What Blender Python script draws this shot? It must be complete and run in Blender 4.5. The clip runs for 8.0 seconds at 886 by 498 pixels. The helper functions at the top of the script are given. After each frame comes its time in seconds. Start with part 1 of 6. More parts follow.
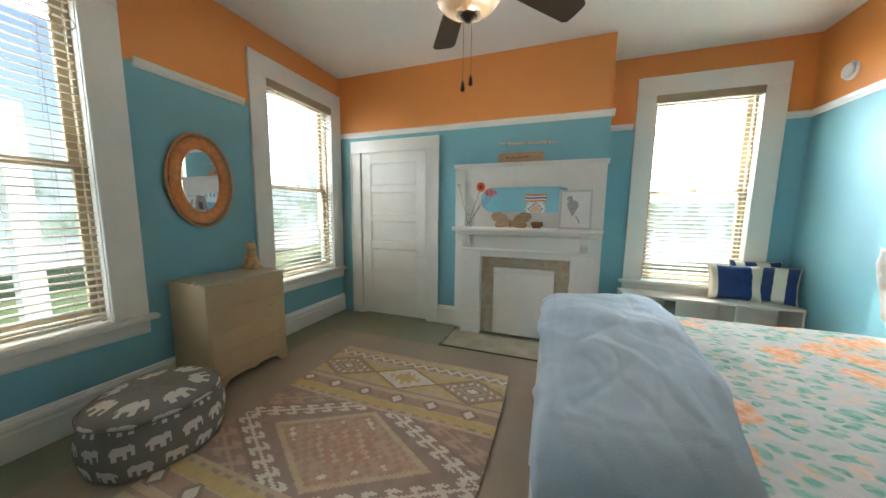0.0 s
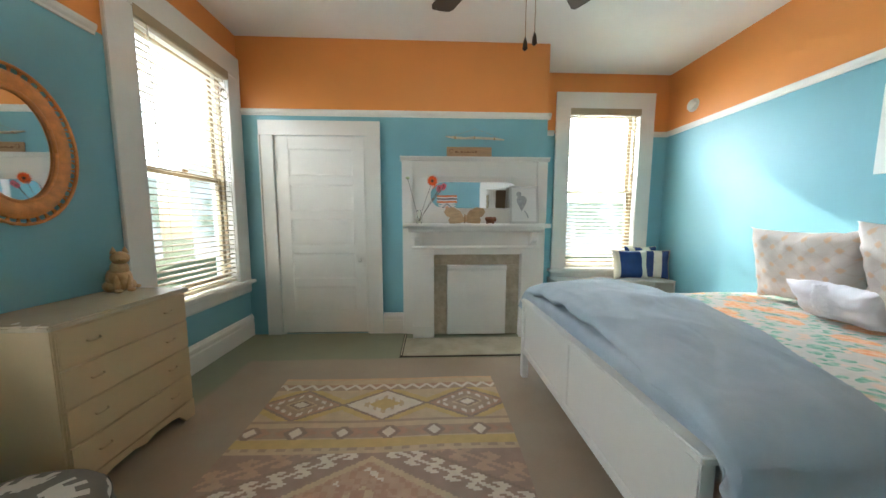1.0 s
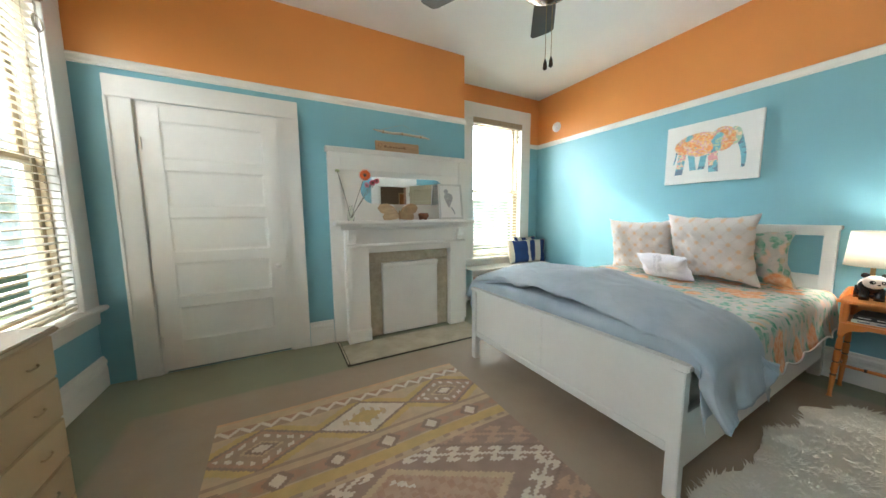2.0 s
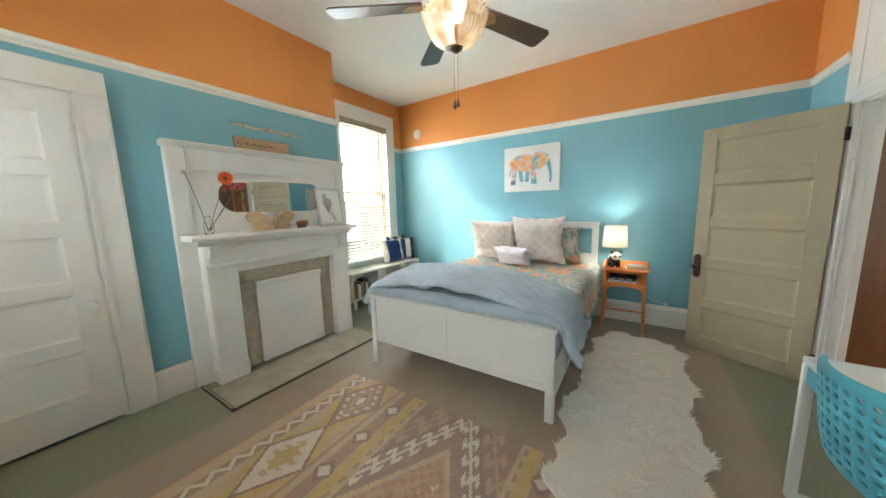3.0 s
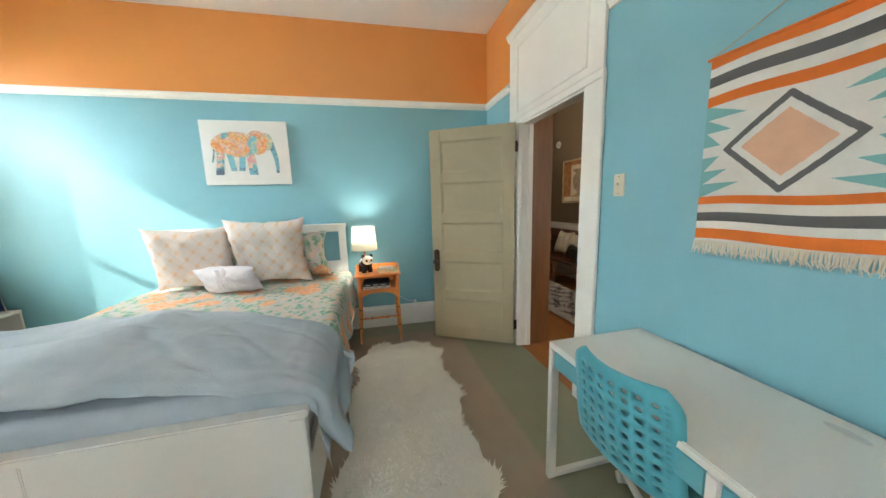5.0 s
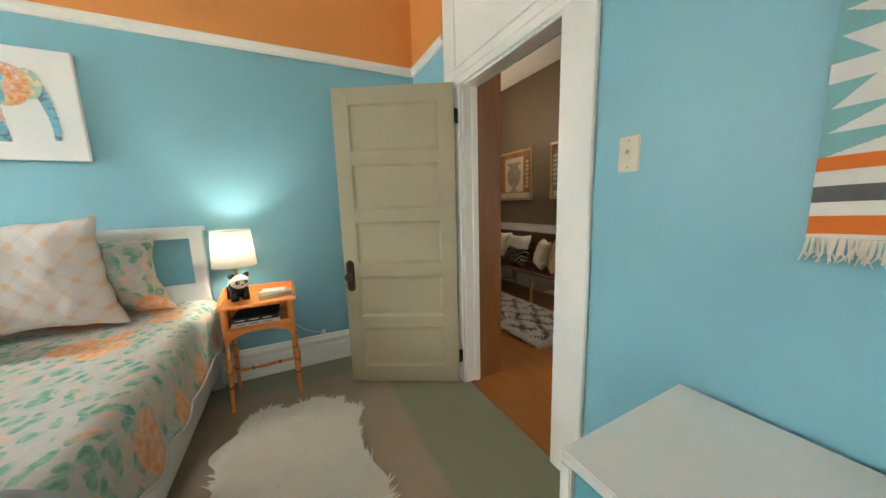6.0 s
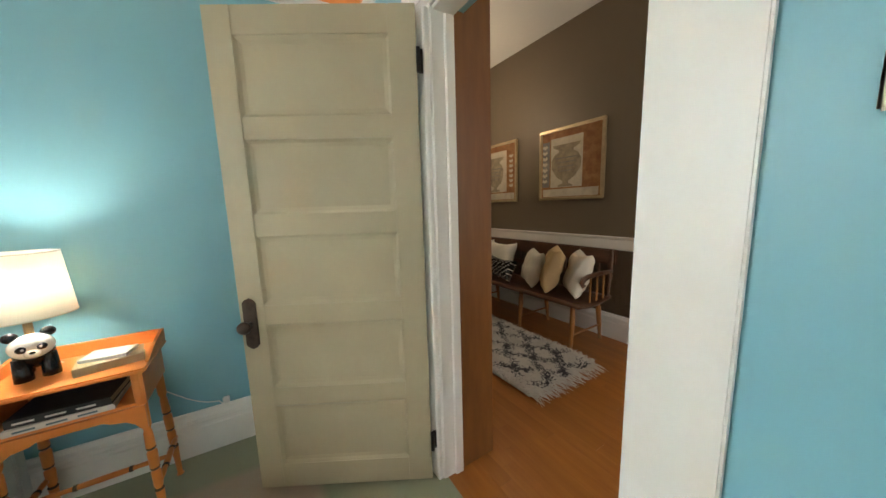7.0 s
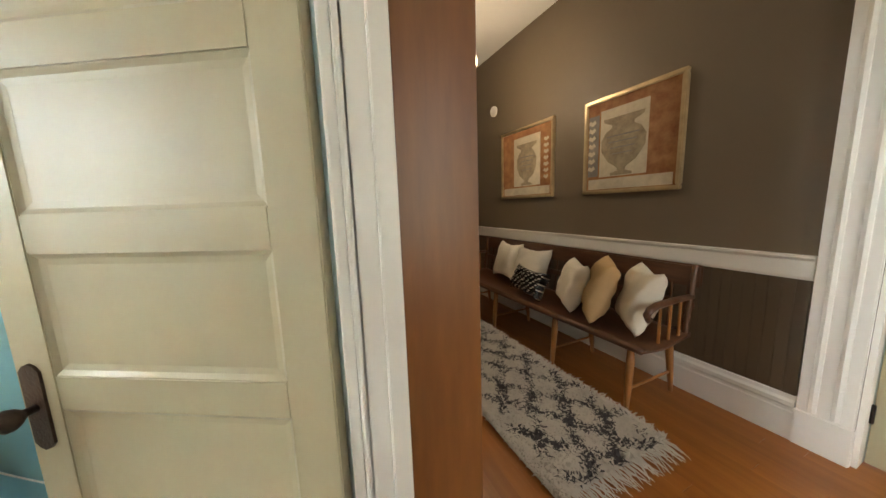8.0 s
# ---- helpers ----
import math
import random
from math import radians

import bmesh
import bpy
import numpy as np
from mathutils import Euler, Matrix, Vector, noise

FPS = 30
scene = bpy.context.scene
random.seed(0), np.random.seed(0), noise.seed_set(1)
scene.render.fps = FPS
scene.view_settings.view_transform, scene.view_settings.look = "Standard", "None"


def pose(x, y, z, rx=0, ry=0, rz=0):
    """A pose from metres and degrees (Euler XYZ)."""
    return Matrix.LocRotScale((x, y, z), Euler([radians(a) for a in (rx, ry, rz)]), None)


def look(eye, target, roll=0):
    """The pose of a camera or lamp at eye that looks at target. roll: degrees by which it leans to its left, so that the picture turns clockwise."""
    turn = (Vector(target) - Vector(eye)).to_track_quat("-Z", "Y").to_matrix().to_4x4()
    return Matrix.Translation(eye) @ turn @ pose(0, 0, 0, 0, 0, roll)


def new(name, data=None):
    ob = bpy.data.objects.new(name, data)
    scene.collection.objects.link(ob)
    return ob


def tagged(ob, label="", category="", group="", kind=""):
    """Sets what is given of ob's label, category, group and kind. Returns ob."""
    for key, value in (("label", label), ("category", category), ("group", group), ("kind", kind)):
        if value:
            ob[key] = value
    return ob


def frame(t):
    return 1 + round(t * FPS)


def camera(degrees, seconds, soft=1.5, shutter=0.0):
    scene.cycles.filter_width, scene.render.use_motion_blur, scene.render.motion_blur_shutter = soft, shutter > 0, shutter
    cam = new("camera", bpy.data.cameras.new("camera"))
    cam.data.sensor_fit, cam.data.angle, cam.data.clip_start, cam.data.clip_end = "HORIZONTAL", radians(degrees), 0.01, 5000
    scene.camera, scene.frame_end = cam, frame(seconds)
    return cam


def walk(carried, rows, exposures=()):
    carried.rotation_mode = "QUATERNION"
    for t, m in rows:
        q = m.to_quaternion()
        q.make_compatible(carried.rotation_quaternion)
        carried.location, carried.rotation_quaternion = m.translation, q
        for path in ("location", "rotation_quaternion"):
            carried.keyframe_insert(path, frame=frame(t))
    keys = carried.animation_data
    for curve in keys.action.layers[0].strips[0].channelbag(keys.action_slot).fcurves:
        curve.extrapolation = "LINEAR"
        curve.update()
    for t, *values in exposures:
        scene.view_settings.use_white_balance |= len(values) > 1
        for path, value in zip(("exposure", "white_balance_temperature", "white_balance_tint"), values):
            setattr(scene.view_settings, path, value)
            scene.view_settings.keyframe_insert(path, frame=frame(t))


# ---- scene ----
cam = camera(112.1, 8.0)
# stops: the film brightens as it nears the darker hall
EXPOSURES = [(t, k, w, 8) for t, k, w in ((0.0, 1.12, 6080), (1.0, 1.18, 6100), (3.0, 1.35, 6320), (4.5, 1.38, 6400), (6.0, 1.40, 6750), (7.0, 1.50, 6680), (7.5, 1.60, 6780), (8.0, 1.92, 6900))]
PATH = [
    (0, (2.442, 0.723, 1.401), (1.771, 2.592, 1.167), 0.7),
    (0.5, (2.057, 0.799, 1.383), (1.735, 2.76, 1.159), 0.5),
    (1, (1.673, 0.877, 1.298), (1.753, 2.866, 1.103), 0.1),
    (1.5, (1.301, 0.95, 1.268), (1.799, 2.877, 1.069), -0.1),
    (3, (0.567, 1.226, 1.43), (2.225, 2.308, 1.15), -1.4),
    (3.5, (0.579, 1.289, 1.479), (2.437, 1.963, 1.173), -1.7),
    (4, (0.737, 1.341, 1.467), (2.696, 1.605, 1.16), -1.7),
    (4.5, (1.01, 1.375, 1.424), (2.983, 1.25, 1.123), -1.6),
    (6, (2.092, 1.072, 1.296), (3.855, 0.175, 1.001), -1.7),
    (6.5, (2.432, 0.888, 1.28), (4.13, -0.129, 0.995), -1.7),
    (7, (2.741, 0.662, 1.291), (4.424, -0.382, 1.009), -1.7),
    (7.5, (2.996, 0.396, 1.284), (4.722, -0.576, 1.008), -2.0),
    (8, (3.204, 0.093, 1.267), (5.008, -0.723, 0.983), -1.9),
]
walk(cam, [(t, look(eye, target, roll)) for t, eye, target, roll in PATH], EXPOSURES)

# ---------------------------------------------------------------- light
SUN_TO = Vector((0.42, -1.0, -0.685))
world = bpy.data.worlds.new("world")
scene.world = world
world.use_nodes = True
wn = world.node_tree.nodes
sky = wn.new("ShaderNodeTexSky")
sky.sky_type = "NISHITA"
sky.sun_disc = False
sky.sun_elevation = math.asin(0.685 / SUN_TO.length)
sky.sun_rotation = math.atan2(-0.42, 1.0)
world.node_tree.links.new(sky.outputs[0], wn["Background"].inputs[0])
wn["Background"].inputs[1].default_value = 0.085

sun = new("sun", bpy.data.lights.new("sun", "SUN"))
sun.data.energy = 5.0
sun.data.angle = radians(0.4)
sun.data.color = (1.0, 0.93, 0.82)
sun.matrix_basis = look((0, 0, 8), Vector((0, 0, 8)) + SUN_TO)


def sky_and_fill_lamp(name, eye, target, w, h, watts, colour=(0.89, 0.96, 1.0)):
    """Daylight from the open sky just outside a window, and the hall's added fill."""
    lamp = new(name, bpy.data.lights.new(name, "AREA"))
    lamp.data.shape, lamp.data.size, lamp.data.size_y = "RECTANGLE", w, h
    lamp.data.energy, lamp.data.color = watts, colour
    lamp.matrix_basis = look(eye, target)
    return lamp


# high sky over each window, and the bright sky seen through the upper sashes
sky_and_fill_lamp("sky_and_fill_lamp", (3.96, 6.7, 3.9), (3.96, 4.85, 1.7), 2.6, 1.5, 240)
sky_and_fill_lamp("sky_and_fill_lamp", (-2.2, 3.56, 3.9), (-0.35, 3.56, 1.7), 2.6, 1.5, 150)
sky_and_fill_lamp("sky_and_fill_lamp", (-2.2, 1.1, 3.9), (-0.35, 1.34, 1.7), 2.0, 1.5, 115)
sky_and_fill_lamp("sky_and_fill_lamp", (3.90, 5.75, 2.50), (4.05, 2.0, 2.45), 2.3, 1.8, 150, (0.82, 0.94, 1.0))
sky_and_fill_lamp("sky_and_fill_lamp", (-0.95, 3.56, 2.45), (2.0, 3.56, 2.2), 1.3, 1.5, 18)
sky_and_fill_lamp("sky_and_fill_lamp", (-1.3, 0.70, 1.9), (2.0, 1.9, 1.6), 1.3, 2.4, 22)
# added lamp beyond the hall's unseen west end, to brighten the hall
sky_and_fill_lamp("sky_and_fill_lamp", (0.7, -1.1, 1.6), (5.0, -1.2, 1.2), 1.2, 2.0, 12, (1.0, 0.93, 0.84))


def point_lamp(name, at, watts, radius=0.03, colour=(1.0, 0.72, 0.42)):
    lamp = new(name, bpy.data.lights.new(name, "POINT"))
    lamp.data.energy, lamp.data.shadow_soft_size, lamp.data.color = watts, radius, colour
    lamp.location = at
    return lamp


point_lamp("bulb_light", (4.475, 1.425, 1.07), 8.5, 0.04, (1.0, 0.93, 0.84))
point_lamp("bulb_light", (2.00, 2.03, 2.42), 11, 0.03, (1.0, 0.86, 0.70))
point_lamp("bulb_light", (2.11, 2.14, 2.42), 11, 0.03, (1.0, 0.86, 0.70))
point_lamp("bulb_light", (5.64, -1.3, 2.36), 6, 0.10, (1.0, 0.80, 0.58))


# ---------------------------------------------------------------- materials
def base_mat(name, rough=0.5, metal=0.0):
    m = bpy.data.materials.new(name)
    m.use_nodes = True
    nt = m.node_tree
    b = nt.nodes["Principled BSDF"]
    b.inputs["Roughness"].default_value = rough
    b.inputs["Metallic"].default_value = metal
    return m, nt, b


def node(nt, kind, **kw):
    n = nt.nodes.new(kind)
    for k, v in kw.items():
        if k == "operation":
            n.operation = v
        elif k == "blend_type":
            n.blend_type = v
        elif k == "data_type":
            n.data_type = v
        else:
            n.inputs[k].default_value = v
    return n


def noise_node(nt, vec, scale, detail=4.0, rough=0.55, stretch=None):
    n = node(nt, "ShaderNodeTexNoise", Scale=scale, Detail=detail, Roughness=rough)
    if stretch:
        mp = nt.nodes.new("ShaderNodeMapping")
        mp.inputs["Scale"].default_value = stretch
        nt.links.new(vec, mp.inputs[0])
        vec = mp.outputs[0]
    nt.links.new(vec, n.inputs["Vector"])
    return n.outputs["Fac"]


def mixc(nt, fac, a, b):
    """Mix of two colours (tuples or sockets)."""
    n = nt.nodes.new("ShaderNodeMix")
    n.data_type = "RGBA"
    for sock, v in ((n.inputs[0], fac), (n.inputs[6], a), (n.inputs[7], b)):
        if isinstance(v, (tuple, list)):
            sock.default_value = (*v[:3], 1)
        elif isinstance(v, (int, float)):
            sock.default_value = v
        else:
            nt.links.new(v, sock)
    return n.outputs[2]


def ramp(nt, fac, lo, hi):
    n = nt.nodes.new("ShaderNodeMapRange")
    n.inputs[1].default_value, n.inputs[2].default_value = lo, hi
    nt.links.new(fac, n.inputs[0])
    return n.outputs[0]


def mth(nt, op, a, b=None):
    n = nt.nodes.new("ShaderNodeMath")
    n.operation = op
    for i, v in enumerate((a, b)):
        if v is None:
            continue
        if isinstance(v, (int, float)):
            n.inputs[i].default_value = v
        else:
            nt.links.new(v, n.inputs[i])
    return n.outputs[0]


def coords(nt, kind="Object"):
    return nt.nodes.new("ShaderNodeTexCoord").outputs[kind]


def position(nt):
    return nt.nodes.new("ShaderNodeNewGeometry").outputs["Position"]


def add_bump(nt, b, height, strength=0.2, dist=0.01):
    n = node(nt, "ShaderNodeBump", Strength=strength, Distance=dist)
    nt.links.new(height, n.inputs["Height"])
    nt.links.new(n.outputs[0], b.inputs["Normal"])


def tone(c, k):
    return tuple(min(1.0, v * k) for v in c)


def mat(name, c, rough=0.5, var=0.07, scale=3.0, fine=60.0, bump=0.12, metal=0.0, dist=0.004, stretch=None, c2=None, rvar=0.08, random_tone=0.0):
    m, nt, b = base_mat(name, rough, metal)
    v = coords(nt)
    f1 = ramp(nt, noise_node(nt, v, scale, 4, 0.6, stretch), 0.3, 0.7)
    f2 = noise_node(nt, v, fine, 3, 0.6, stretch)
    col = mixc(nt, f1, tone(c, 1 - var), c2 or tone(c, 1 + var))
    col = mixc(nt, mth(nt, "MULTIPLY", f2, 0.18), col, tone(c, 0.75))
    if random_tone:
        inf = nt.nodes.new("ShaderNodeObjectInfo")
        k = mth(nt, "MULTIPLY", inf.outputs["Random"], random_tone)
        col = mixc(nt, k, col, tone(c, 0.35))
    nt.links.new(col, b.inputs["Base Color"])
    r = mth(nt, "ADD", mth(nt, "MULTIPLY", f1, rvar), rough - rvar / 2)
    nt.links.new(r, b.inputs["Roughness"])
    if bump:
        add_bump(nt, b, f2, bump, dist)
    return m


def glow(name, c, strength):
    m, nt, b = base_mat(name, 0.5)
    b.inputs["Base Color"].default_value = (*c, 1)
    b.inputs["Emission Color"].default_value = (*c, 1)
    b.inputs["Emission Strength"].default_value = strength
    return m


TURQ, ORANGE = (0.215, 0.455, 0.525), (0.76, 0.295, 0.072)


def wall_paint():
    """Orange frieze over turquoise, parted at the picture rail, with roller texture and slight scuffs."""
    m, nt, b = base_mat("wall_paint", 0.42)
    p = position(nt)
    sep = nt.nodes.new("ShaderNodeSeparateXYZ")
    nt.links.new(p, sep.inputs[0])
    up = mth(nt, "GREATER_THAN", sep.outputs[2], 2.425)
    big = ramp(nt, noise_node(nt, p, 1.1, 3), 0.3, 0.7)
    fine = noise_node(nt, p, 90, 3)
    t = mixc(nt, big, tone(TURQ, 0.94), tone(TURQ, 1.05))
    o = mixc(nt, big, tone(ORANGE, 0.94), tone(ORANGE, 1.04))
    nt.links.new(mixc(nt, up, t, o), b.inputs["Base Color"])
    add_bump(nt, b, fine, 0.12, 0.003)
    return m


WALL = wall_paint()
WHITE = mat("white_trim_paint", (0.82, 0.79, 0.73), 0.38, 0.04, 2.5, 45, 0.10)
CEIL = mat("ceiling_paint", (0.86, 0.84, 0.80), 0.75, 0.04, 0.8, 70, 0.2)
BRIGHTWHITE = mat("white_lacquer", (0.71, 0.69, 0.64), 0.32, 0.03, 2, 40, 0.05)
TAN = mat("tan_sash_paint", (0.42, 0.33, 0.20), 0.5, 0.08, 4, 50, 0.15)
SLAT = mat("blind_slat", (0.80, 0.74, 0.62), 0.5, 0.04, 4, 60, 0.05)
VALANCE = mat("blind_valance", (0.42, 0.33, 0.21), 0.55, 0.06, 4, 60, 0.1)
DOORTAN = mat("door_beige_paint", (0.40, 0.34, 0.22), 0.42, 0.05, 2.2, 40, 0.12)
DRESSER = mat("dresser_paint", (0.61, 0.45, 0.26), 0.4, 0.05, 2, 40, 0.08)
DRESSTOP = mat("dresser_top", (0.60, 0.50, 0.36), 0.25, 0.05, 2, 40, 0.06)
BROWNWOOD = mat("stained_wood", (0.17, 0.058, 0.013), 0.40, 0.12, 2.2, 30, 0.08, stretch=(6, 6, 0.9), c2=(0.235, 0.09, 0.021))
BENCHWOOD = mat("dark_bench_wood", (0.11, 0.048, 0.024), 0.35, 0.3, 4, 30, 0.1, stretch=(1, 8, 8))
LEGWOOD = mat("amber_leg_wood", (0.36, 0.15, 0.045), 0.35, 0.2, 4, 30, 0.1, stretch=(6, 6, 1))
PLANK = mat("oak_plank", (0.36, 0.118, 0.022), 0.32, 0.14, 2, 20, 0.05, stretch=(1, 9, 1), c2=(0.43, 0.160, 0.034), random_tone=0.25)
HALLWALL = mat("hall_taupe_paint", (0.165, 0.126, 0.084), 0.55, 0.05, 1.5, 60, 0.12)
HALLDARK = mat("hall_dark_beadboard", (0.108, 0.075, 0.046), 0.5, 0.08, 2, 50, 0.1)
IRON = mat("dark_hinge_metal", (0.03, 0.025, 0.022), 0.4, 0.2, 20, 90, 0.2, 0.7)
BRONZE = mat("worn_bronze", (0.075, 0.05, 0.038), 0.42, 0.3, 30, 120, 0.3, 0.75)
BRASS = mat("dull_brass", (0.35, 0.22, 0.10), 0.35, 0.2, 20, 90, 0.1, 0.9)
CHROME = mat("grey_plastic", (0.55, 0.55, 0.54), 0.35, 0.05, 20, 90, 0.02)
BLADE = mat("dark_blade_wood", (0.06, 0.034, 0.018), 0.38, 0.12, 4, 30, 0.1, stretch=(1, 10, 1))
ORANGEWOOD = mat("orange_paint_wood", (0.75, 0.25, 0.055), 0.36, 0.1, 5, 40, 0.15)
GOLDBAND = mat("dark_ring_paint", (0.10, 0.05, 0.02), 0.4, 0.2, 20, 90, 0.1)
TEAL = mat("teal_plastic", (0.08, 0.35, 0.42), 0.36, 0.05, 3, 60, 0.03)
TEALDRAWER = mat("teal_drawer_front", (0.12, 0.37, 0.43), 0.4, 0.05, 3, 60, 0.03)
BLACK = mat("black_gloss", (0.012, 0.012, 0.013), 0.25, 0.1, 8, 60, 0.02)
PALE = mat("pale_ceramic", (0.78, 0.74, 0.66), 0.25, 0.04, 6, 60, 0.02)
TILE = mat("stone_surround", (0.50, 0.42, 0.29), 0.6, 0.18, 14, 90, 0.3, c2=(0.60, 0.52, 0.39))
HEARTH = mat("worn_hearth", (0.50, 0.43, 0.30), 0.6, 0.22, 5, 60, 0.4, c2=(0.55, 0.50, 0.38))
SEAM = mat("dark_seam", (0.05, 0.04, 0.03), 0.8, 0.1, 8, 60, 0)
DRIFT = mat("driftwood", (0.62, 0.53, 0.40), 0.75, 0.2, 12, 50, 0.5, stretch=(1, 6, 6))
BOARD = mat("raw_wood_board", (0.48, 0.30, 0.16), 0.6, 0.2, 6, 40, 0.3, stretch=(1, 8, 8))
STAINLESS = mat("painted_letters", (0.28, 0.15, 0.07), 0.6, 0.1, 20, 80, 0.05)
CATCERAMIC = mat("cream_figurine", (0.76, 0.37, 0.12), 0.5, 0.3, 14, 60, 0.15, c2=(0.84, 0.58, 0.32))
RATTAN = mat("orange_rattan", (0.76, 0.30, 0.09), 0.5, 0.2, 25, 90, 0.3)
PAPER = mat("paper_white", (0.82, 0.80, 0.76), 0.6, 0.02, 5, 60, 0.02)
GREY_INK = mat("grey_ink", (0.42, 0.41, 0.41), 0.6, 0.3, 30, 90, 0.0)
SILVER = mat("pale_frame", (0.62, 0.60, 0.56), 0.4, 0.08, 6, 60, 0.05, 0.1)
LINEN = mat("cream_linen", (0.70, 0.64, 0.52), 0.85, 0.05, 6, 220, 0.3)
IVORY = mat("ivory_cushion", (0.76, 0.70, 0.58), 0.85, 0.05, 6, 220, 0.3)
CAMEL = mat("camel_cushion", (0.52, 0.35, 0.17), 0.85, 0.06, 6, 220, 0.3)
NAVY = mat("royal_blue_fabric", (0.006, 0.032, 0.15), 0.7, 0.2, 6, 180, 0.3)
LACE = mat("white_satin_fabric", (0.82, 0.79, 0.85), 0.5, 0.05, 12, 150, 0.25)
DUVET = mat("pale_blue_duvet", (0.39, 0.46, 0.52), 0.9, 0.10, 3, 160, 0.35, c2=(0.48, 0.54, 0.59))
SHEET = mat("bed_sheet", (0.62, 0.58, 0.56), 0.9, 0.05, 4, 160, 0.3)
SMOKE = mat("white_plastic", (0.74, 0.73, 0.70), 0.4, 0.02, 8, 60, 0.02)
ALMOND = mat("almond_plastic", (0.66, 0.58, 0.44), 0.4, 0.02, 8, 60, 0.02)
CORD = mat("cord", (0.40, 0.34, 0.24), 0.8, 0.1, 40, 90, 0.1)
FUR = mat("cream_fur", (0.94, 0.90, 0.82), 0.9, 0.04, 9, 90, 0.3)


def let_through(m, c, share_of):
    """Lets part of the light pass through thin stuff such as wool or slats."""
    nt = m.node_tree
    tr = nt.nodes.new("ShaderNodeBsdfTranslucent")
    tr.inputs[0].default_value = (*c, 1)
    mx = nt.nodes.new("ShaderNodeMixShader")
    mx.inputs[0].default_value = share_of
    nt.links.new(nt.nodes["Principled BSDF"].outputs[0], mx.inputs[1])
    nt.links.new(tr.outputs[0], mx.inputs[2])
    nt.links.new(mx.outputs[0], nt.nodes["Material Output"].inputs[0])


let_through(FUR, (0.96, 0.92, 0.84), 0.4)
let_through(SLAT, (0.86, 0.80, 0.68), 0.35)
LEAF = mat("leaf_green", (0.10, 0.19, 0.05), 0.6, 0.3, 9, 60, 0.2)
STEM = mat("stem_brown", (0.20, 0.17, 0.13), 0.7, 0.1, 9, 60, 0.1)
REDFLOWER = mat("orange_red_petals", (0.86, 0.13, 0.012), 0.6, 0.15, 30, 90, 0.2)
PINKFLOWER = mat("pink_petals", (0.80, 0.17, 0.22), 0.6, 0.15, 30, 90, 0.2)
BOOKS = [mat("book_cover", c, 0.5, 0.05, 10, 60, 0.05) for c in ((0.02, 0.02, 0.022), (0.62, 0.60, 0.56), (0.30, 0.09, 0.04), (0.45, 0.36, 0.22), (0.10, 0.16, 0.20))]
PAGES = mat("page_edges", (0.62, 0.56, 0.42), 0.8, 0.1, 5, 120, 0.1)


def mirror_mat():
    m, nt, b = base_mat("mirror_silver", 0.02, 1.0)
    b.inputs["Base Color"].default_value = (0.86, 0.88, 0.88, 1)
    return m


MIRROR = mirror_mat()


def clear_glass(name="window_glass", tint=(1, 1, 1), rough=0.0):
    m, nt, b = base_mat(name, rough)
    b.inputs["Base Color"].default_value = (*tint, 1)
    b.inputs["Transmission Weight"].default_value = 1.0
    b.inputs["IOR"].default_value = 1.45
    return m


GLASS = clear_glass()


def bowl_mat():
    """Frosted cream glass: part clear, part milky, so that the bulbs light it through."""
    m, nt, b = base_mat("frosted_ribbed_glass", 0.2)
    b.inputs["Base Color"].default_value = (0.90, 0.76, 0.56, 1)
    b.inputs["Transmission Weight"].default_value = 1.0
    tr = nt.nodes.new("ShaderNodeBsdfTranslucent")
    tr.inputs[0].default_value = (1.0, 0.93, 0.80, 1)
    mx = nt.nodes.new("ShaderNodeMixShader")
    mx.inputs[0].default_value = 0.04
    nt.links.new(b.outputs[0], mx.inputs[1])
    nt.links.new(tr.outputs[0], mx.inputs[2])
    nt.links.new(mx.outputs[0], nt.nodes["Material Output"].inputs[0])
    return m


BOWLGLASS = bowl_mat()


def shade_mat():
    m, nt, b = base_mat("lamp_shade_linen", 0.9)
    b.inputs["Base Color"].default_value = (0.88, 0.86, 0.80, 1)
    b.inputs["Transmission Weight"].default_value = 0.0
    tr = nt.nodes.new("ShaderNodeBsdfTranslucent")
    tr.inputs[0].default_value = (0.97, 0.93, 0.84, 1)
    mx = nt.nodes.new("ShaderNodeMixShader")
    mx.inputs[0].default_value = 0.55
    nt.links.new(b.outputs[0], mx.inputs[1])
    nt.links.new(tr.outputs[0], mx.inputs[2])
    nt.links.new(mx.outputs[0], nt.nodes["Material Output"].inputs[0])
    return m


SHADE = shade_mat()


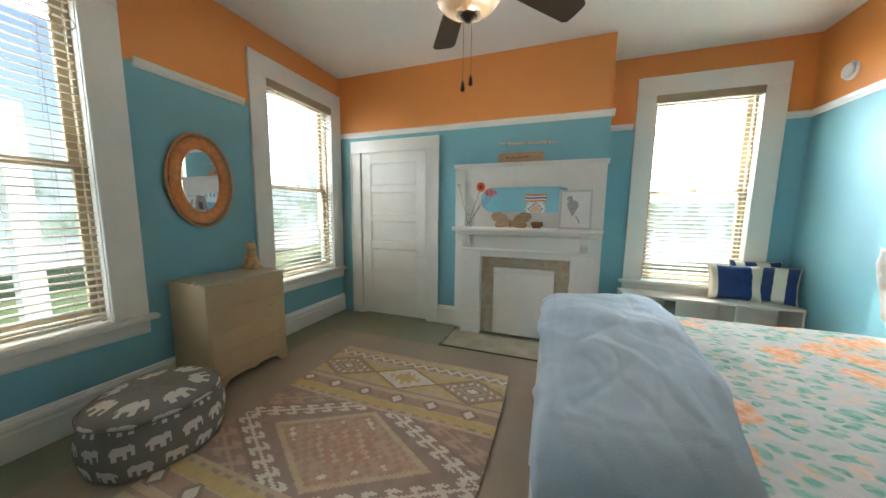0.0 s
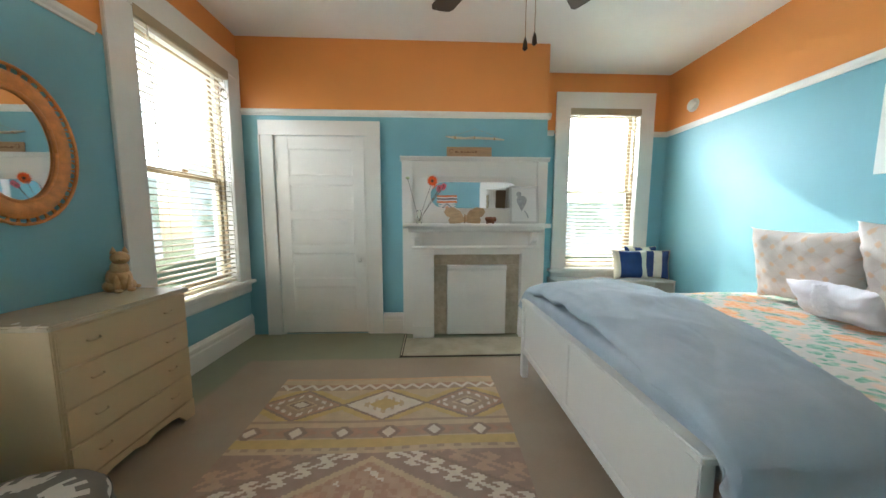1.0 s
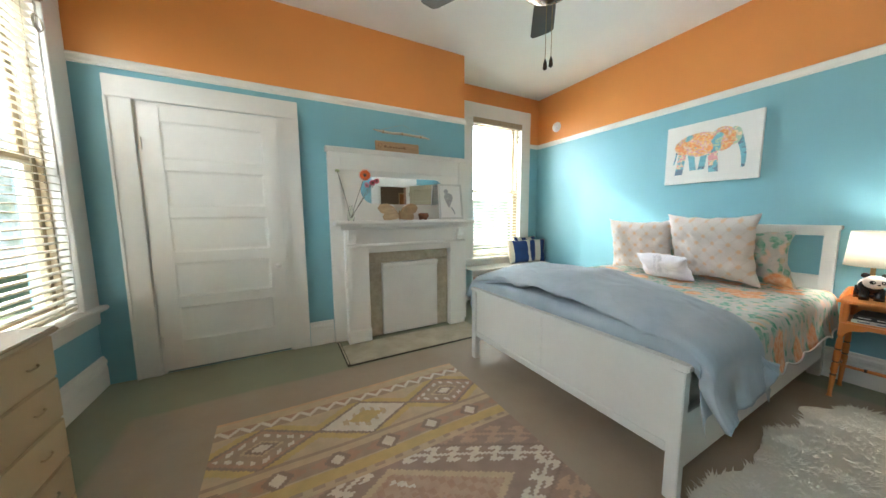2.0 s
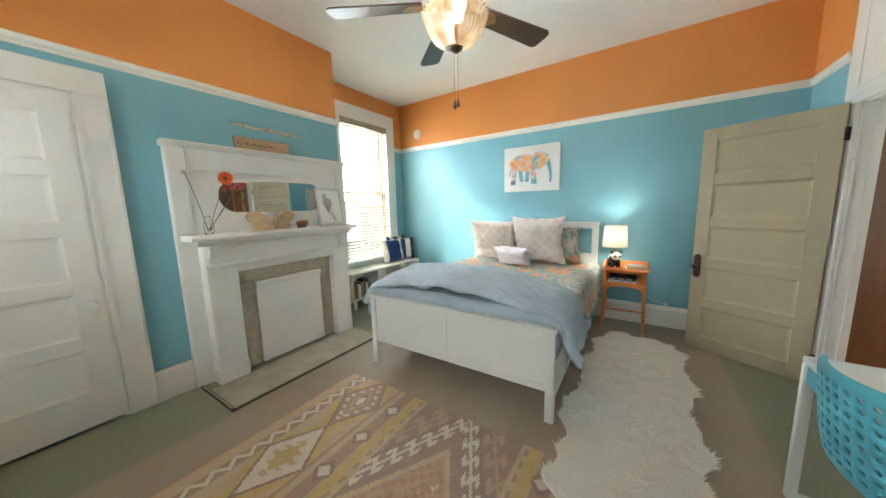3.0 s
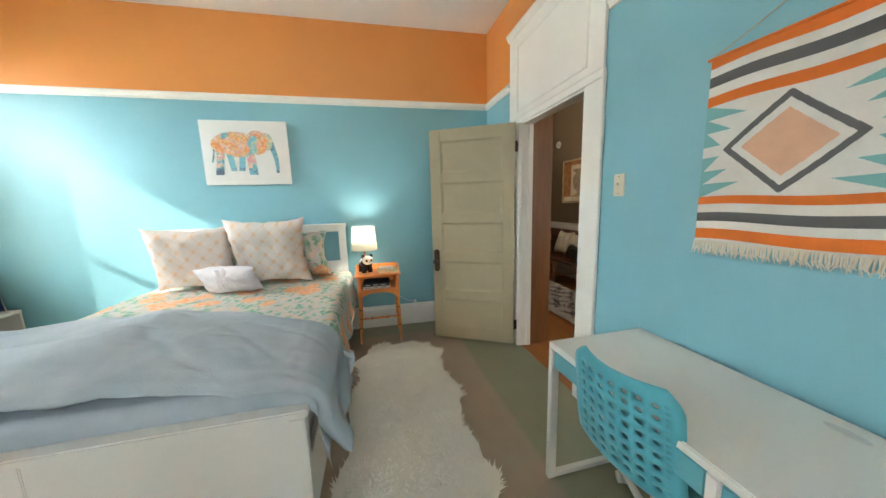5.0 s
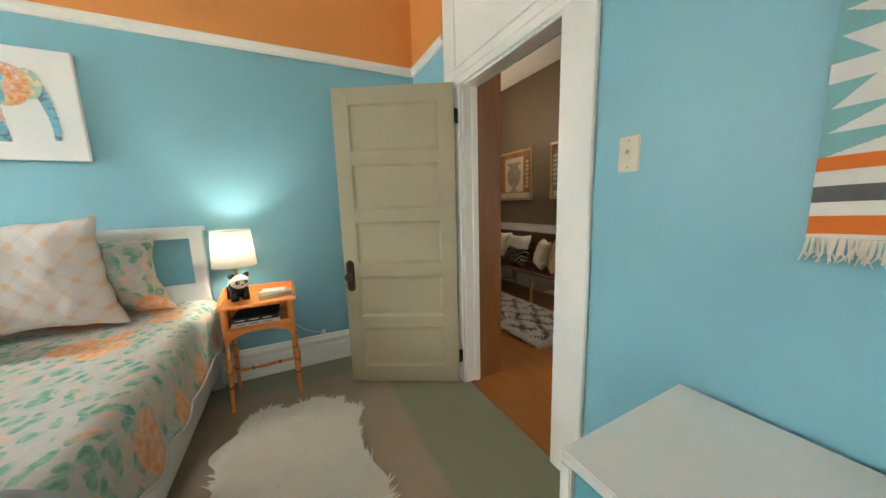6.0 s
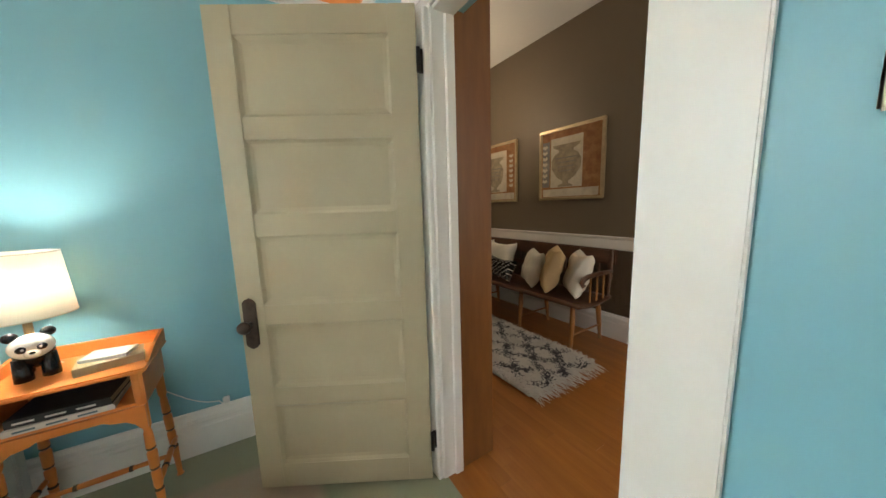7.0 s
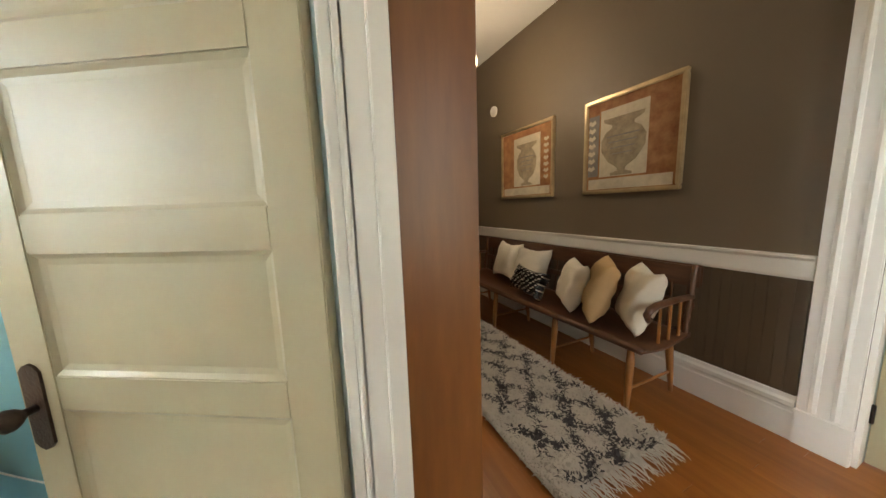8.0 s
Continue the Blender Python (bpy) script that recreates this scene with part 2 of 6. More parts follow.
def floor_paint():
    """Old painted floor: a worn taupe field inside a sage border, with fine boards showing."""
    m, nt, b = base_mat("painted_floor", 0.5)
    p = position(nt)
    sep = nt.nodes.new("ShaderNodeSeparateXYZ")
    nt.links.new(p, sep.inputs[0])
    wob = mth(nt, "MULTIPLY", mth(nt, "SUBTRACT", noise_node(nt, p, 2.2, 4), 0.5), 0.06)
    def inside(sock, lo, hi, soft):
        a = ramp(nt, mth(nt, "ADD", sock, wob), lo - soft, lo + soft)
        c = ramp(nt, mth(nt, "ADD", sock, wob), hi + soft, hi - soft)
        return mth(nt, "MULTIPLY", a, c)
    field = mth(nt, "MULTIPLY", inside(sep.outputs[0], 0.02, 4.42, 0.025), inside(sep.outputs[1], 0.525, 3.58, 0.02))
    big = ramp(nt, noise_node(nt, p, 1.6, 5), 0.3, 0.7)
    fine = noise_node(nt, p, 40, 4, 0.6, (1, 6, 1))
    taupe = mixc(nt, big, (0.37, 0.280, 0.198), (0.45, 0.357, 0.265))
    sage = mixc(nt, big, (0.265, 0.275, 0.18), (0.31, 0.32, 0.213))
    col = mixc(nt, field, sage, taupe)
    col = mixc(nt, mth(nt, "MULTIPLY", fine, 0.25), col, (0.16, 0.13, 0.09))
    nt.links.new(col, b.inputs["Base Color"])
    add_bump(nt, b, fine, 0.15, 0.003)
    return m


FLOOR = floor_paint()


def floral():
    """White cotton strewn with orange blooms, peach buds and green leaves."""
    m, nt, b = base_mat("floral_cotton", 0.88)
    v = coords(nt)
    warp = nt.nodes.new("ShaderNodeVectorMath")
    warp.operation = "ADD"
    nz = node(nt, "ShaderNodeTexNoise", Scale=9.0, Detail=3.0)
    nt.links.new(v, nz.inputs["Vector"])
    sc = nt.nodes.new("ShaderNodeVectorMath")
    sc.operation = "SCALE"
    sc.inputs["Scale"].default_value = 0.10
    nt.links.new(nz.outputs["Color"], sc.inputs[0])
    nt.links.new(v, warp.inputs[0])
    nt.links.new(sc.outputs[0], warp.inputs[1])
    def cells(scale, stretch, off):
        mp = nt.nodes.new("ShaderNodeMapping")
        mp.inputs["Scale"].default_value = stretch
        mp.inputs["Location"].default_value = off
        nt.links.new(warp.outputs[0], mp.inputs[0])
        vo = node(nt, "ShaderNodeTexVoronoi", Scale=scale, Randomness=0.9)
        nt.links.new(mp.outputs[0], vo.inputs["Vector"])
        return vo
    bloom, leaf, bud = cells(4.0, (1, 1, 0.6), (0, 0, 0)), cells(15.0, (1, 1.5, 0.6), (3.1, 1.7, 0)), cells(13.5, (1, 1, 0.6), (7.3, 2.2, 0))
    petals = noise_node(nt, v, 30, 2)
    col = mixc(nt, ramp(nt, petals, 0.3, 0.8), (0.56, 0.53, 0.475), (0.48, 0.45, 0.40))
    lf = ramp(nt, leaf.outputs["Distance"], 0.48, 0.36)
    col = mixc(nt, lf, col, mixc(nt, ramp(nt, petals, 0.3, 0.7), (0.09, 0.30, 0.20), (0.40, 0.52, 0.42)))
    bf = mth(nt, "MULTIPLY", ramp(nt, bud.outputs["Distance"], 0.38, 0.24), 0.5)
    col = mixc(nt, bf, col, (0.80, 0.48, 0.30))
    ff = ramp(nt, bloom.outputs["Distance"], 0.38, 0.32)
    col = mixc(nt, ff, col, mixc(nt, ramp(nt, petals, 0.35, 0.65), (0.74, 0.30, 0.12), (0.78, 0.50, 0.32)))
    core = ramp(nt, bloom.outputs["Distance"], 0.09, 0.05)
    col = mixc(nt, core, col, (0.72, 0.24, 0.10))
    nt.links.new(col, b.inputs["Base Color"])
    add_bump(nt, b, noise_node(nt, v, 180, 2), 0.3, 0.003)
    return m


FLORAL = floral()


def lattice():
    """Blush cotton with a tan diamond trellis and gold knots."""
    m, nt, b = base_mat("trellis_cotton", 0.88)
    v = coords(nt)
    sep = nt.nodes.new("ShaderNodeSeparateXYZ")
    nt.links.new(v, sep.inputs[0])
    def tri(a):
        return mth(nt, "ABSOLUTE", mth(nt, "SUBTRACT", mth(nt, "FRACT", a), 0.5))
    u = mth(nt, "MULTIPLY", sep.outputs[0], 9.0)
    w = mth(nt, "MULTIPLY", sep.outputs[2], 8.0)
    p, q = tri(mth(nt, "ADD", u, w)), tri(mth(nt, "SUBTRACT", u, w))
    line = mth(nt, "MAXIMUM", ramp(nt, p, 0.07, 0.04), ramp(nt, q, 0.07, 0.04))
    knot = mth(nt, "MULTIPLY", ramp(nt, p, 0.20, 0.14), ramp(nt, q, 0.20, 0.14))
    col = mixc(nt, noise_node(nt, v, 8, 3), (0.74, 0.65, 0.60), (0.80, 0.72, 0.67))
    col = mixc(nt, mth(nt, "MULTIPLY", line, 0.35), col, (0.66, 0.55, 0.48))
    col = mixc(nt, mth(nt, "MULTIPLY", knot, 0.6), col, (0.80, 0.50, 0.26))
    nt.links.new(col, b.inputs["Base Color"])
    add_bump(nt, b, noise_node(nt, v, 180, 2), 0.3, 0.003)
    return m


LATTICE = lattice()


def backdrop_mat():
    """Foliage and hazy sky far outside; sunlight and haze are painted in as glow."""
    m, nt, b = base_mat("glowing_garden", 1.0)
    p = position(nt)
    sep = nt.nodes.new("ShaderNodeSeparateXYZ")
    nt.links.new(p, sep.inputs[0])
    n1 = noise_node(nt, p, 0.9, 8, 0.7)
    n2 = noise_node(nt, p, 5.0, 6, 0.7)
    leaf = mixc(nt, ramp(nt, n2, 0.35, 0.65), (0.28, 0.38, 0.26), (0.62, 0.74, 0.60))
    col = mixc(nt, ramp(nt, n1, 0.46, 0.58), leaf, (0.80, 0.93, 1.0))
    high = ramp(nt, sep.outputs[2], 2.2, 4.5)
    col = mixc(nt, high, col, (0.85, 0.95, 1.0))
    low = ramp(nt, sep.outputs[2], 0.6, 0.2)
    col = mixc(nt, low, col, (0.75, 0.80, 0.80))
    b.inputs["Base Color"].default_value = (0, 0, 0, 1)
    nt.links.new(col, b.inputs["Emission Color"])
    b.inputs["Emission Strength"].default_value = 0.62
    return m


GARDEN = backdrop_mat()


# ---------------------------------------------------------------- building helpers
def mesh_of(name, bm, materials, smooth=False):
    me = bpy.data.meshes.new(name)
    bmesh.ops.recalc_face_normals(bm, faces=bm.faces[:])
    bm.to_mesh(me)
    bm.free()
    for m in materials if isinstance(materials, (list, tuple)) else [materials]:
        me.materials.append(m)
    if smooth:
        for p in me.polygons:
            p.use_smooth = True
    return me


def part(name, bm, material, parent=None, label="", smooth=False, at=None):
    """Links a bmesh as one mesh object under a thing or a part."""
    ob = new(name, mesh_of(name, bm, material, smooth))
    if parent is not None:
        ob.parent = parent
    if at is not None:
        ob.matrix_basis = at
    if label:
        tagged(ob, label)
    return ob


def share(name, me, parent, at):
    ob = new(name, me)
    ob.parent = parent
    ob.matrix_basis = at
    return ob


def thing(name, at, label, category, group="", kind=""):
    ob = new(name)
    ob.empty_display_size = 0.1
    ob.matrix_basis = at
    return tagged(ob, label, category, group, kind)


def single(name, bm, material, label, category, group="", kind="", smooth=False, at=None):
    ob = part(name, bm, material, None, "", smooth, at)
    return tagged(ob, label, category, group, kind)


def box(x0, x1, y0, y1, z0, z1, bevel=0.0, bm=None, seg=2, mi=0):
    out = bm if bm is not None else bmesh.new()
    m = Matrix.Translation(((x0 + x1) / 2, (y0 + y1) / 2, (z0 + z1) / 2)) @ Matrix.Diagonal((abs(x1 - x0), abs(y1 - y0), abs(z1 - z0), 1))
    r = bmesh.ops.create_cube(out, size=1, matrix=m)
    faces = {f for v in r["verts"] for f in v.link_faces}
    if bevel:
        es = list({e for v in r["verts"] for e in v.link_edges})
        g = bmesh.ops.bevel(out, geom=es, offset=bevel, segments=seg, affect="EDGES", clamp_overlap=True)
        faces |= set(g["faces"])
    for f in faces:
        if f.is_valid:
            f.material_index = mi
    return out


def lathe(profile, seg=24, bm=None, centre=(0, 0, 0), mi=0, cap=True):
    """Turned body from (radius, z) pairs."""
    out = bm if bm is not None else bmesh.new()
    cx, cy, cz = centre
    rings = []
    for r, z in profile:
        rings.append([out.verts.new((cx + r * math.cos(2 * math.pi * i / seg), cy + r * math.sin(2 * math.pi * i / seg), cz + z)) for i in range(seg)])
    for a, b in zip(rings, rings[1:]):
        for i in range(seg):
            f = out.faces.new((a[i], a[(i + 1) % seg], b[(i + 1) % seg], b[i]))
            f.material_index = mi
    if cap:
        for ring in (rings[0], rings[-1]):
            f = out.faces.new(ring)
            f.material_index = mi
    return out


def tube(points, radius, seg=8, bm=None, mi=0):
    """A round rod along points; radius may be a list."""
    out = bm if bm is not None else bmesh.new()
    pts = [Vector(p) for p in points]
    rad = radius if isinstance(radius, (list, tuple)) else [radius] * len(pts)
    rings = []
    for i, p in enumerate(pts):
        d = (pts[min(i + 1, len(pts) - 1)] - pts[max(i - 1, 0)]).normalized()
        s = d.orthogonal().normalized() if i == 0 else (side - d * side.dot(d)).normalized()
        side = s
        u = d.cross(s)
        rings.append([out.verts.new(p + rad[i] * (math.cos(2 * math.pi * k / seg) * s + math.sin(2 * math.pi * k / seg) * u)) for k in range(seg)])
    for a, b in zip(rings, rings[1:]):
        for k in range(seg):
            out.faces.new((a[k], a[(k + 1) % seg], b[(k + 1) % seg], b[k])).material_index = mi
    out.faces.new(rings[0]).material_index = mi
    out.faces.new(rings[-1]).material_index = mi
    return out


def ball(centre, radii, bm=None, mi=0, u=16, v=10, rot=None):
    out = bm if bm is not None else bmesh.new()
    m = Matrix.Translation(centre) @ (rot or Matrix.Identity(4)) @ Matrix.Diagonal((*radii, 1))
    r = bmesh.ops.create_uvsphere(out, u_segments=u, v_segments=v, radius=1, matrix=m)
    for f in {f for w in r["verts"] for f in w.link_faces}:
        f.material_index = mi
    return out


def grid(nu, nv, place, bm=None, close_u=False, mi=None):
    """A sheet of nu x nv cells from place(u, v), u and v in 0..1; mi(u, v) picks the material."""
    out = bm if bm is not None else bmesh.new()
    vs = [[out.verts.new(place(i / nu, j / nv)) for j in range(nv + 1)] for i in range(nu if close_u else nu + 1)]
    for i in range(nu):
        for j in range(nv):
            a, b = vs[i], vs[(i + 1) % len(vs)]
            f = out.faces.new((a[j], b[j], b[j + 1], a[j + 1]))
            if mi:
                f.material_index = mi((i + 0.5) / nu, (j + 0.5) / nv)
    return out


def prism(outline, depth, bm=None, mi=0, axis="y", off=0.0):
    """A flat outline in x, z pushed back along y (or an outline in x, y along z)."""
    out = bm if bm is not None else bmesh.new()
    def at(p, d):
        return (p[0], off + d, p[1]) if axis == "y" else (p[0], p[1], off + d)
    a = [out.verts.new(at(p, 0)) for p in outline]
    b = [out.verts.new(at(p, depth)) for p in outline]
    n = len(outline)
    out.faces.new(a).material_index = mi
    out.faces.new(b[::-1]).material_index = mi
    for i in range(n):
        out.faces.new((a[i], b[i], b[(i + 1) % n], a[(i + 1) % n])).material_index = mi
    return out


def cushion(w, h, d, bm=None, nu=22, nv=22, pinch=0.16, seed=0, mi=None, wrinkle=0.012):
    """A stuffed cushion standing in x, z, thick in y, with pulled-out corners and soft folds."""
    out = bm if bm is not None else bmesh.new()
    sheets = []
    for side in (-1, 1):
        vs = []
        for i in range(nu + 1):
            row = []
            for j in range(nv + 1):
                a, b = 2 * i / nu - 1, 2 * j / nv - 1
                k = (1 - a ** 4) * (1 - b ** 4)
                t = max(k, 0) ** 0.55
                x = a * w / 2 * (1 - pinch * (1 - b * b) * abs(a) ** 3)
                z = b * h / 2 * (1 - pinch * (1 - a * a) * abs(b) ** 3)
                n = noise.noise(Vector((a * 2.3 + seed, b * 2.3, seed * 1.7 + side)))
                pull = noise.noise(Vector((a * 6 + seed, b * 5 - a * 2, seed + 3 * side)))
                rim = 0.35 * wrinkle * noise.noise(Vector((a * 4, b * 4, seed + 9.0)))
                row.append(Vector((x + rim, side * (d / 2 * t + (wrinkle * n + 0.3 * wrinkle * pull) * t), z + h / 2 + rim)))
            vs.append(row)
        sheets.append(vs)
    made = []
    for s, vs in enumerate(sheets):
        made.append([[None] * (nv + 1) for _ in range(nu + 1)])
        for i in range(nu + 1):
            for j in range(nv + 1):
                edge = i in (0, nu) or j in (0, nv)
                made[s][i][j] = made[0][i][j] if (s and edge) else out.verts.new(vs[i][j])
    for s in (0, 1):
        for i in range(nu):
            for j in range(nv):
                q = [made[s][i][j], made[s][i + 1][j], made[s][i + 1][j + 1], made[s][i][j + 1]]
                f = out.faces.new(q if s == 0 else q[::-1])
                if mi:
                    f.material_index = mi((i + 0.5) / nu, (j + 0.5) / nv)
    return out


def wall_mesh(u0, u1, z0, z1, thick, holes, along="x"):
    """A wall from u0 to u1 with real openings; local y (or -x) is its thickness, from 0 outward."""
    us = sorted({u0, u1, *[v for h in holes for v in h[:2]]})
    zs = sorted({z0, z1, *[v for h in holes for v in h[2:]]})
    bm = bmesh.new()
    def solid(i, j):
        if i < 0 or j < 0 or i >= len(us) - 1 or j >= len(zs) - 1:
            return False
        cu, cz = (us[i] + us[i + 1]) / 2, (zs[j] + zs[j + 1]) / 2
        return not any(h[0] < cu < h[1] and h[2] < cz < h[3] for h in holes)
    def quad(*ps):
        bm.faces.new([bm.verts.new(p) for p in ps])
    for i in range(len(us) - 1):
        for j in range(len(zs) - 1):
            if not solid(i, j):
                continue
            a, b, c, d = us[i], us[i + 1], zs[j], zs[j + 1]
            quad((a, 0, c), (b, 0, c), (b, 0, d), (a, 0, d))
            quad((a, thick, c), (a, thick, d), (b, thick, d), (b, thick, c))
            if not solid(i - 1, j):
                quad((a, 0, c), (a, 0, d), (a, thick, d), (a, thick, c))
            if not solid(i + 1, j):
                quad((b, 0, c), (b, thick, c), (b, thick, d), (b, 0, d))
            if not solid(i, j - 1):
                quad((a, 0, c), (a, thick, c), (b, thick, c), (b, 0, c))
            if not solid(i, j + 1):
                quad((a, 0, d), (b, 0, d), (b, thick, d), (a, thick, d))
    bmesh.ops.remove_doubles(bm, verts=bm.verts[:], dist=0.0005)
    return bm


def profile_run(profile, length):
    """A moulding: an outline in y, z (y towards the wall's back is +) run along x."""
    bm = bmesh.new()
    a = [bm.verts.new((0, y, z)) for y, z in profile]
    b = [bm.verts.new((length, y, z)) for y, z in profile]
    n = len(profile)
    for i in range(n):
        bm.faces.new((a[i], b[i], b[(i + 1) % n], a[(i + 1) % n]))
    bm.faces.new(a)
    bm.faces.new(b[::-1])
    return bm


# ---------------------------------------------------------------- the room's shell
XW, XE, YS, YN, YC, XC, H = -0.345, 4.80, 0.0, 4.85, 4.23, 2.96, 3.18
# the wall behind the bed stands a little askew to the others
NORTH, CLOSET, SOUTH = pose(0, YN, 0), pose(0, YC, 0), pose(0, YS, 0, 0, 0, 180)
EAST, WEST, RETURN = pose(4.68, 0, 0, 0, 0, -91.53), pose(XW, 0, 0, 0, 0, 90), pose(XC, 0, 0, 0, 0, 90)


def shell(name, bm, material, label, at=None):
    return single(name, bm, material, label, "wall", "", "structure", at=at)


shell("wall_north", wall_mesh(XC - 0.12, XE + 0.2, -0.05, H, 0.22, [(3.47, 4.44, 0.62, 2.74)]), WALL, "turquoise and orange painted wall with a window", NORTH)
shell("wall_closet", wall_mesh(XW, XC, -0.05, H, 0.12, [(0.0, 0.97, 0.0, 2.19)]), WALL, "turquoise and orange wall behind fireplace and closet door", CLOSET)
shell("wall_return", wall_mesh(YC + 0.12, YN, -0.05, H, 0.12, []), WALL, "short painted return of the chimney breast", RETURN)
shell("wall_closet_back", box(XW - 0.2, XC - 0.12, 4.95, 5.05, 0, H), WALL, "plain wall closing the closet")
shell("wall_east", wall_mesh(-YN - 0.22, -YS + 0.27, -0.05, H, 0.2, []), WALL, "turquoise wall with an orange frieze behind the bed", EAST)
shell("wall_west", wall_mesh(YS - 0.27, 4.95, -0.05, H, 0.22, [(0.86, 1.83, 0.62, 2.74), (3.08, 4.05, 0.62, 2.74)]), WALL, "turquoise and orange wall with two windows", WEST)
shell("wall_south", wall_mesh(-XE, -XW, -0.05, H, 0.14, [(-3.84, -3.04, -0.05, 2.07)]), WALL, "turquoise wall with the doorway to the hall", SOUTH)
shell("hall_wall_near", wall_mesh(-9.2, -1.2, -0.05, 3.05, 0.14, [(-3.84, -3.04, -0.05, 2.62)]), HALLWALL, "taupe hall side of the bedroom wall", pose(0, -0.14, 0, 0, 0, 180))
single("ceiling", box(XW - 0.2, XE + 0.2, YS - 0.14, 5.07, H, H + 0.1), CEIL, "off-white painted plaster ceiling", "ceiling", "", "structure")
single("floor", box(XW - 0.2, XE + 0.2, -0.14, 5.07, -0.1, 0.0), FLOOR, "painted floor, taupe field with sage border", "floor", "", "structure")

BASE_PROFILE = [(0, 0), (-0.024, 0), (-0.024, 0.15), (-0.020, 0.158), (-0.020, 0.175), (-0.026, 0.182), (-0.026, 0.205), (-0.016, 0.218), (-0.012, 0.235), (-0.006, 0.24), (0, 0.24)]
SHOE_PROFILE = [(0, 0), (-0.04, 0), (-0.038, 0.012), (-0.03, 0.022), (0, 0.024)]
RAIL_PROFILE = [(0, 2.395), (-0.012, 2.395), (-0.014, 2.41), (-0.026, 2.425), (-0.03, 2.44), (-0.03, 2.452), (-0.018, 2.46), (0, 2.46)]


def run(kind, profile, wall, u0, u1, material=WHITE, label="", category="trim"):
    return single(kind, profile_run(profile, u1 - u0), material, label, category, "", "structure", at=wall @ pose(u0, 0, 0))


for wall, u0, u1 in ((WEST, 0, YC), (EAST, -YN, -YS), (CLOSET, 1.13, 1.355), (NORTH, XC, XE), (RETURN, YC, YN), (SOUTH, -2.88, -XW), (SOUTH, -XE, -4.08)):
    run("baseboard", BASE_PROFILE, wall, u0, u1, WHITE, "tall white painted baseboard with a moulded cap", "baseboard")
for wall, u0, u1 in ((WEST, 0.0, 0.69), (WEST, 2.06, 2.86), (EAST, -YN, -YS), (CLOSET, XW, XC + 0.03), (NORTH, XC, 3.28), (NORTH, 4.59, XE), (RETURN, YC - 0.03, YN), (SOUTH, -2.88, -XW), (SOUTH, -XE, -4.08)):
    run("picture_rail", RAIL_PROFILE, wall, u0, u1, WHITE, "narrow white picture rail under the orange frieze", "picture rail")


# ---------------------------------------------------------------- windows
def slat_mesh(width):
    bm = grid(1, 6, lambda u, v: ((u - 0.5) * width, (v - 0.5) * 0.048, 0.004 * (1 - (2 * v - 1) ** 2)))
    r = bmesh.ops.extrude_face_region(bm, geom=bm.faces[:])
    bmesh.ops.translate(bm, verts=[g for g in r["geom"] if isinstance(g, bmesh.types.BMVert)], vec=(0, 0, -0.003))
    return mesh_of("slat", bm, SLAT, True)


def window(number, wall, centre, sash=0.0):
    """A tall double-hung window: deep flat casing, stool and apron, tan sashes and two panes."""
    c = centre
    w = thing("window_%d" % number, wall @ pose(c, 0, 0), "tall double-hung window in wide white casing", "window", "", "structure")
    part("casing", box(-0.655, -0.465, -0.028, 0, 0.64, 2.72, 0.004), WHITE, w)
    part("casing", box(0.465, 0.655, -0.028, 0, 0.64, 2.72, 0.004), WHITE, w)
    part("head_casing", box(-0.655, 0.655, -0.03, 0, 2.7205, 2.94, 0.004), WHITE, w)
    part("sill", box(-0.70, 0.70, -0.075, 0.10, 0.605, 0.64, 0.008), WHITE, w)
    part("apron", profile_run([(0, 0.50), (-0.018, 0.50), (-0.024, 0.515), (-0.024, 0.585), (-0.036, 0.604), (0, 0.604)], 1.31), WHITE, w, at=pose(-0.655, 0, 0))
    for s in (-1, 1):
        part("jamb", box(s * 0.485, s * 0.462, 0.0, 0.20, 0.64, 2.74, 0.002), WHITE, w)
        part("stop_bead", box(s * 0.462, s * 0.440, 0.055, 0.085, 0.64, 2.72, 0.003), TAN, w)
    part("head_jamb", box(-0.462, 0.462, 0.0, 0.2, 2.718, 2.74, 0.002), WHITE, w)
    for name, z0, z1, y0 in (("lower_sash", 0.645, 1.70, 0.088), ("upper_sash", 1.66, 2.715, 0.132)):
        bm = bmesh.new()
        for s in (-1, 1):
            box(s * 0.458, s * 0.408, y0, y0 + 0.04, z0, z1, 0.004, bm)
        bot = 0.085 if name == "lower_sash" else 0.045
        box(-0.4075, 0.4075, y0, y0 + 0.04, z0, z0 + bot, 0.004, bm)
        box(-0.4075, 0.4075, y0, y0 + 0.04, z1 - 0.045, z1, 0.004, bm)
        s = part(name, bm, TAN, w, "tan painted sash")
        pane = part("pane", box(-0.41, 0.41, y0 + 0.018, y0 + 0.022, z0 + 0.04, z1 - 0.04), GLASS, s)
        pane.visible_shadow = False
    lock = bmesh.new()
    box(-0.03, 0.03, 0.075, 0.09, 1.701, 1.722, 0.004, lock)
    part("sash_lock", lock, BRASS, w, "small brass sash lock")
    return w


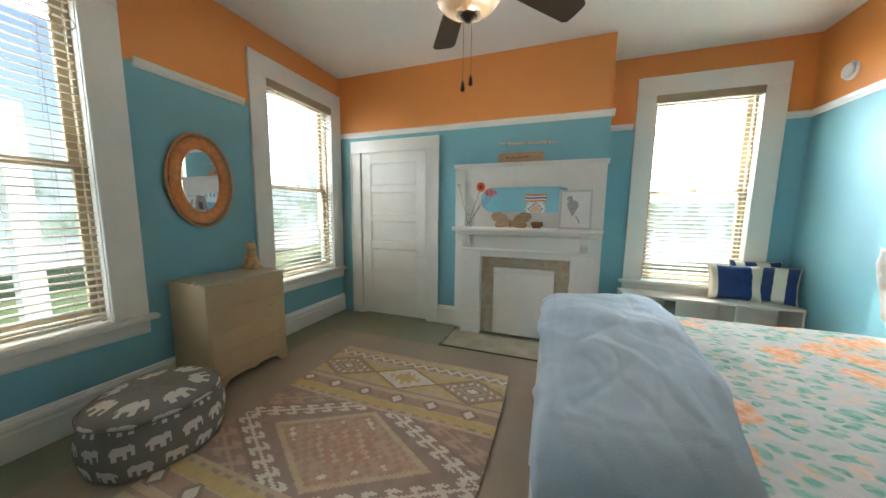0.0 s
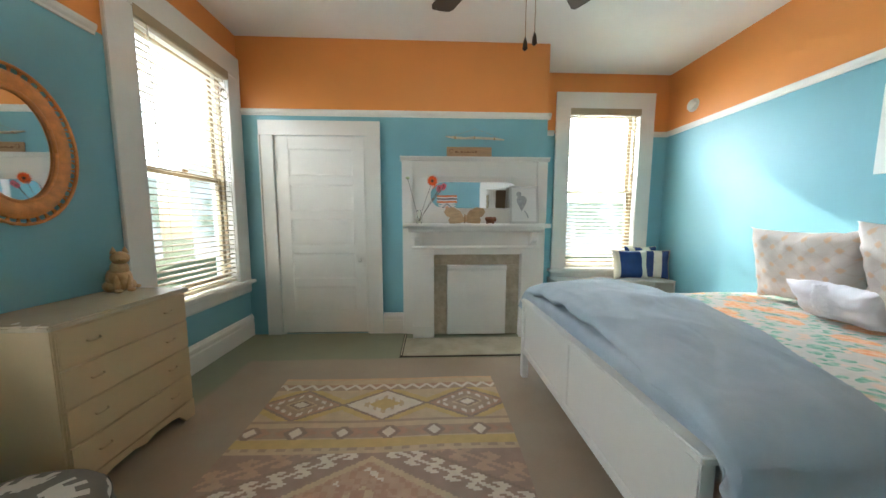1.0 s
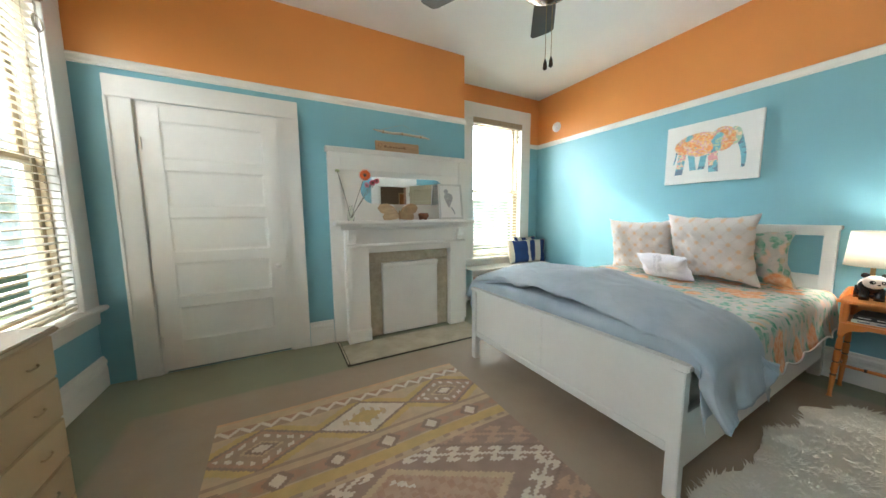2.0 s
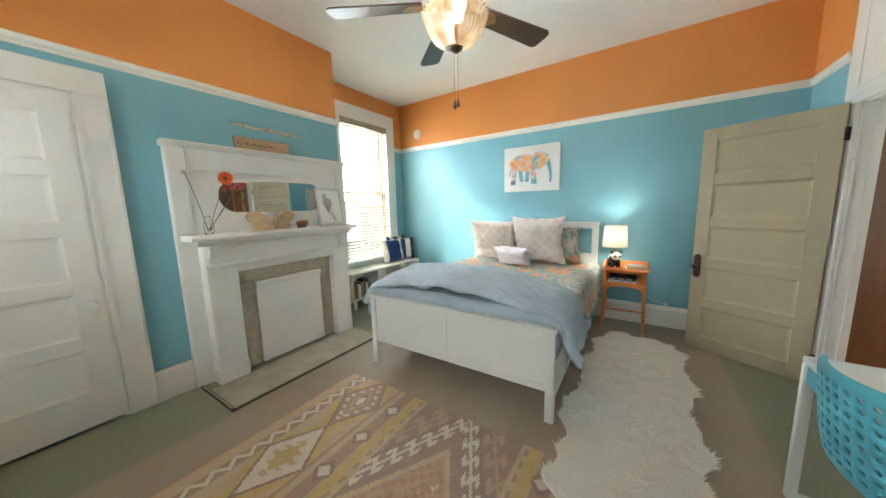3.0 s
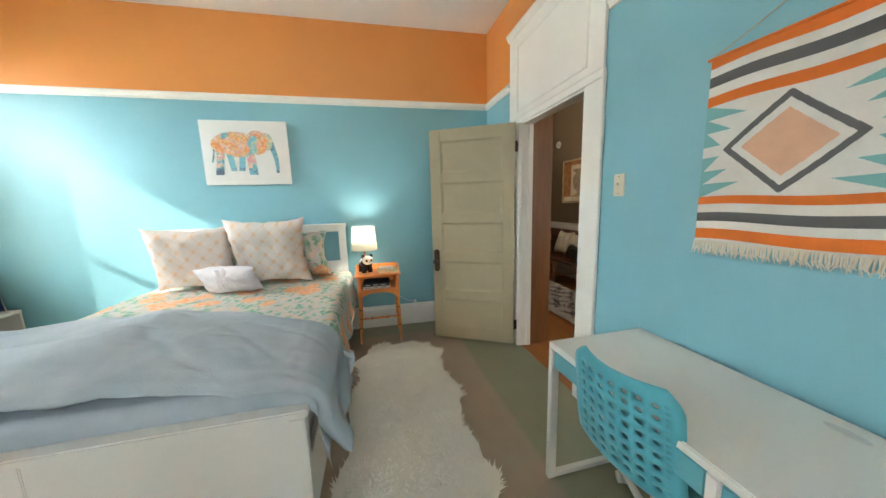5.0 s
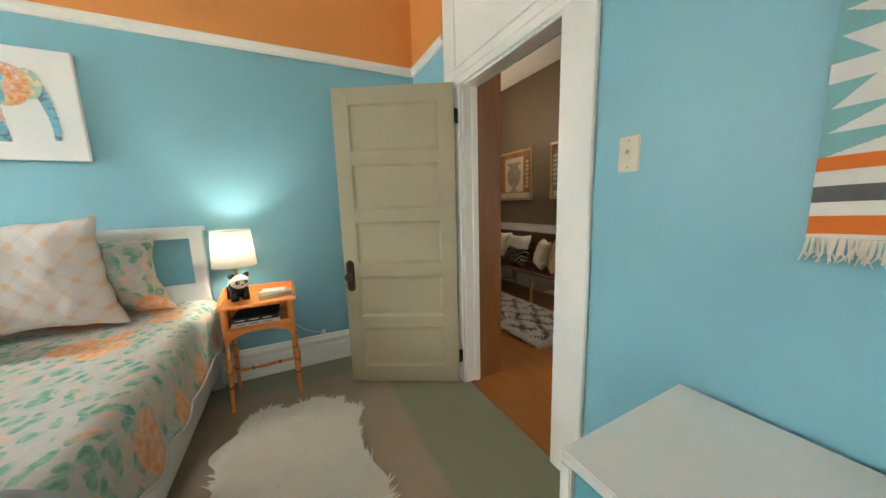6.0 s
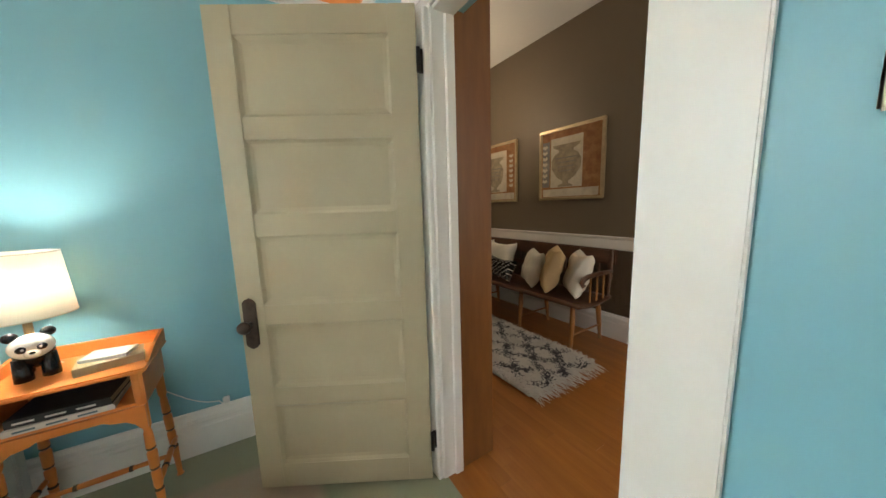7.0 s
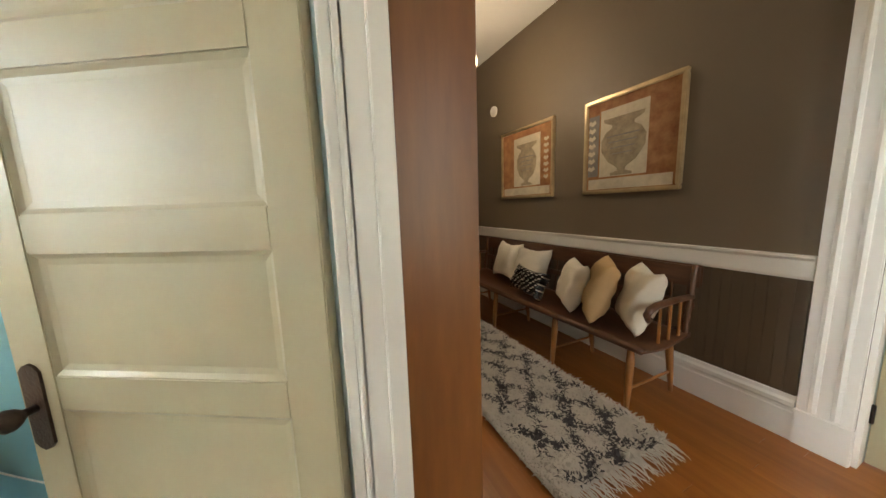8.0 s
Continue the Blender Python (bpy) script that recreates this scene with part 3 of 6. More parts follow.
def blind(wall, centre, bottom, pitch=0.048, tilt=8):
    """Lowered slatted blind inside the casing: valance, slats, bottom rail, cords and wand."""
    b = thing("window_blind", wall @ pose(centre, 0, 0), "lowered beige slatted blind hanging in a window", "blind", "window blinds")
    part("valance", box(-0.475, 0.475, -0.035, 0.03, 2.655, 2.745, 0.008), VALANCE, b, "tan valance")
    me = slat_mesh(0.89)
    z = 2.63
    while z > bottom + 0.03:
        share("slat", me, b, pose(0, 0.015, z, tilt, 0, 0))
        z -= pitch
    part("bottom_rail", box(-0.45, 0.45, -0.006, 0.036, bottom, bottom + 0.022, 0.006), SLAT, b)
    for x in (-0.30, 0.30):
        bm = bmesh.new()
        for y in (-0.012, 0.042):
            tube([(x, y, 2.66), (x, y, bottom + 0.01)], 0.0012, 5, bm)
        part("ladder_cord", bm, CORD, b)
    part("wand", tube([(-0.36, -0.02, 2.66), (-0.36, -0.022, 1.7)], 0.004, 8), SLAT, b)
    cord = [(0.40, -0.02, 2.66)] + [(0.40 + 0.004 * math.sin(i), -0.022, 2.66 - 0.12 * i) for i in range(1, 10)]
    part("pull_cord", tube(cord, 0.002, 6), CORD, b)
    bm = bmesh.new()
    for k in range(4):
        tube([(0.40 + 0.05 * math.sin(a * 0.6 + k), -0.026 - 0.003 * k, 2.50 + 0.05 * math.cos(a * 0.6 + k) * (1 - 0.1 * k)) for a in range(11)], 0.002, 5, bm)
    part("cord_coil", bm, CORD, b)
    return b


window(1, WEST, 1.345)
window(2, WEST, 3.565)
window(3, NORTH, 3.955)
blind(WEST, 1.345, 0.665)
blind(WEST, 3.565, 0.665)
blind(NORTH, 3.955, 0.665, tilt=14)

# ---------------------------------------------------------------- outside
tagged(single("ground", box(-30, 30, -30, 30, -0.9, -0.6), mat("lawn", (0.10, 0.16, 0.05), 0.9, 0.3, 1.0, 20, 0.3), "lawn round the house", "ground", "", "structure"))
single("backdrop", grid(24, 1, lambda u, v: (-12 + 1.2 * math.sin(u * 9), -4 + 20 * u, -0.6 + 4.6 * v)), GARDEN, "glowing backdrop of bright hazy garden foliage outside", "backdrop", "", "structure")
single("backdrop", grid(24, 1, lambda u, v: (-10 + 24 * u, 16 + 1.0 * math.sin(u * 9), -0.6 + 4.6 * v)), GARDEN, "glowing backdrop of bright hazy garden foliage outside", "backdrop", "", "structure")
porch = thing("porch_column", pose(-3.4, 2.35, -0.6), "white square porch column with railing outside the window", "column")
part("shaft", box(-0.10, 0.10, -0.10, 0.10, 0, 3.2, 0.01), BRIGHTWHITE, porch)
part("base_block", box(-0.15, 0.15, -0.15, 0.15, 0, 0.25, 0.01), BRIGHTWHITE, porch)
part("handrail", box(-0.04, 0.04, 0.10, 2.6, 1.25, 1.32, 0.01), BRIGHTWHITE, porch)
deck = single("porch_deck", box(-3.7, -0.6, -1.0, 5.5, -0.6, -0.12, 0.01), mat("pale_deck", (0.66, 0.64, 0.60), 0.6, 0.1, 3, 30, 0.1), "pale painted porch deck outside", "deck", "", "structure")


# ---------------------------------------------------------------- doors
def panel_door(name, number, at, width, height, thick, material, panels, label, stile=0.118, proud=0.014):
    """A five-panel door, hinge edge at x = 0, face at y = 0, body behind it (+y)."""
    d = thing("%s_%d" % (name, number), at, label, "door", "", "structure")
    bm = bmesh.new()
    box(0, stile, 0, thick, 0, height, 0.003, bm)
    box(width - stile, width, 0, thick, 0, height, 0.003, bm)
    edges = [height] + [z for pair in panels for z in pair] + [0]
    for hi, lo in zip(edges[0::2], edges[1::2]):
        box(stile - 0.0005, width - stile + 0.0005, 0.0004, thick - 0.0004, lo, hi, 0.003, bm)
    part("door_frame", bm, material, d)
    for hi, lo in panels:
        pm = bmesh.new()
        x0, x1 = stile, width - stile
        box(x0 - 0.004, x1 + 0.004, proud, thick - proud, lo - 0.004, hi + 0.004, 0, pm)
        for y_out, y_in in ((0.0035, proud - 0.001), (thick - 0.0035, thick - proud + 0.001)):
            loops = []
            for inset, y in ((0.0, y_out), (0.006, y_out + (y_in - y_out) * 0.4), (0.011, y_out + (y_in - y_out) * 0.7), (0.026, y_in)):
                loops.append([pm.verts.new(p) for p in ((x0 + inset, y, lo + inset), (x1 - inset, y, lo + inset), (x1 - inset, y, hi - inset), (x0 + inset, y, hi - inset))])
            for p, q in zip(loops, loops[1:]):
                for i in range(4):
                    pm.faces.new((p[i], p[(i + 1) % 4], q[(i + 1) % 4], q[i]))
        part("panel", pm, material, d)
    return d


def knob_set(d, x, z, material, y=0.0, s=-1, plate=(0.05, 0.20), knob_r=0.027):
    bm = bmesh.new()
    w, h = plate
    outline = [(x - w / 2, z - h / 2 + 0.02), (x - w / 2 + 0.012, z - h / 2 + 0.006), (x, z - h / 2), (x + w / 2 - 0.012, z - h / 2 + 0.006), (x + w / 2, z - h / 2 + 0.02),
               (x + w / 2, z + h / 2 - 0.02), (x + w / 2 - 0.012, z + h / 2 - 0.006), (x, z + h / 2), (x - w / 2 + 0.012, z + h / 2 - 0.006), (x - w / 2, z + h / 2 - 0.02)]
    prism(outline, s * 0.006, bm, 0, "y", y)
    plate_ob = part("handle_plate", bm, material, d, "worn dark metal back plate")
    kn = bmesh.new()
    lathe([(0.010, 0.0), (0.010, 0.018), (0.014, 0.024), (knob_r * 0.8, 0.032), (knob_r, 0.044), (knob_r * 0.92, 0.056), (knob_r * 0.5, 0.064), (0.002, 0.066)], 20, kn)
    part("knob", kn, material, plate_ob, "round door knob", True, pose(x, y + s * 0.006, z, -90 * s, 0, 0))


DOOR_T = 0.042
TAN_PANELS = [(1.940 - 0.381 * i, 1.940 - 0.381 * i - 0.292) for i in range(5)]
swing = 60.0
door = panel_door("door", 1, pose(3.846, 0.071, 0.012, 0, 0, swing) @ pose(0, -DOOR_T, 0), 0.797, 2.048, DOOR_T, DOORTAN, TAN_PANELS, "beige five-panel door standing open into the room", 0.106)
knob_set(door, 0.752, 0.805, BRONZE, DOOR_T, 1, (0.055, 0.225))
for z in (0.20, 1.845):
    bm = bmesh.new()
    tube([(-0.006, 0.046, z - 0.045), (-0.006, 0.046, z + 0.045)], 0.008, 10, bm)
    box(-0.030, -0.008, 0.030, 0.034, z - 0.045, z + 0.045, 0.001, bm)
    part("hinge", bm, IRON, door, "dark iron hinge")

closet = panel_door("door", 2, pose(0.02, YC - 0.010, 0.02), 0.93, 2.15, 0.04, WHITE, [(2.03 - 0.375 * i, 2.03 - 0.375 * i - 0.285) for i in range(5)], "white five-panel closet door, shut", 0.125, 0.011)
knob_set(closet, 0.87, 0.83, WHITE, 0.0, -1, (0.045, 0.16), 0.024)
for z in (0.25, 1.85):
    part("hinge", tube([(0.0, -0.004, z - 0.045), (0.0, -0.004, z + 0.045)], 0.007, 10), WHITE, closet)


def casing(name, wall, u0, u1, z1, wide, label, head=None, plain=False):
    """Door casing: two legs with a bead at the edge, and a head."""
    c = thing(name, wall, label, "door casing", "", "structure")
    for s, u in ((-1, u0), (1, u1)):
        a, b = sorted((u, u + s * wide))
        bm = box(a, b, -0.022, 0, 0, z1, 0.004)
        o = u + s * wide
        if not plain:
            box(o - s * 0.022, o, -0.034, -0.0215, 0, z1, 0.004, bm)
            box(u + s * 0.004, u + s * 0.03, -0.027, -0.0215, 0, z1, 0.003, bm)
        part("leg_trim", bm, WHITE, c)
    hd = head or wide
    bm = box(u0 - wide, u1 + wide, -0.024, 0, z1 + 0.0005, z1 + hd, 0.004)
    part("head_trim", bm, WHITE, c)
    return c


casing("door_casing_closet", CLOSET, 0.0, 0.97, 2.19, 0.155, "white casing round the closet door")
part_bm = bmesh.new()
box(0.0, 0.0195, -0.002, 0.12, 0, 2.19, 0, part_bm)
box(0.9505, 0.97, -0.002, 0.12, 0, 2.19, 0, part_bm)
box(0.0195, 0.9505, -0.002, 0.12, 2.172, 2.19, 0, part_bm)
single("closet_jamb", part_bm, WHITE, "white jamb of the closet door", "jamb", "", "structure", at=CLOSET)
# dark strip on the floor colours in the shade of the door gap
single("closet_threshold", box(0.02, 0.95, YC + 0.03, YC + 0.12, 0.0, 0.006), SEAM, "dark strip for the shade in the gap under the closet door", "threshold", "", "structure")

# doorway to the hall: tall white casing with a closed-off transom above
arch = casing("door_casing_hall", SOUTH, -3.82, -3.045, 2.055, 0.165, "tall white casing of the hall doorway", 0.05, True)
arch_l = bmesh.new()
box(-4.07, -2.89, -0.020, 0, 2.1055, 2.80, 0.004, arch_l)
part("transom_board", arch_l, WHITE, arch, "white boarded transom")
bm = bmesh.new()
for q in ((-3.93, -3.90, 2.16, 2.70), (-3.05, -3.02, 2.16, 2.70), (-3.90, -3.05, 2.16, 2.18), (-3.90, -3.05, 2.68, 2.70)):
    box(q[0], q[1], -0.027, -0.0195, q[2], q[3], 0.003, bm)
part("transom_bead", bm, WHITE, arch)
part("cap_moulding", profile_run([(0, 2.80), (-0.022, 2.80), (-0.03, 2.815), (-0.045, 2.835), (-0.05, 2.85), (0, 2.85)], 1.22), WHITE, arch, at=pose(-4.09, 0, 0))
part("hinge_side_board", box(-4.20, -3.985, -0.018, 0, 0.0, 2.105, 0.004), WHITE, arch)
part("hinge_strip", box(-3.978, -3.828, -0.046, -0.0225, 0, 2.05, 0.004), WHITE, arch)
for a, b, c, d, z0, z1 in ((-3.84, -3.82, -0.01, 0.085, 0, 2.055), (-3.045, -3.030, -0.01, 0.085, 0, 2.055), (-3.82, -3.045, -0.01, 0.085, 2.04, 2.06)):
    part("jamb", box(a, b, c, d, z0, z1, 0.002), WHITE, arch)
part("door_stop", box(-3.8205, -3.808, 0.040, 0.084, 0, 2.04, 0.003), WHITE, arch)
wj = bmesh.new()
box(-3.86, -3.822, 0.0855, 0.285, 0, 2.62, 0.003, wj)
part("wood_jamb", wj, BROWNWOOD, arch, "stained wood jamb on the hall side")
wj = bmesh.new()
box(-3.05, -3.03, 0.0855, 0.285, 0, 2.62, 0.003, wj)
part("wood_jamb", wj, BROWNWOOD, arch)
hc = bmesh.new()
for a, b in ((-4.0, -3.861), (-3.03, -2.89)):
    box(a, b, 0.2805, 0.305, 0, 2.62, 0.004, hc)
box(-4.0, -2.89, 0.2805, 0.307, 2.6205, 2.78, 0.004, hc)
part("hall_casing", hc, BROWNWOOD, arch, "stained wood casing on the hall side")
single("door_threshold", box(3.04, 3.84, -0.14, 0.0, -0.05, 0.003), PLANK, "worn wooden threshold between room and hall", "threshold", "", "structure")

# light switch
sw = thing("light_switch", pose(2.748, 0.0, 1.45, 0, 0, 180), "almond toggle switch plate on the turquoise wall", "light switch")
part("plate", box(-0.037, 0.037, -0.007, 0, -0.06, 0.06, 0.004), ALMOND, sw)
part("toggle", box(-0.012, 0.012, -0.011, -0.0072, -0.024, 0.024, 0.002), ALMOND, sw)
tg = box(-0.004, 0.004, -0.022, -0.0112, 0.0, 0.012, 0.002)
part("lever", tg, CHROME, sw)
for z in (-0.045, 0.045):
    part("screw", lathe([(0.003, 0), (0.003, 0.002)], 10), BRASS, sw, at=pose(0, -0.0072, z, 90))

sm = thing("smoke_detector", pose(XE, 4.45, 2.66, 0, -90, 0), "round white smoke detector on the orange frieze", "smoke detector")
part("base_ring", lathe([(0.075, 0), (0.075, 0.012), (0.068, 0.018)], 32), SMOKE, sm, "", True)
part("cover", lathe([(0.062, 0.0185), (0.060, 0.035), (0.045, 0.043), (0.012, 0.046)], 32), SMOKE, sm, "", True)

# ---------------------------------------------------------------- fireplace
fp = thing("fireplace", pose(0, YC, 0), "white painted wood fireplace with overmantel mirror, boarded shut", "fireplace", "", "structure")
part("back_board", box(1.36, 2.95, -0.055, 0, 0, 1.93, 0.005), WHITE, fp)
for x0, x1 in ((1.36, 1.475), (2.835, 2.95)):
    part("overmantel_stile", box(x0, x1, -0.075, -0.0555, 1.262, 1.93, 0.004), WHITE, fp)
part("overmantel_top_rail", box(1.4755, 2.8345, -0.068, -0.0555, 1.76, 1.93, 0.004), WHITE, fp)
part("overmantel_cap", profile_run([(0, 1.9305), (-0.085, 1.9305), (-0.09, 1.945), (-0.10, 1.96), (-0.10, 1.972), (0, 1.972)], 1.62), WHITE, fp, at=pose(1.345, 0, 0))
for x0, x1 in ((1.48, 1.70), (2.655, 2.84)):
    bm = box(x0, x1, -0.18, -0.0555, 0, 1.0, 0.005)
    box(x0 - 0.006, x1 + 0.006, -0.188, -0.0555, 0.0, 0.14, 0.005, bm)
    box(x0 + 0.04, x1 - 0.04, -0.184, -0.1795, 0.2, 0.92, 0.003, bm)
    part("pilaster", bm, WHITE, fp)
part("frieze", box(1.48, 2.84, -0.17, -0.0555, 1.0005, 1.20, 0.005), WHITE, fp)
part("frieze_bead", profile_run([(-0.1705, 0.985), (-0.19, 0.985), (-0.195, 1.0), (-0.188, 1.015), (-0.1705, 1.02)], 1.37), WHITE, fp, at=pose(1.475, 0, 0))
part("inner_frame", box(1.7005, 2.6545, -0.165, -0.0555, 0.925, 1.0, 0.004), WHITE, fp)
part("bed_mould", profile_run([(-0.1705, 1.165), (-0.185, 1.165), (-0.20, 1.18), (-0.225, 1.195), (-0.23, 1.212), (-0.1705, 1.212)], 1.44), WHITE, fp, at=pose(1.44, 0, 0))
part("mantel_shelf", profile_run([(-0.0555, 1.2125), (-0.262, 1.2125), (-0.276, 1.222), (-0.28, 1.235), (-0.276, 1.25), (-0.268, 1.258), (-0.0555, 1.258)], 1.54), WHITE, fp, "white mantel shelf with rounded edge", at=pose(1.385, 0, 0))
for x0 in (1.50, 2.735):
    bm = bmesh.new()
    prism([(-0.1705, 1.16), (-0.235, 1.16), (-0.235, 1.12), (-0.225, 1.085), (-0.20, 1.065), (-0.19, 1.03), (-0.1705, 1.02)], 0.07, bm)
    bmesh.ops.rotate(bm, verts=bm.verts[:], cent=(0, 0, 0), matrix=Matrix.Rotation(radians(-90), 3, "Z"))
    bmesh.ops.transform(bm, verts=bm.verts[:], matrix=Matrix(((1, 0, 0, 0), (0, -1, 0, 0), (0, 0, 1, 0), (0, 0, 0, 1))))
    part("corbel", bm, WHITE, fp, "scrolled corbel under the shelf", at=pose(x0, 0, 0))
# stone slips round the opening, with the joints showing
for x0, x1 in ((1.705, 1.848), (2.508, 2.652)):
    part("surround_slab", box(x0, x1, -0.10, -0.0555, 0.012, 0.802, 0.003), TILE, fp, "mottled tan stone slip")
part("surround_slab", box(1.705, 2.652, -0.10, -0.0555, 0.805, 0.922, 0.003), TILE, fp, "mottled tan stone slip")
cov = part("opening_cover", box(1.852, 2.504, -0.125, -0.0555, 0.02, 0.80, 0.004), WHITE, fp, "white board closing the opening")
part("cover_lip", profile_run([(-0.1255, 0.745), (-0.14, 0.75), (-0.146, 0.77), (-0.146, 0.80), (-0.1255, 0.80)], 0.652), WHITE, cov, at=pose(1.852, 0, 0))
bm = box(1.40, 2.86, -0.61, -0.19, 0.0, 0.010, 0.003)
part("hearth_slab", bm, HEARTH, fp, "worn pale hearth slab set in the floor")
bm = bmesh.new()
box(1.372, 2.88, -0.632, -0.6105, 0.0, 0.006, 0, bm)
box(1.372, 1.3995, -0.6105, -0.05, 0.0, 0.006, 0, bm)
part("hearth_joint", bm, SEAM, fp)
bm = bmesh.new()
box(1.380, 1.392, -0.60, -0.05, 0.0065, 0.013, 0.002, bm)
part("hearth_border", bm, HEARTH, fp)


def stadium(x0, x1, z0, z1, n=16):
    r, zc = (z1 - z0) / 2, (z0 + z1) / 2
    pts = [(x0 + r - r * math.sin(math.pi * i / n), zc + r * math.cos(math.pi * i / n)) for i in range(n + 1)]
    return pts + [(x1 - r + r * math.sin(math.pi * i / n), zc - r * math.cos(math.pi * i / n)) for i in range(n + 1)]


bm = prism(stadium(1.655, 2.655, 1.412, 1.718), 0.006, None, 0, "y", -0.0615)
part("mirror_rim", bm, WHITE, fp)
part("mirror_glass", prism(stadium(1.668, 2.642, 1.425, 1.705), 0.002, None, 0, "y", -0.0645), MIRROR, fp, "long oval mirror glass")


# ---------------------------------------------------------------- bed
BX0, BX1, BY0, BY1 = 2.42, 4.705, 1.615, 3.250
bed = thing("bed", pose(BX0, BY0, 0), "white wooden double bed with panelled footboard", "bed")
LX, LY = BX1 - BX0, BY1 - BY0
fb = part("footboard", box(0.012, 0.036, 0.055, LY - 0.055, 0.235, 0.62, 0.003), BRIGHTWHITE, bed, "white two-panel footboard")
part("top_rail", box(-0.006, 0.056, -0.012, LY + 0.012, 0.622, 0.652, 0.006), BRIGHTWHITE, fb)
part("bottom_rail", box(0.004, 0.046, 0.057, LY - 0.057, 0.215, 0.262, 0.004), BRIGHTWHITE, fb)
part("centre_stile", box(0.006, 0.044, LY / 2 - 0.006, LY / 2 + 0.006, 0.2625, 0.621, 0.003), BRIGHTWHITE, fb)
for y0 in (0.0, LY - 0.056):
    part("leg", box(0, 0.05, y0, y0 + 0.056, 0, 0.6215, 0.004), BRIGHTWHITE, bed)
    part("headboard_post", box(LX - 0.06, LX, y0, y0 + 0.07, 0, 1.165, 0.004), BRIGHTWHITE, bed)
for y0 in (0.006, LY - 0.032):
    part("side_rail", box(0.05, LX - 0.06, y0, y0 + 0.026, 0.15, 0.42, 0.004), BRIGHTWHITE, bed)
hb = part("headboard", box(LX - 0.045, LX - 0.018, 0.07, LY - 0.07, 0.35, 0.805, 0.003), BRIGHTWHITE, bed, "white headboard open at the top")
part("cap_rail", box(LX - 0.075, LX + 0.008, -0.012, LY + 0.012, 1.166, 1.20, 0.006), BRIGHTWHITE, hb)
part("upper_rail", box(LX - 0.05, LX - 0.012, 0.07, LY - 0.07, 1.12, 1.1655, 0.003), BRIGHTWHITE, hb)
for y in (0.335, LY / 2 - 0.03, LY - 0.395):
    part("stile", box(LX - 0.05, LX - 0.012, y, y + 0.06, 0.8055, 1.1195, 0.003), BRIGHTWHITE, hb)
part("slat_base", box(0.06, LX - 0.06, 0.04, LY - 0.04, 0.30, 0.33), DRIFT, bed)

mattress = single("mattress", box(2.48, 4.635, 1.655, 3.21, 0.332, 0.60, 0.06, seg=4), SHEET, "thick mattress under the covers", "mattress", smooth=True)


def fold(x, y, k=1.0, s=0.0):
    p = Vector((x * k, y * k, s))
    return noise.noise(p) + 0.5 * noise.noise(p * 2.1) + 0.25 * noise.noise(p * 4.3)


def drape(u, hang_a, hang_b, y0, y1, top, flare=0.06, soft=0.10):
    """Across the bed: hangs, rounds over the edge, lies flat, and hangs again. Gives y, z and how far it hangs."""
    wide = y1 - y0
    arc = soft * math.pi / 2
    total = hang_a + hang_b + wide - 2 * soft + 2 * arc
    s = u * total
    if s < hang_a:
        k = (hang_a - s) / max(hang_a, 1e-4)
        return y0 - flare * k * k, top - soft - (hang_a - s), k
    s -= hang_a
    if s < arc:
        a = s / soft
        return y0 + soft * (1 - math.cos(a)), top - soft + soft * math.sin(a), 0.0
    s -= arc
    if s < wide - 2 * soft:
        return y0 + soft + s, top, -1.0
    s -= wide - 2 * soft
    if s < arc:
        a = s / soft
        return y1 - soft + soft * math.sin(a), top - soft + soft * math.cos(a), 0.0
    s -= arc
    k = s / max(hang_b, 1e-4)
    return y1 + 0.3 * flare * k * k, top - soft - s, k


def quilt_at(u, v):
    x = 2.95 + 1.695 * v
    y, z, k = drape(u, 0.20 + 0.03 * fold(x, 0, 2, 3), 0.20, 1.575, 3.295, 0.695, 0.03, 0.07)
    z += 0.014 * fold(x, y, 2.6, 1.0) + (0.012 * math.sin(x * 24) * max(k, 0))
    y += (0.010 * math.sin(x * 19 + 1.3) * max(k, 0)) * (-1 if u < 0.5 else 1)
    return x, y, z


bm = grid(60, 60, quilt_at)
quilt = thing("floral_quilt", pose(0, 0, 0), "white quilt with orange flowers and green leaves on the bed", "quilt")
cover = part("cover", bm, FLORAL, quilt, "", True)
part("hem_binding", tube([quilt_at(0.0, i / 60) for i in range(61)], 0.007, 6), SHEET, quilt, "", True)
so = cover.modifiers.new("thickness", "SOLIDIFY")
so.thickness, so.offset = 0.02, -1


CREST = [(0.0, 0.772), (0.03, 0.806), (0.10, 0.830), (0.3, 0.852), (0.5, 0.862), (0.7, 0.862), (0.84, 0.845), (0.93, 0.805), (1.0, 0.722)]


def crest(v):
    for (a, p), (b, q) in zip(CREST, CREST[1:]):
        if v <= b:
            return p + (q - p) * (v - a) / (b - a)
    return CREST[-1][1]


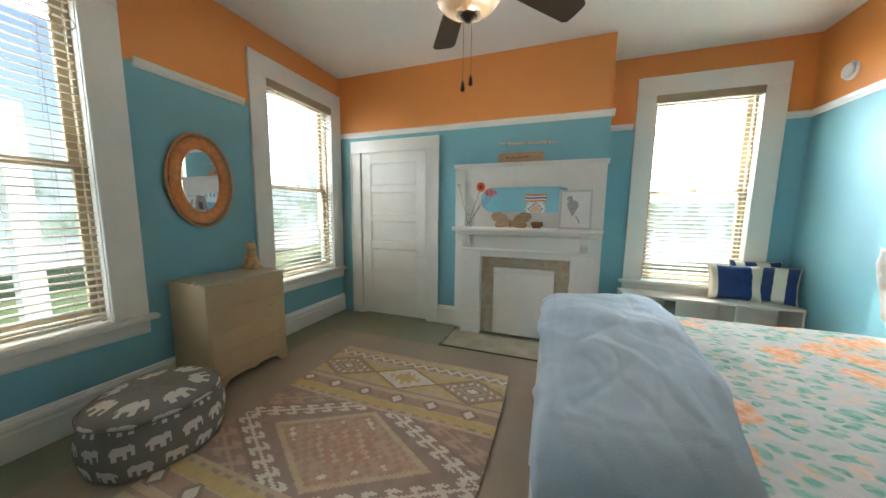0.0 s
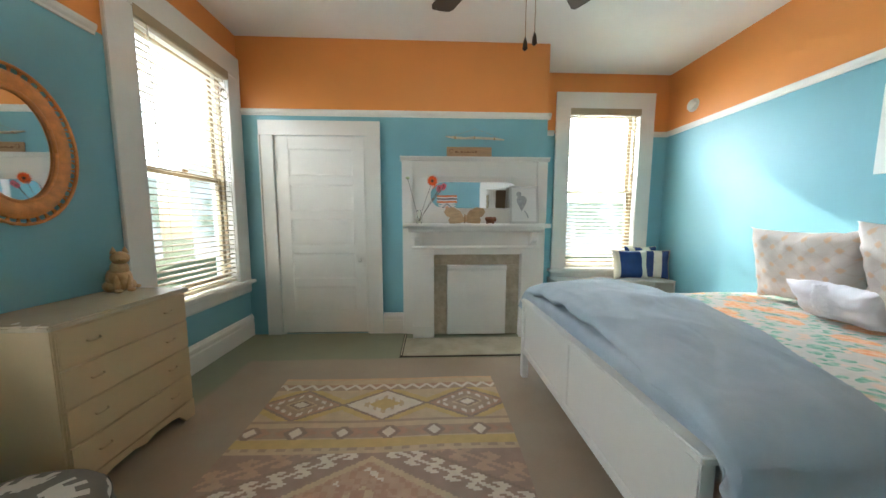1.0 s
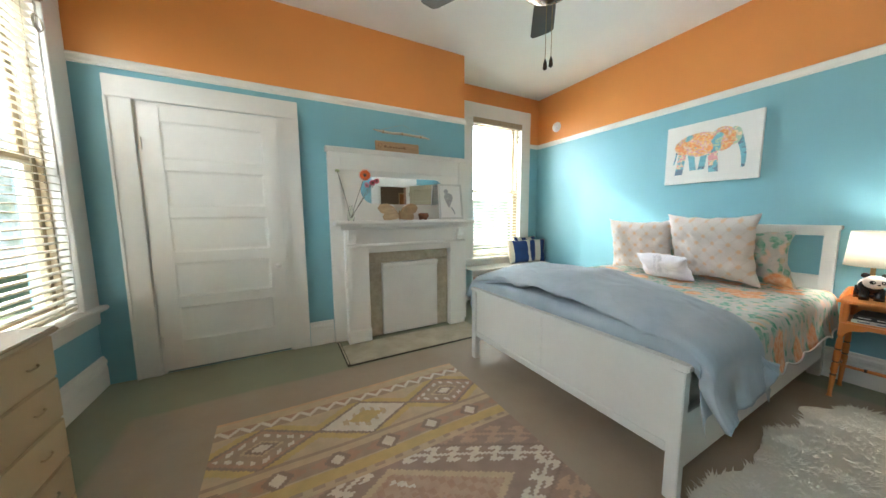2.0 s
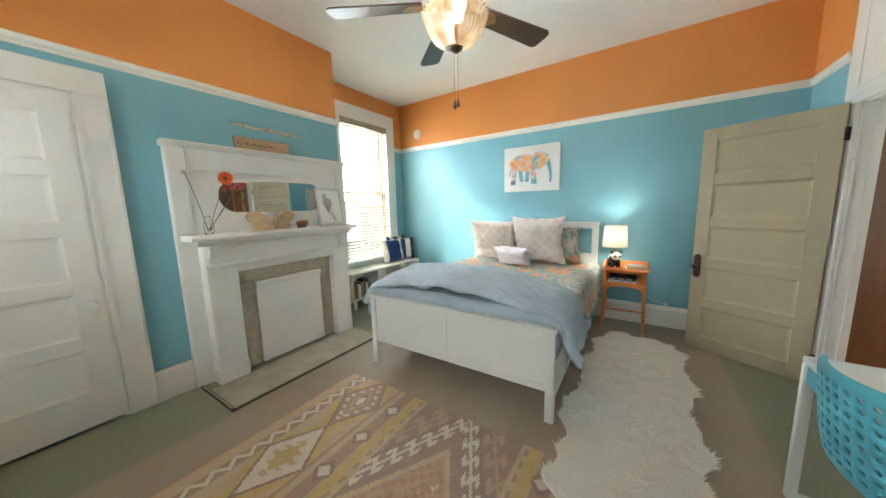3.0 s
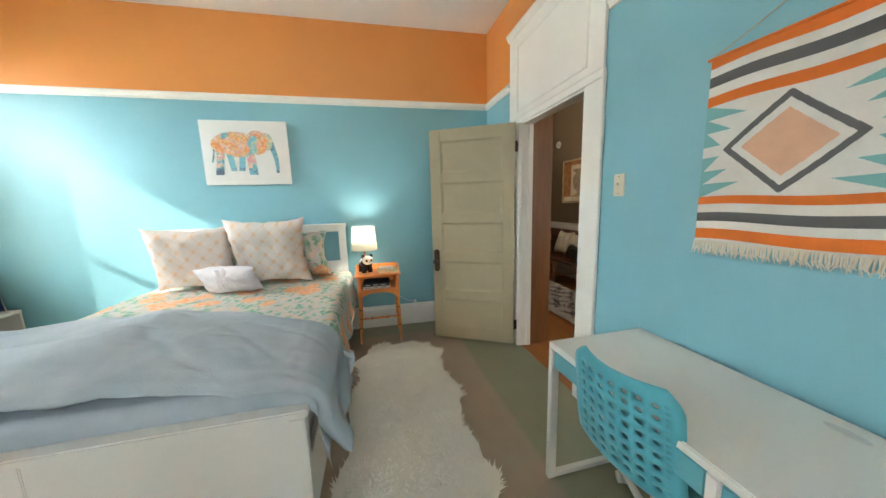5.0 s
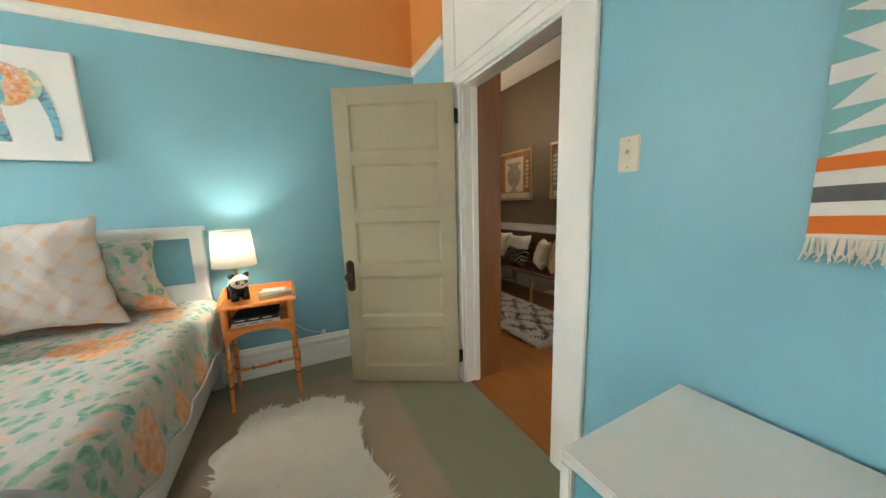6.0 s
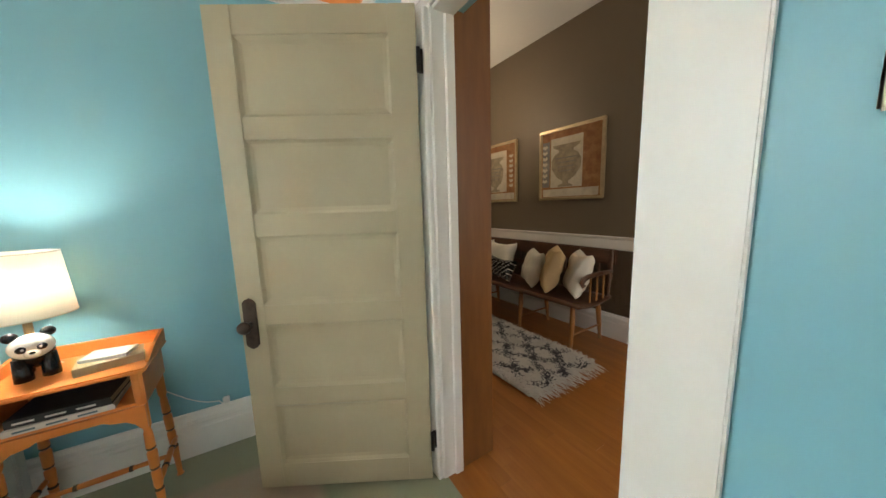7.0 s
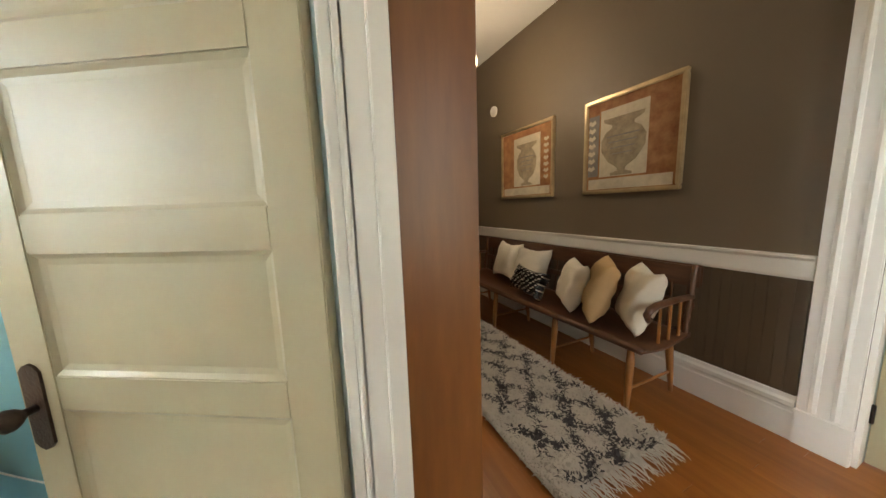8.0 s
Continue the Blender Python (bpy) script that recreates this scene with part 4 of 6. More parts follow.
def duvet_at(u, v):
    """The puffy folded duvet over the foot of the bed; v runs from the footboard towards the pillows."""
    long = 0.56 + 0.25 * min(max(u - 0.15, 0) * 1.2, 1) + 0.03 * fold(u * 3, 1.0, 1.5, 7.0)
    hem = 2.418 + 0.022 * fold(u * 6, 0.4, 1.0, 3.0) + 0.02 * abs(2 * u - 1)
    x = hem + long * min(v * 1.06, 1.0 + 0.02 * math.sin(v * 9))
    hang = 0.13 + 0.08 * math.sin(math.pi * min(1, v * 0.9 + 0.12)) + 0.025 * fold(x, 0.3, 2.2, 2)
    hang_n = 0.01 + 0.01 * fold(x, 0.9, 3, 4)
    top = crest(v)
    y, z, k = drape(u, hang, hang_n, 1.525, 3.345, top, 0.04 + 0.02 * max(0.0, 1 - 2.0 * v), 0.13)
    across = min(max((y - 1.535) / 1.8, 0), 1)
    if k < 0:
        z += 0.030 * math.sin(math.pi * across)
    z -= 0.075 * max(0.0, (across - 0.62) / 0.38) ** 1.5
    z -= 0.070 * max(0.0, (0.45 - across) / 0.45) ** 1.5
    n = fold(x * 1.2, y * 0.8, 2.0, 5.0)
    swell = 1 - abs(noise.noise(Vector((x * 2.4 + y * 1.3, y * 1.3 - x * 0.8, 2.2)))) * 2.2
    crease = max(0.0, 1 - abs(noise.noise(Vector((x * 4.5 - y * 1.4, y * 2.0 + x, 5.1)))) * 7)
    pucker = max(0.0, 1 - abs(noise.noise(Vector((x * 9 + y * 3.5, y * 4.5 - x * 3, 8.3)))) * 5)
    z += 0.020 * n + 0.022 * swell - 0.005 * crease - 0.003 * pucker + 0.003 * fold(x, y, 8, 2.0)
    x -= 0.018 * crease * max(0.0, 1 - 4 * v) - 0.012 * n * max(0.0, 1 - 5 * v)
    if k > 0:
        s = -1 if u < 0.5 else 1
        y += s * k * (0.030 * fold(x, z, 3.2, 6.0) + 0.012 * math.sin(x * 21 + 2 * n))
    return x, y, z


bm = grid(150, 110, duvet_at)
duvet = single("duvet", bm, DUVET, "pale grey-blue duvet folded over the foot of the bed", "duvet", smooth=True)
so = duvet.modifiers.new("thickness", "SOLIDIFY")
so.thickness, so.offset = 0.05, -1


def under_at(u, v):
    """The duvet's lower layer, bulging over the footboard beneath the fold."""
    y, z, k = drape(u, 0.20, 0.1, 1.575, 3.30, 0.750, 0.03, 0.10)
    a = min(v / 0.5, 1.0) * math.pi / 2
    x = 2.470 - 0.026 * math.sin(2 * a) + 0.5 * max(v - 0.5, 0)
    z -= 0.105 * (1 - math.sin(a))
    bulge = fold(x * 0.5, y, 3.0, 9.0)
    return x - 0.010 * bulge, y, z + 0.010 * bulge - 0.03 * max(0.0, (y - 2.8) / 0.5)


low = part("under_layer", grid(90, 24, under_at), DUVET, None, smooth=True)
low.parent = duvet

# pillows on the bed, leaning on one another; local y is thickness, so they are turned to face the foot
def bed_pillow(name, x, y, z, w, h, d, lean, turn, material, label, seed, group=""):
    p = thing(name, pose(x, y, z, 0, 0, 90 + turn) @ pose(0, 0, 0, -lean), label, "pillow", group)
    part("cover", cushion(w, h, d, None, 40, 40, 0.15, seed, None, 0.085 * w - 0.018), material, p, "", True)
    return p


bed_pillow("bed_pillow", 4.50, 2.83, 0.695, 0.66, 0.50, 0.17, 20, 2, FLORAL, "floral pillow leaning on the headboard", 11)
bed_pillow("bed_pillow", 4.50, 2.08, 0.695, 0.66, 0.50, 0.17, 20, -2, FLORAL, "floral pillow leaning on the headboard", 12)
bed_pillow("sham_pillow", 4.33, 2.83, 0.70, 0.62, 0.56, 0.22, 12, 4, LATTICE, "blush trellis-patterned square pillow on the bed", 13, "trellis pillows")
bed_pillow("sham_pillow", 4.32, 2.23, 0.70, 0.65, 0.61, 0.22, 12, -3, LATTICE, "blush trellis-patterned square pillow on the bed", 14, "trellis pillows")
sp = bed_pillow("small_pillow", 4.10, 2.47, 0.715, 0.44, 0.25, 0.14, 34, -6, LACE, "small white satin pillow with a ruffle", 15)
bm = bmesh.new()
for k in range(2):
    grid(24, 3, lambda u, v: (-0.02 + 0.045 * v + 0.008 * math.sin(u * 40 + k) + 0.03 * k, 0.072 + 0.02 * math.sin(v * 3.1) - 0.27 * (u - 0.5) ** 2, 0.02 + 0.24 * u), bm)
part("ruffle", bm, LACE, sp, "", True)

# ---------------------------------------------------------------- kilim rug
RUGC = [mat("rug_wool", tone(c, 1.28), 0.95, 0.1, 12, 240, 0.5) for c in (
    (0.35, 0.255, 0.185), (0.47, 0.355, 0.235), (0.48, 0.345, 0.16), (0.58, 0.51, 0.43), (0.31, 0.22, 0.175), (0.42, 0.285, 0.205), (0.38, 0.24, 0.17), (0.27, 0.195, 0.155), (0.50, 0.33, 0.205))]
TAUPE, SAND, MUSTARD, CREAM, MAUVE, PINK, RUST, DARK, EDGE = range(9)


def hook(a, b):
    """Cream S-hooks in a repeating cell: a along the band, b across, both in weave steps."""
    a, b = a % 8, b
    if a in (3, 4):
        return True
    if b in (2, 3) and a in (1, 2):
        return True
    if b in (2,) and a in (0, 1):
        return True
    if b in (-3, -2) and a in (5, 6):
        return True
    if b in (-2,) and a in (6, 7):
        return True
    return b in (0,)


def rug_pattern(u, v):
    x, y = (u - 0.5) * 1.65, (v - 0.5) * 2.28
    ay = abs(y)
    if ay > 1.12:
        return EDGE
    if ay < 0.355:                       # central field with a hooked lozenge
        lo = abs(x) / 0.84 + ay / 0.43
        inner = abs(x) / 0.56 + ay / 0.335
        if inner < 1.0:
            ring = int(inner * 9)
            step = (int((x + 2) / 0.036) + int((y + 2) / 0.036))
            if ring == 8:
                return SAND
            if ring in (5, 6):
                return PINK if step % 3 else CREAM if ring == 6 and step % 2 else RUST
            if ring in (2, 3):
                return RUST if step % 3 else SAND
            return PINK if step % 2 else RUST
        if 0.86 < lo < 1.12:
            s = (abs(x) - 1.6 * ay)
            a = int((s + 4) / 0.024)
            b = int(round((lo - 0.99) / 0.042))
            return CREAM if hook(a, b) else MAUVE
        if lo >= 1.12:
            b = int(round((lo - 1.36) / 0.05))
            a = int((abs(x) - 1.6 * ay + 4) / 0.03)
            if abs(b) <= 3 and hook(a, b):
                return PINK
            return DARK if lo < 1.16 else MAUVE
        return MAUVE
    d = ay - 0.355
    if d < 0.05:
        return TAUPE if int((x + 2) / 0.05) % 2 and d > 0.02 else SAND
    if d < 0.115:
        return MUSTARD
    if d < 0.225:                        # row of hexagons
        k = (x + 4) % 0.28
        hx = abs(k - 0.14) + 1.0 * abs(d - 0.17)
        if hx < 0.042:
            return CREAM
        if hx < 0.075:
            return DARK
        z = abs((x + 4) % 0.14 - 0.07) * 0.6 + abs(d - 0.17)
        return RUST if z < 0.038 else SAND if abs(d - 0.17) > 0.044 else TAUPE
    if d < 0.275:
        return SAND if d < 0.255 else TAUPE
    if d < 0.62:                         # big lozenges
        k = (x + 0.29 + 2.9) % 0.58 - 0.29
        which = round((x + 2.9 - k) / 0.58) % 2
        lo = abs(k) / 0.285 + abs(d - 0.445) / 0.165
        mid = which == 1
        if lo < 0.40:
            return MUSTARD if mid else (DARK if 0.2 < lo < 0.32 else CREAM if lo < 0.2 else SAND)
        if lo < 0.80:
            return CREAM if mid and (lo > 0.6 or int((k + 2) / 0.03) % 2) else CREAM if lo > 0.62 and int((k + 2) / 0.03) % 2 else (SAND if mid else TAUPE)
        if lo < 0.94:
            return CREAM if mid else RUST
        if lo < 1.06:
            return DARK
        return MUSTARD if lo < 1.35 else SAND
    if d < 0.70:                         # zigzag
        zz = abs((x + 4) % 0.11 - 0.055)
        return CREAM if abs(d - 0.635 - zz) < 0.014 else TAUPE if d - 0.635 < zz else RUST
    return SAND


def rug_at(u, v):
    x, y = 0.517 + 1.65 * u, 0.935 + 2.28 * v
    return x + 0.010 * math.sin(y * 3), y + 0.006 * math.sin(x * 4), 0.011 + 0.0015 * math.sin(x * 9 + y * 7)


bm = grid(150, 207, rug_at, None, False, rug_pattern)
rug = thing("rug", pose(0, 0, 0), "woven kilim rug in mauve, mustard and cream on the floor", "rug")
top = part("weave", bm, RUGC, rug)
so = top.modifiers.new("thickness", "SOLIDIFY")
so.thickness, so.offset = 0.009, -1


def pile(name, count, area, length, lean, material, parent, z=0.015, seed=3, pick=None, spread=0.5, wide=0.006, clump=0.0, rise=0.5):
    """Many small tapered tufts of wool standing on a rug."""
    rnd = random.Random(seed)
    verts, faces, mats = [], [], []
    for _ in range(count):
        x, y, s = area(rnd)
        a = rnd.uniform(0, 6.28)
        ln = length * rnd.uniform(0.6, 1.25)
        lock = noise.noise(Vector((x * 7, y * 7, seed))) * 1.4
        dx = lean[0] + spread * math.cos(a) + clump * math.cos(lock * 3)
        dy = lean[1] + spread * math.sin(a) + clump * math.sin(lock * 3)
        ln *= 1 + 0.6 * clump * noise.noise(Vector((x * 11, y * 11, seed + 4)))
        w = wide * rnd.uniform(0.7, 1.5)
        px, py = -math.sin(a) * w, math.cos(a) * w
        n = len(verts)
        z0 = z + s
        verts += [(x - px, y - py, z0), (x + px, y + py, z0), (x + px * 0.8 + dx * ln * 0.5, y + py * 0.8 + dy * ln * 0.5, z0 + ln * rise), (x - px * 0.8 + dx * ln * 0.5, y - py * 0.8 + dy * ln * 0.5, z0 + ln * rise), (x + dx * ln * 1.2, y + dy * ln * 1.2, z0 + ln * rise * 1.1)]
        faces += [(n, n + 1, n + 2, n + 3), (n + 3, n + 2, n + 4)]
        k = pick(x, y) if pick else 0
        mats += [k, k]
    me = bpy.data.meshes.new(name)
    me.from_pydata(verts, [], faces)
    for m in material if isinstance(material, list) else [material]:
        me.materials.append(m)
    me.polygons.foreach_set("material_index", mats)
    ob = new(name, me)
    ob.parent = parent
    return tagged(ob, kind="stuff")


# white shaggy runner beside the bed: joined pelts with a lobed outline
def pelt_half(x):
    return 0.36 + 0.035 * math.sin((x - 1.8) * 9.5) + 0.015 * math.sin(x * 23)


def pelt_mid(x):
    return 1.185 + 0.02 * math.sin(x * 3.0)


PX0, PX1 = 1.80, 4.08
fur = thing("fur_rug", pose(0, 0, 0), "long white shaggy faux-fur runner beside the bed", "rug")


def pelt_at(u, v):
    x = PX0 + (PX1 - PX0) * u
    e = min(1.0, 5 * min(u, 1 - u) + 0.55)
    w = pelt_half(x) * e
    y = pelt_mid(x) + w * (2 * v - 1)
    return x, y, 0.016 + 0.020 * (1 - (2 * v - 1) ** 6) * (1 + 0.7 * fold(x, y, 7, 1))


part("hide", grid(70, 24, pelt_at), FUR, fur, "", True)


def pelt_area(r):
    u, v = r.random(), r.random()
    x, y, z = pelt_at(u, 0.5 + (v - 0.5) * 0.98)
    return x, y, z - 0.022


pile("shag", 42000, pelt_area, 0.066, (0.30, -0.05), FUR, fur, 0.026, 5, None, 0.25, 0.0060, 0.65, 0.11)


# ---------------------------------------------------------------- dresser, mirror, pouf, figurine
dr = thing("dresser", pose(-0.115, 2.475, 0, 0, 0, 91), "tan painted four-drawer chest standing against the wall", "dresser")
# local x runs along the wall, local -y is the front
bm = box(-0.345, 0.345, -0.205, 0.205, 0.115, 0.835, 0.004)
part("body", bm, DRESSER, dr)
part("top", box(-0.365, 0.365, -0.228, 0.208, 0.836, 0.862, 0.008), DRESSTOP, dr, "glossy pale top board")
for i in range(4):
    z0 = 0.125 + 0.177 * i
    d = part("drawer", box(-0.335, 0.335, -0.217, -0.2055, z0 + 0.004, z0 + 0.173, 0.004), DRESSER, dr)
    for x in (-0.2, 0.2):
        kn = bmesh.new()
        tube([(x - 0.028, -0.2175, z0 + 0.094), (x - 0.024, -0.226, z0 + 0.088), (x, -0.228, z0 + 0.086), (x + 0.024, -0.226, z0 + 0.088), (x + 0.028, -0.2175, z0 + 0.094)], 0.0035, 6, kn)
        part("pull", kn, DRESSER, d, "", True)
apron = [(-0.345, 0.115)] + [(-0.345, 0.0), (-0.275, 0.0), (-0.255, 0.03), (-0.225, 0.062), (-0.17, 0.075), (-0.06, 0.08), (0.0, 0.062), (0.06, 0.08), (0.17, 0.075), (0.225, 0.062), (0.255, 0.03), (0.275, 0.0), (0.345, 0.0), (0.345, 0.115)]
part("apron", prism(apron, 0.02, None, 0, "y", -0.212), DRESSER, dr, "scalloped base apron")
for x in (-0.345, 0.323):
    part("foot", box(x, x + 0.022, -0.19, 0.205, 0, 0.1145, 0.003), DRESSER, dr)

mir = thing("wall_mirror", pose(XW, 2.43, 1.648, 0, 0, 90), "oval mirror in a wide orange rattan frame on the wall", "mirror")


def oval(a, ry, rz):
    return ry * math.cos(a), rz * math.sin(a)


bm = bmesh.new()
rings = []
for ry, rz, y in ((0.152, 0.258, -0.012), (0.156, 0.264, -0.026), (0.185, 0.30, -0.030), (0.222, 0.345, -0.026), (0.228, 0.352, -0.010)):
    rings.append([bm.verts.new((oval(2 * math.pi * i / 64, ry, rz)[0], y, oval(2 * math.pi * i / 64, ry, rz)[1])) for i in range(64)])
for a, b in zip(rings, rings[1:]):
    for i in range(64):
        bm.faces.new((a[i], a[(i + 1) % 64], b[(i + 1) % 64], b[i]))
part("frame_band", bm, RATTAN, mir, "", True)
loop_bm = bmesh.new()
tube([(0.019 * math.cos(a * 0.628), 0, 0.026 * math.sin(a * 0.628)) for a in range(11)], 0.0055, 6, loop_bm)
loop_me = mesh_of("rattan_loop", loop_bm, RATTAN, True)
for i in range(40):
    a = 2 * math.pi * i / 40
    x, z = oval(a, 0.230, 0.355)
    share("rattan_loop", loop_me, mir, pose(x, -0.018, z, 0, -math.degrees(math.atan2(z / 0.355 ** 2, x / 0.23 ** 2)) + 90, 0))
for r in (0.158, 0.250):
    part("rim", tube([(oval(2 * math.pi * i / 64, r, r + 0.108 if r < 0.2 else r + 0.126)[0], -0.024, oval(2 * math.pi * i / 64, r, r + 0.108 if r < 0.2 else r + 0.126)[1]) for i in range(65)], 0.008, 8), RATTAN, mir, "", True)
part("glass", prism([oval(2 * math.pi * i / 64, 0.154, 0.26) for i in range(64)], 0.004, None, 0, "y", -0.014), MIRROR, mir, "oval mirror glass")
part("back_board", prism([oval(2 * math.pi * i / 64, 0.226, 0.35) for i in range(64)], 0.008, None, 0, "y", -0.0095), BOARD, mir)


def beast(x, y):
    """A plain trunked silhouette in a unit cell, -1..1."""
    if ((x + 0.08) / 0.50) ** 2 + ((y - 0.14) / 0.36) ** 2 < 1:
        return True
    if ((x - 0.46) / 0.27) ** 2 + ((y - 0.26) / 0.28) ** 2 < 1:
        return True
    if 0.60 < x < 0.76 and -0.42 < y < 0.2:
        return True
    if -0.50 < x < -0.24 and -0.62 < y < 0.1:
        return True
    if 0.08 < x < 0.34 and -0.62 < y < 0.1:
        return True
    return -0.66 < x < -0.56 and -0.15 < y < 0.2


POUFGREY = mat("grey_canvas", (0.19, 0.17, 0.145), 0.9, 0.1, 6, 220, 0.4)
POUFWHITE = mat("white_print", (0.62, 0.57, 0.50), 0.9, 0.08, 6, 220, 0.3)
PR = 0.318


def pouf_side(u, v):
    a = 2 * math.pi * u
    s = v * 0.62
    if s < 0.36:                         # side wall
        k = s / 0.36
        r = PR * (0.90 + 0.13 * math.sin(math.pi * (0.12 + 0.80 * k)))
        z = 0.012 + 0.29 * k
    else:                                # rounded top
        k = (s - 0.36) / 0.26
        r = PR * (0.975 * math.cos(k * math.pi / 2) ** 0.75 if k < 1 else 0.0)
        z = 0.302 + 0.065 * math.sin(k * math.pi / 2)
    r *= 1 + 0.035 * noise.noise(Vector((math.cos(a) * 1.6, math.sin(a) * 1.6, v * 2.5)))
    z += 0.012 * noise.noise(Vector((math.cos(a) * 1.3, math.sin(a) * 1.3, 4 + v)))
    return r * math.cos(a), r * math.sin(a), max(z, 0.0)


def pouf_print(u, v):
    rows = 0.235
    row = int(v / rows)
    if row > 3:
        return 0
    count = (14, 14, 11, 7)[row]
    cu = (u * count + 0.5 * (row % 2)) % 1.0
    cv = (v % rows) / rows
    return 1 if beast((cu * 2 - 1) * (1 if row % 2 else -1) * 1.0, (cv * 2 - 1) * 0.95) else 0


pouf = thing("pouf", pose(0.27, 1.715, 0), "round grey canvas pouf printed with white elephants", "pouf")
bm = grid(260, 80, pouf_side, None, True, pouf_print)
bmesh.ops.remove_doubles(bm, verts=bm.verts[:], dist=0.0004)
part("cover", bm, [POUFGREY, POUFWHITE], pouf, "", True)
part("top_seam", tube([(PR * 0.985 * math.cos(a * 0.1309), PR * 0.985 * math.sin(a * 0.1309), 0.300 + 0.006 * math.sin(a)) for a in range(49)], 0.004, 6), POUFGREY, pouf)

bm = bmesh.new()
ball((0, 0, 0.075), (0.058, 0.075, 0.078), bm)
ball((0, -0.02, 0.135), (0.042, 0.045, 0.062), bm)
ball((0, -0.045, 0.205), (0.043, 0.042, 0.040), bm)
ball((0, -0.082, 0.196), (0.018, 0.014, 0.013), bm)
for s in (-1, 1):
    lathe([(0.017, 0), (0.010, 0.022), (0.002, 0.04)], 8, bm, (s * 0.025, -0.04, 0.232))
    ball((s * 0.026, -0.055, 0.05), (0.017, 0.02, 0.055), bm)
    ball((s * 0.045, 0.0, 0.032), (0.028, 0.055, 0.034), bm)
    ball((s * 0.028, -0.078, 0.010), (0.019, 0.026, 0.012), bm)
tube([(0.02, 0.07, 0.012), (0.07, 0.05, 0.012), (0.085, 0.0, 0.013), (0.07, -0.03, 0.014)], [0.014, 0.013, 0.011, 0.007], 8, bm)
single("cat_figurine", bm, CATCERAMIC, "carved cream cat figurine sitting on the dresser", "figurine", smooth=True, at=pose(-0.235, 2.755, 0.862, 0, 0, 60))

# ---------------------------------------------------------------- window bench with books and blue pillows
wb = thing("storage_bench", pose(3.25, 4.485, 0), "low white open storage bench under the window", "bench")
part("top", box(0, 1.53, 0, 0.335, 0.505, 0.53, 0.004), BRIGHTWHITE, wb)
part("bottom", box(0, 1.53, 0.004, 0.335, 0.135, 0.158, 0.003), BRIGHTWHITE, wb)
for x in (0.0, 0.495, 1.0, 1.508):
    part("divider", box(x + 0.0005, x + 0.0215, 0.004, 0.33, 0.1585, 0.5045, 0.002), BRIGHTWHITE, wb)
part("back", box(0.022, 1.508, 0.322, 0.334, 0.1585, 0.5045), BRIGHTWHITE, wb)
for x in (0.04, 1.44):
    for y in (0.03, 0.26):
        part("leg", box(x, x + 0.045, y, y + 0.045, 0, 0.1345, 0.003), BRIGHTWHITE, wb)
rb = random.Random(8)
x = 3.30
for i in range(11):
    w, h = rb.uniform(0.018, 0.036), rb.uniform(0.18, 0.27)
    bk = thing("book", pose(x + w / 2, 4.56, 0.1585, 0, rb.uniform(-1, 4) if i > 8 else 0, 0), "upright book on the open storage bench", "book", "books in the bench")
    part("cover", box(-w / 2, w / 2, -0.06, 0.10, 0, h, 0.002), BOOKS[(i * 3 + 2) % 5], bk)
    part("pages", box(-w / 2 + 0.003, w / 2 - 0.003, -0.055, 0.095, h - 0.006, h + 0.0008), PAGES, bk)
    x += w + 0.003


def band(lo, hi):
    return lambda u, v: 1 if lo < u < hi else 0


def stripes(u, v):
    return 1 if u < 0.10 or 0.27 < u < 0.50 or 0.74 < u < 0.97 else 0


def bench_pillow(x, y, w, h, lean, turn, pattern, label, seed):
    p = thing("throw_pillow", pose(x, y, 0.531, 0, 0, turn) @ pose(0, 0, 0, -lean), label, "pillow", "blue pillows")
    part("cover", cushion(w, h, 0.15, None, 40, 20, 0.08, seed, pattern), [LINEN, NAVY], p, "", True)
    rim = []
    for i in range(4 * 12 + 1):
        k, f = divmod(i, 12)
        t = f / 12
        cs = [(-1, -1), (1, -1), (1, 1), (-1, 1), (-1, -1), (-1, -1)]
        ax = cs[k][0] + (cs[k + 1][0] - cs[k][0]) * t
        bz = cs[k][1] + (cs[k + 1][1] - cs[k][1]) * t
        rim.append((ax * w / 2 * (1 - 0.08 * (1 - bz * bz) * abs(ax) ** 3), 0, bz * h / 2 * (1 - 0.08 * (1 - ax * ax) * abs(bz) ** 3) + h / 2))
    part("piping", tube(rim, 0.005, 6), LINEN, p)
    return p


bench_pillow(4.50, 4.745, 0.42, 0.42, 8, -6, stripes, "blue and cream striped throw pillow on the bench", 21)
bench_pillow(4.60, 4.66, 0.36, 0.38, 10, -30, stripes, "blue and cream striped throw pillow on the bench", 23)
bench_pillow(4.29, 4.63, 0.44, 0.38, 14, -4, band(0.14, 0.78), "royal blue throw pillow with cream end bands", 22)

# ---------------------------------------------------------------- nightstand, lamp, books
ns = thing("nightstand", pose(4.455, 1.31, 0, 0, 0, -90), "orange painted nightstand with turned legs beside the bed", "nightstand")
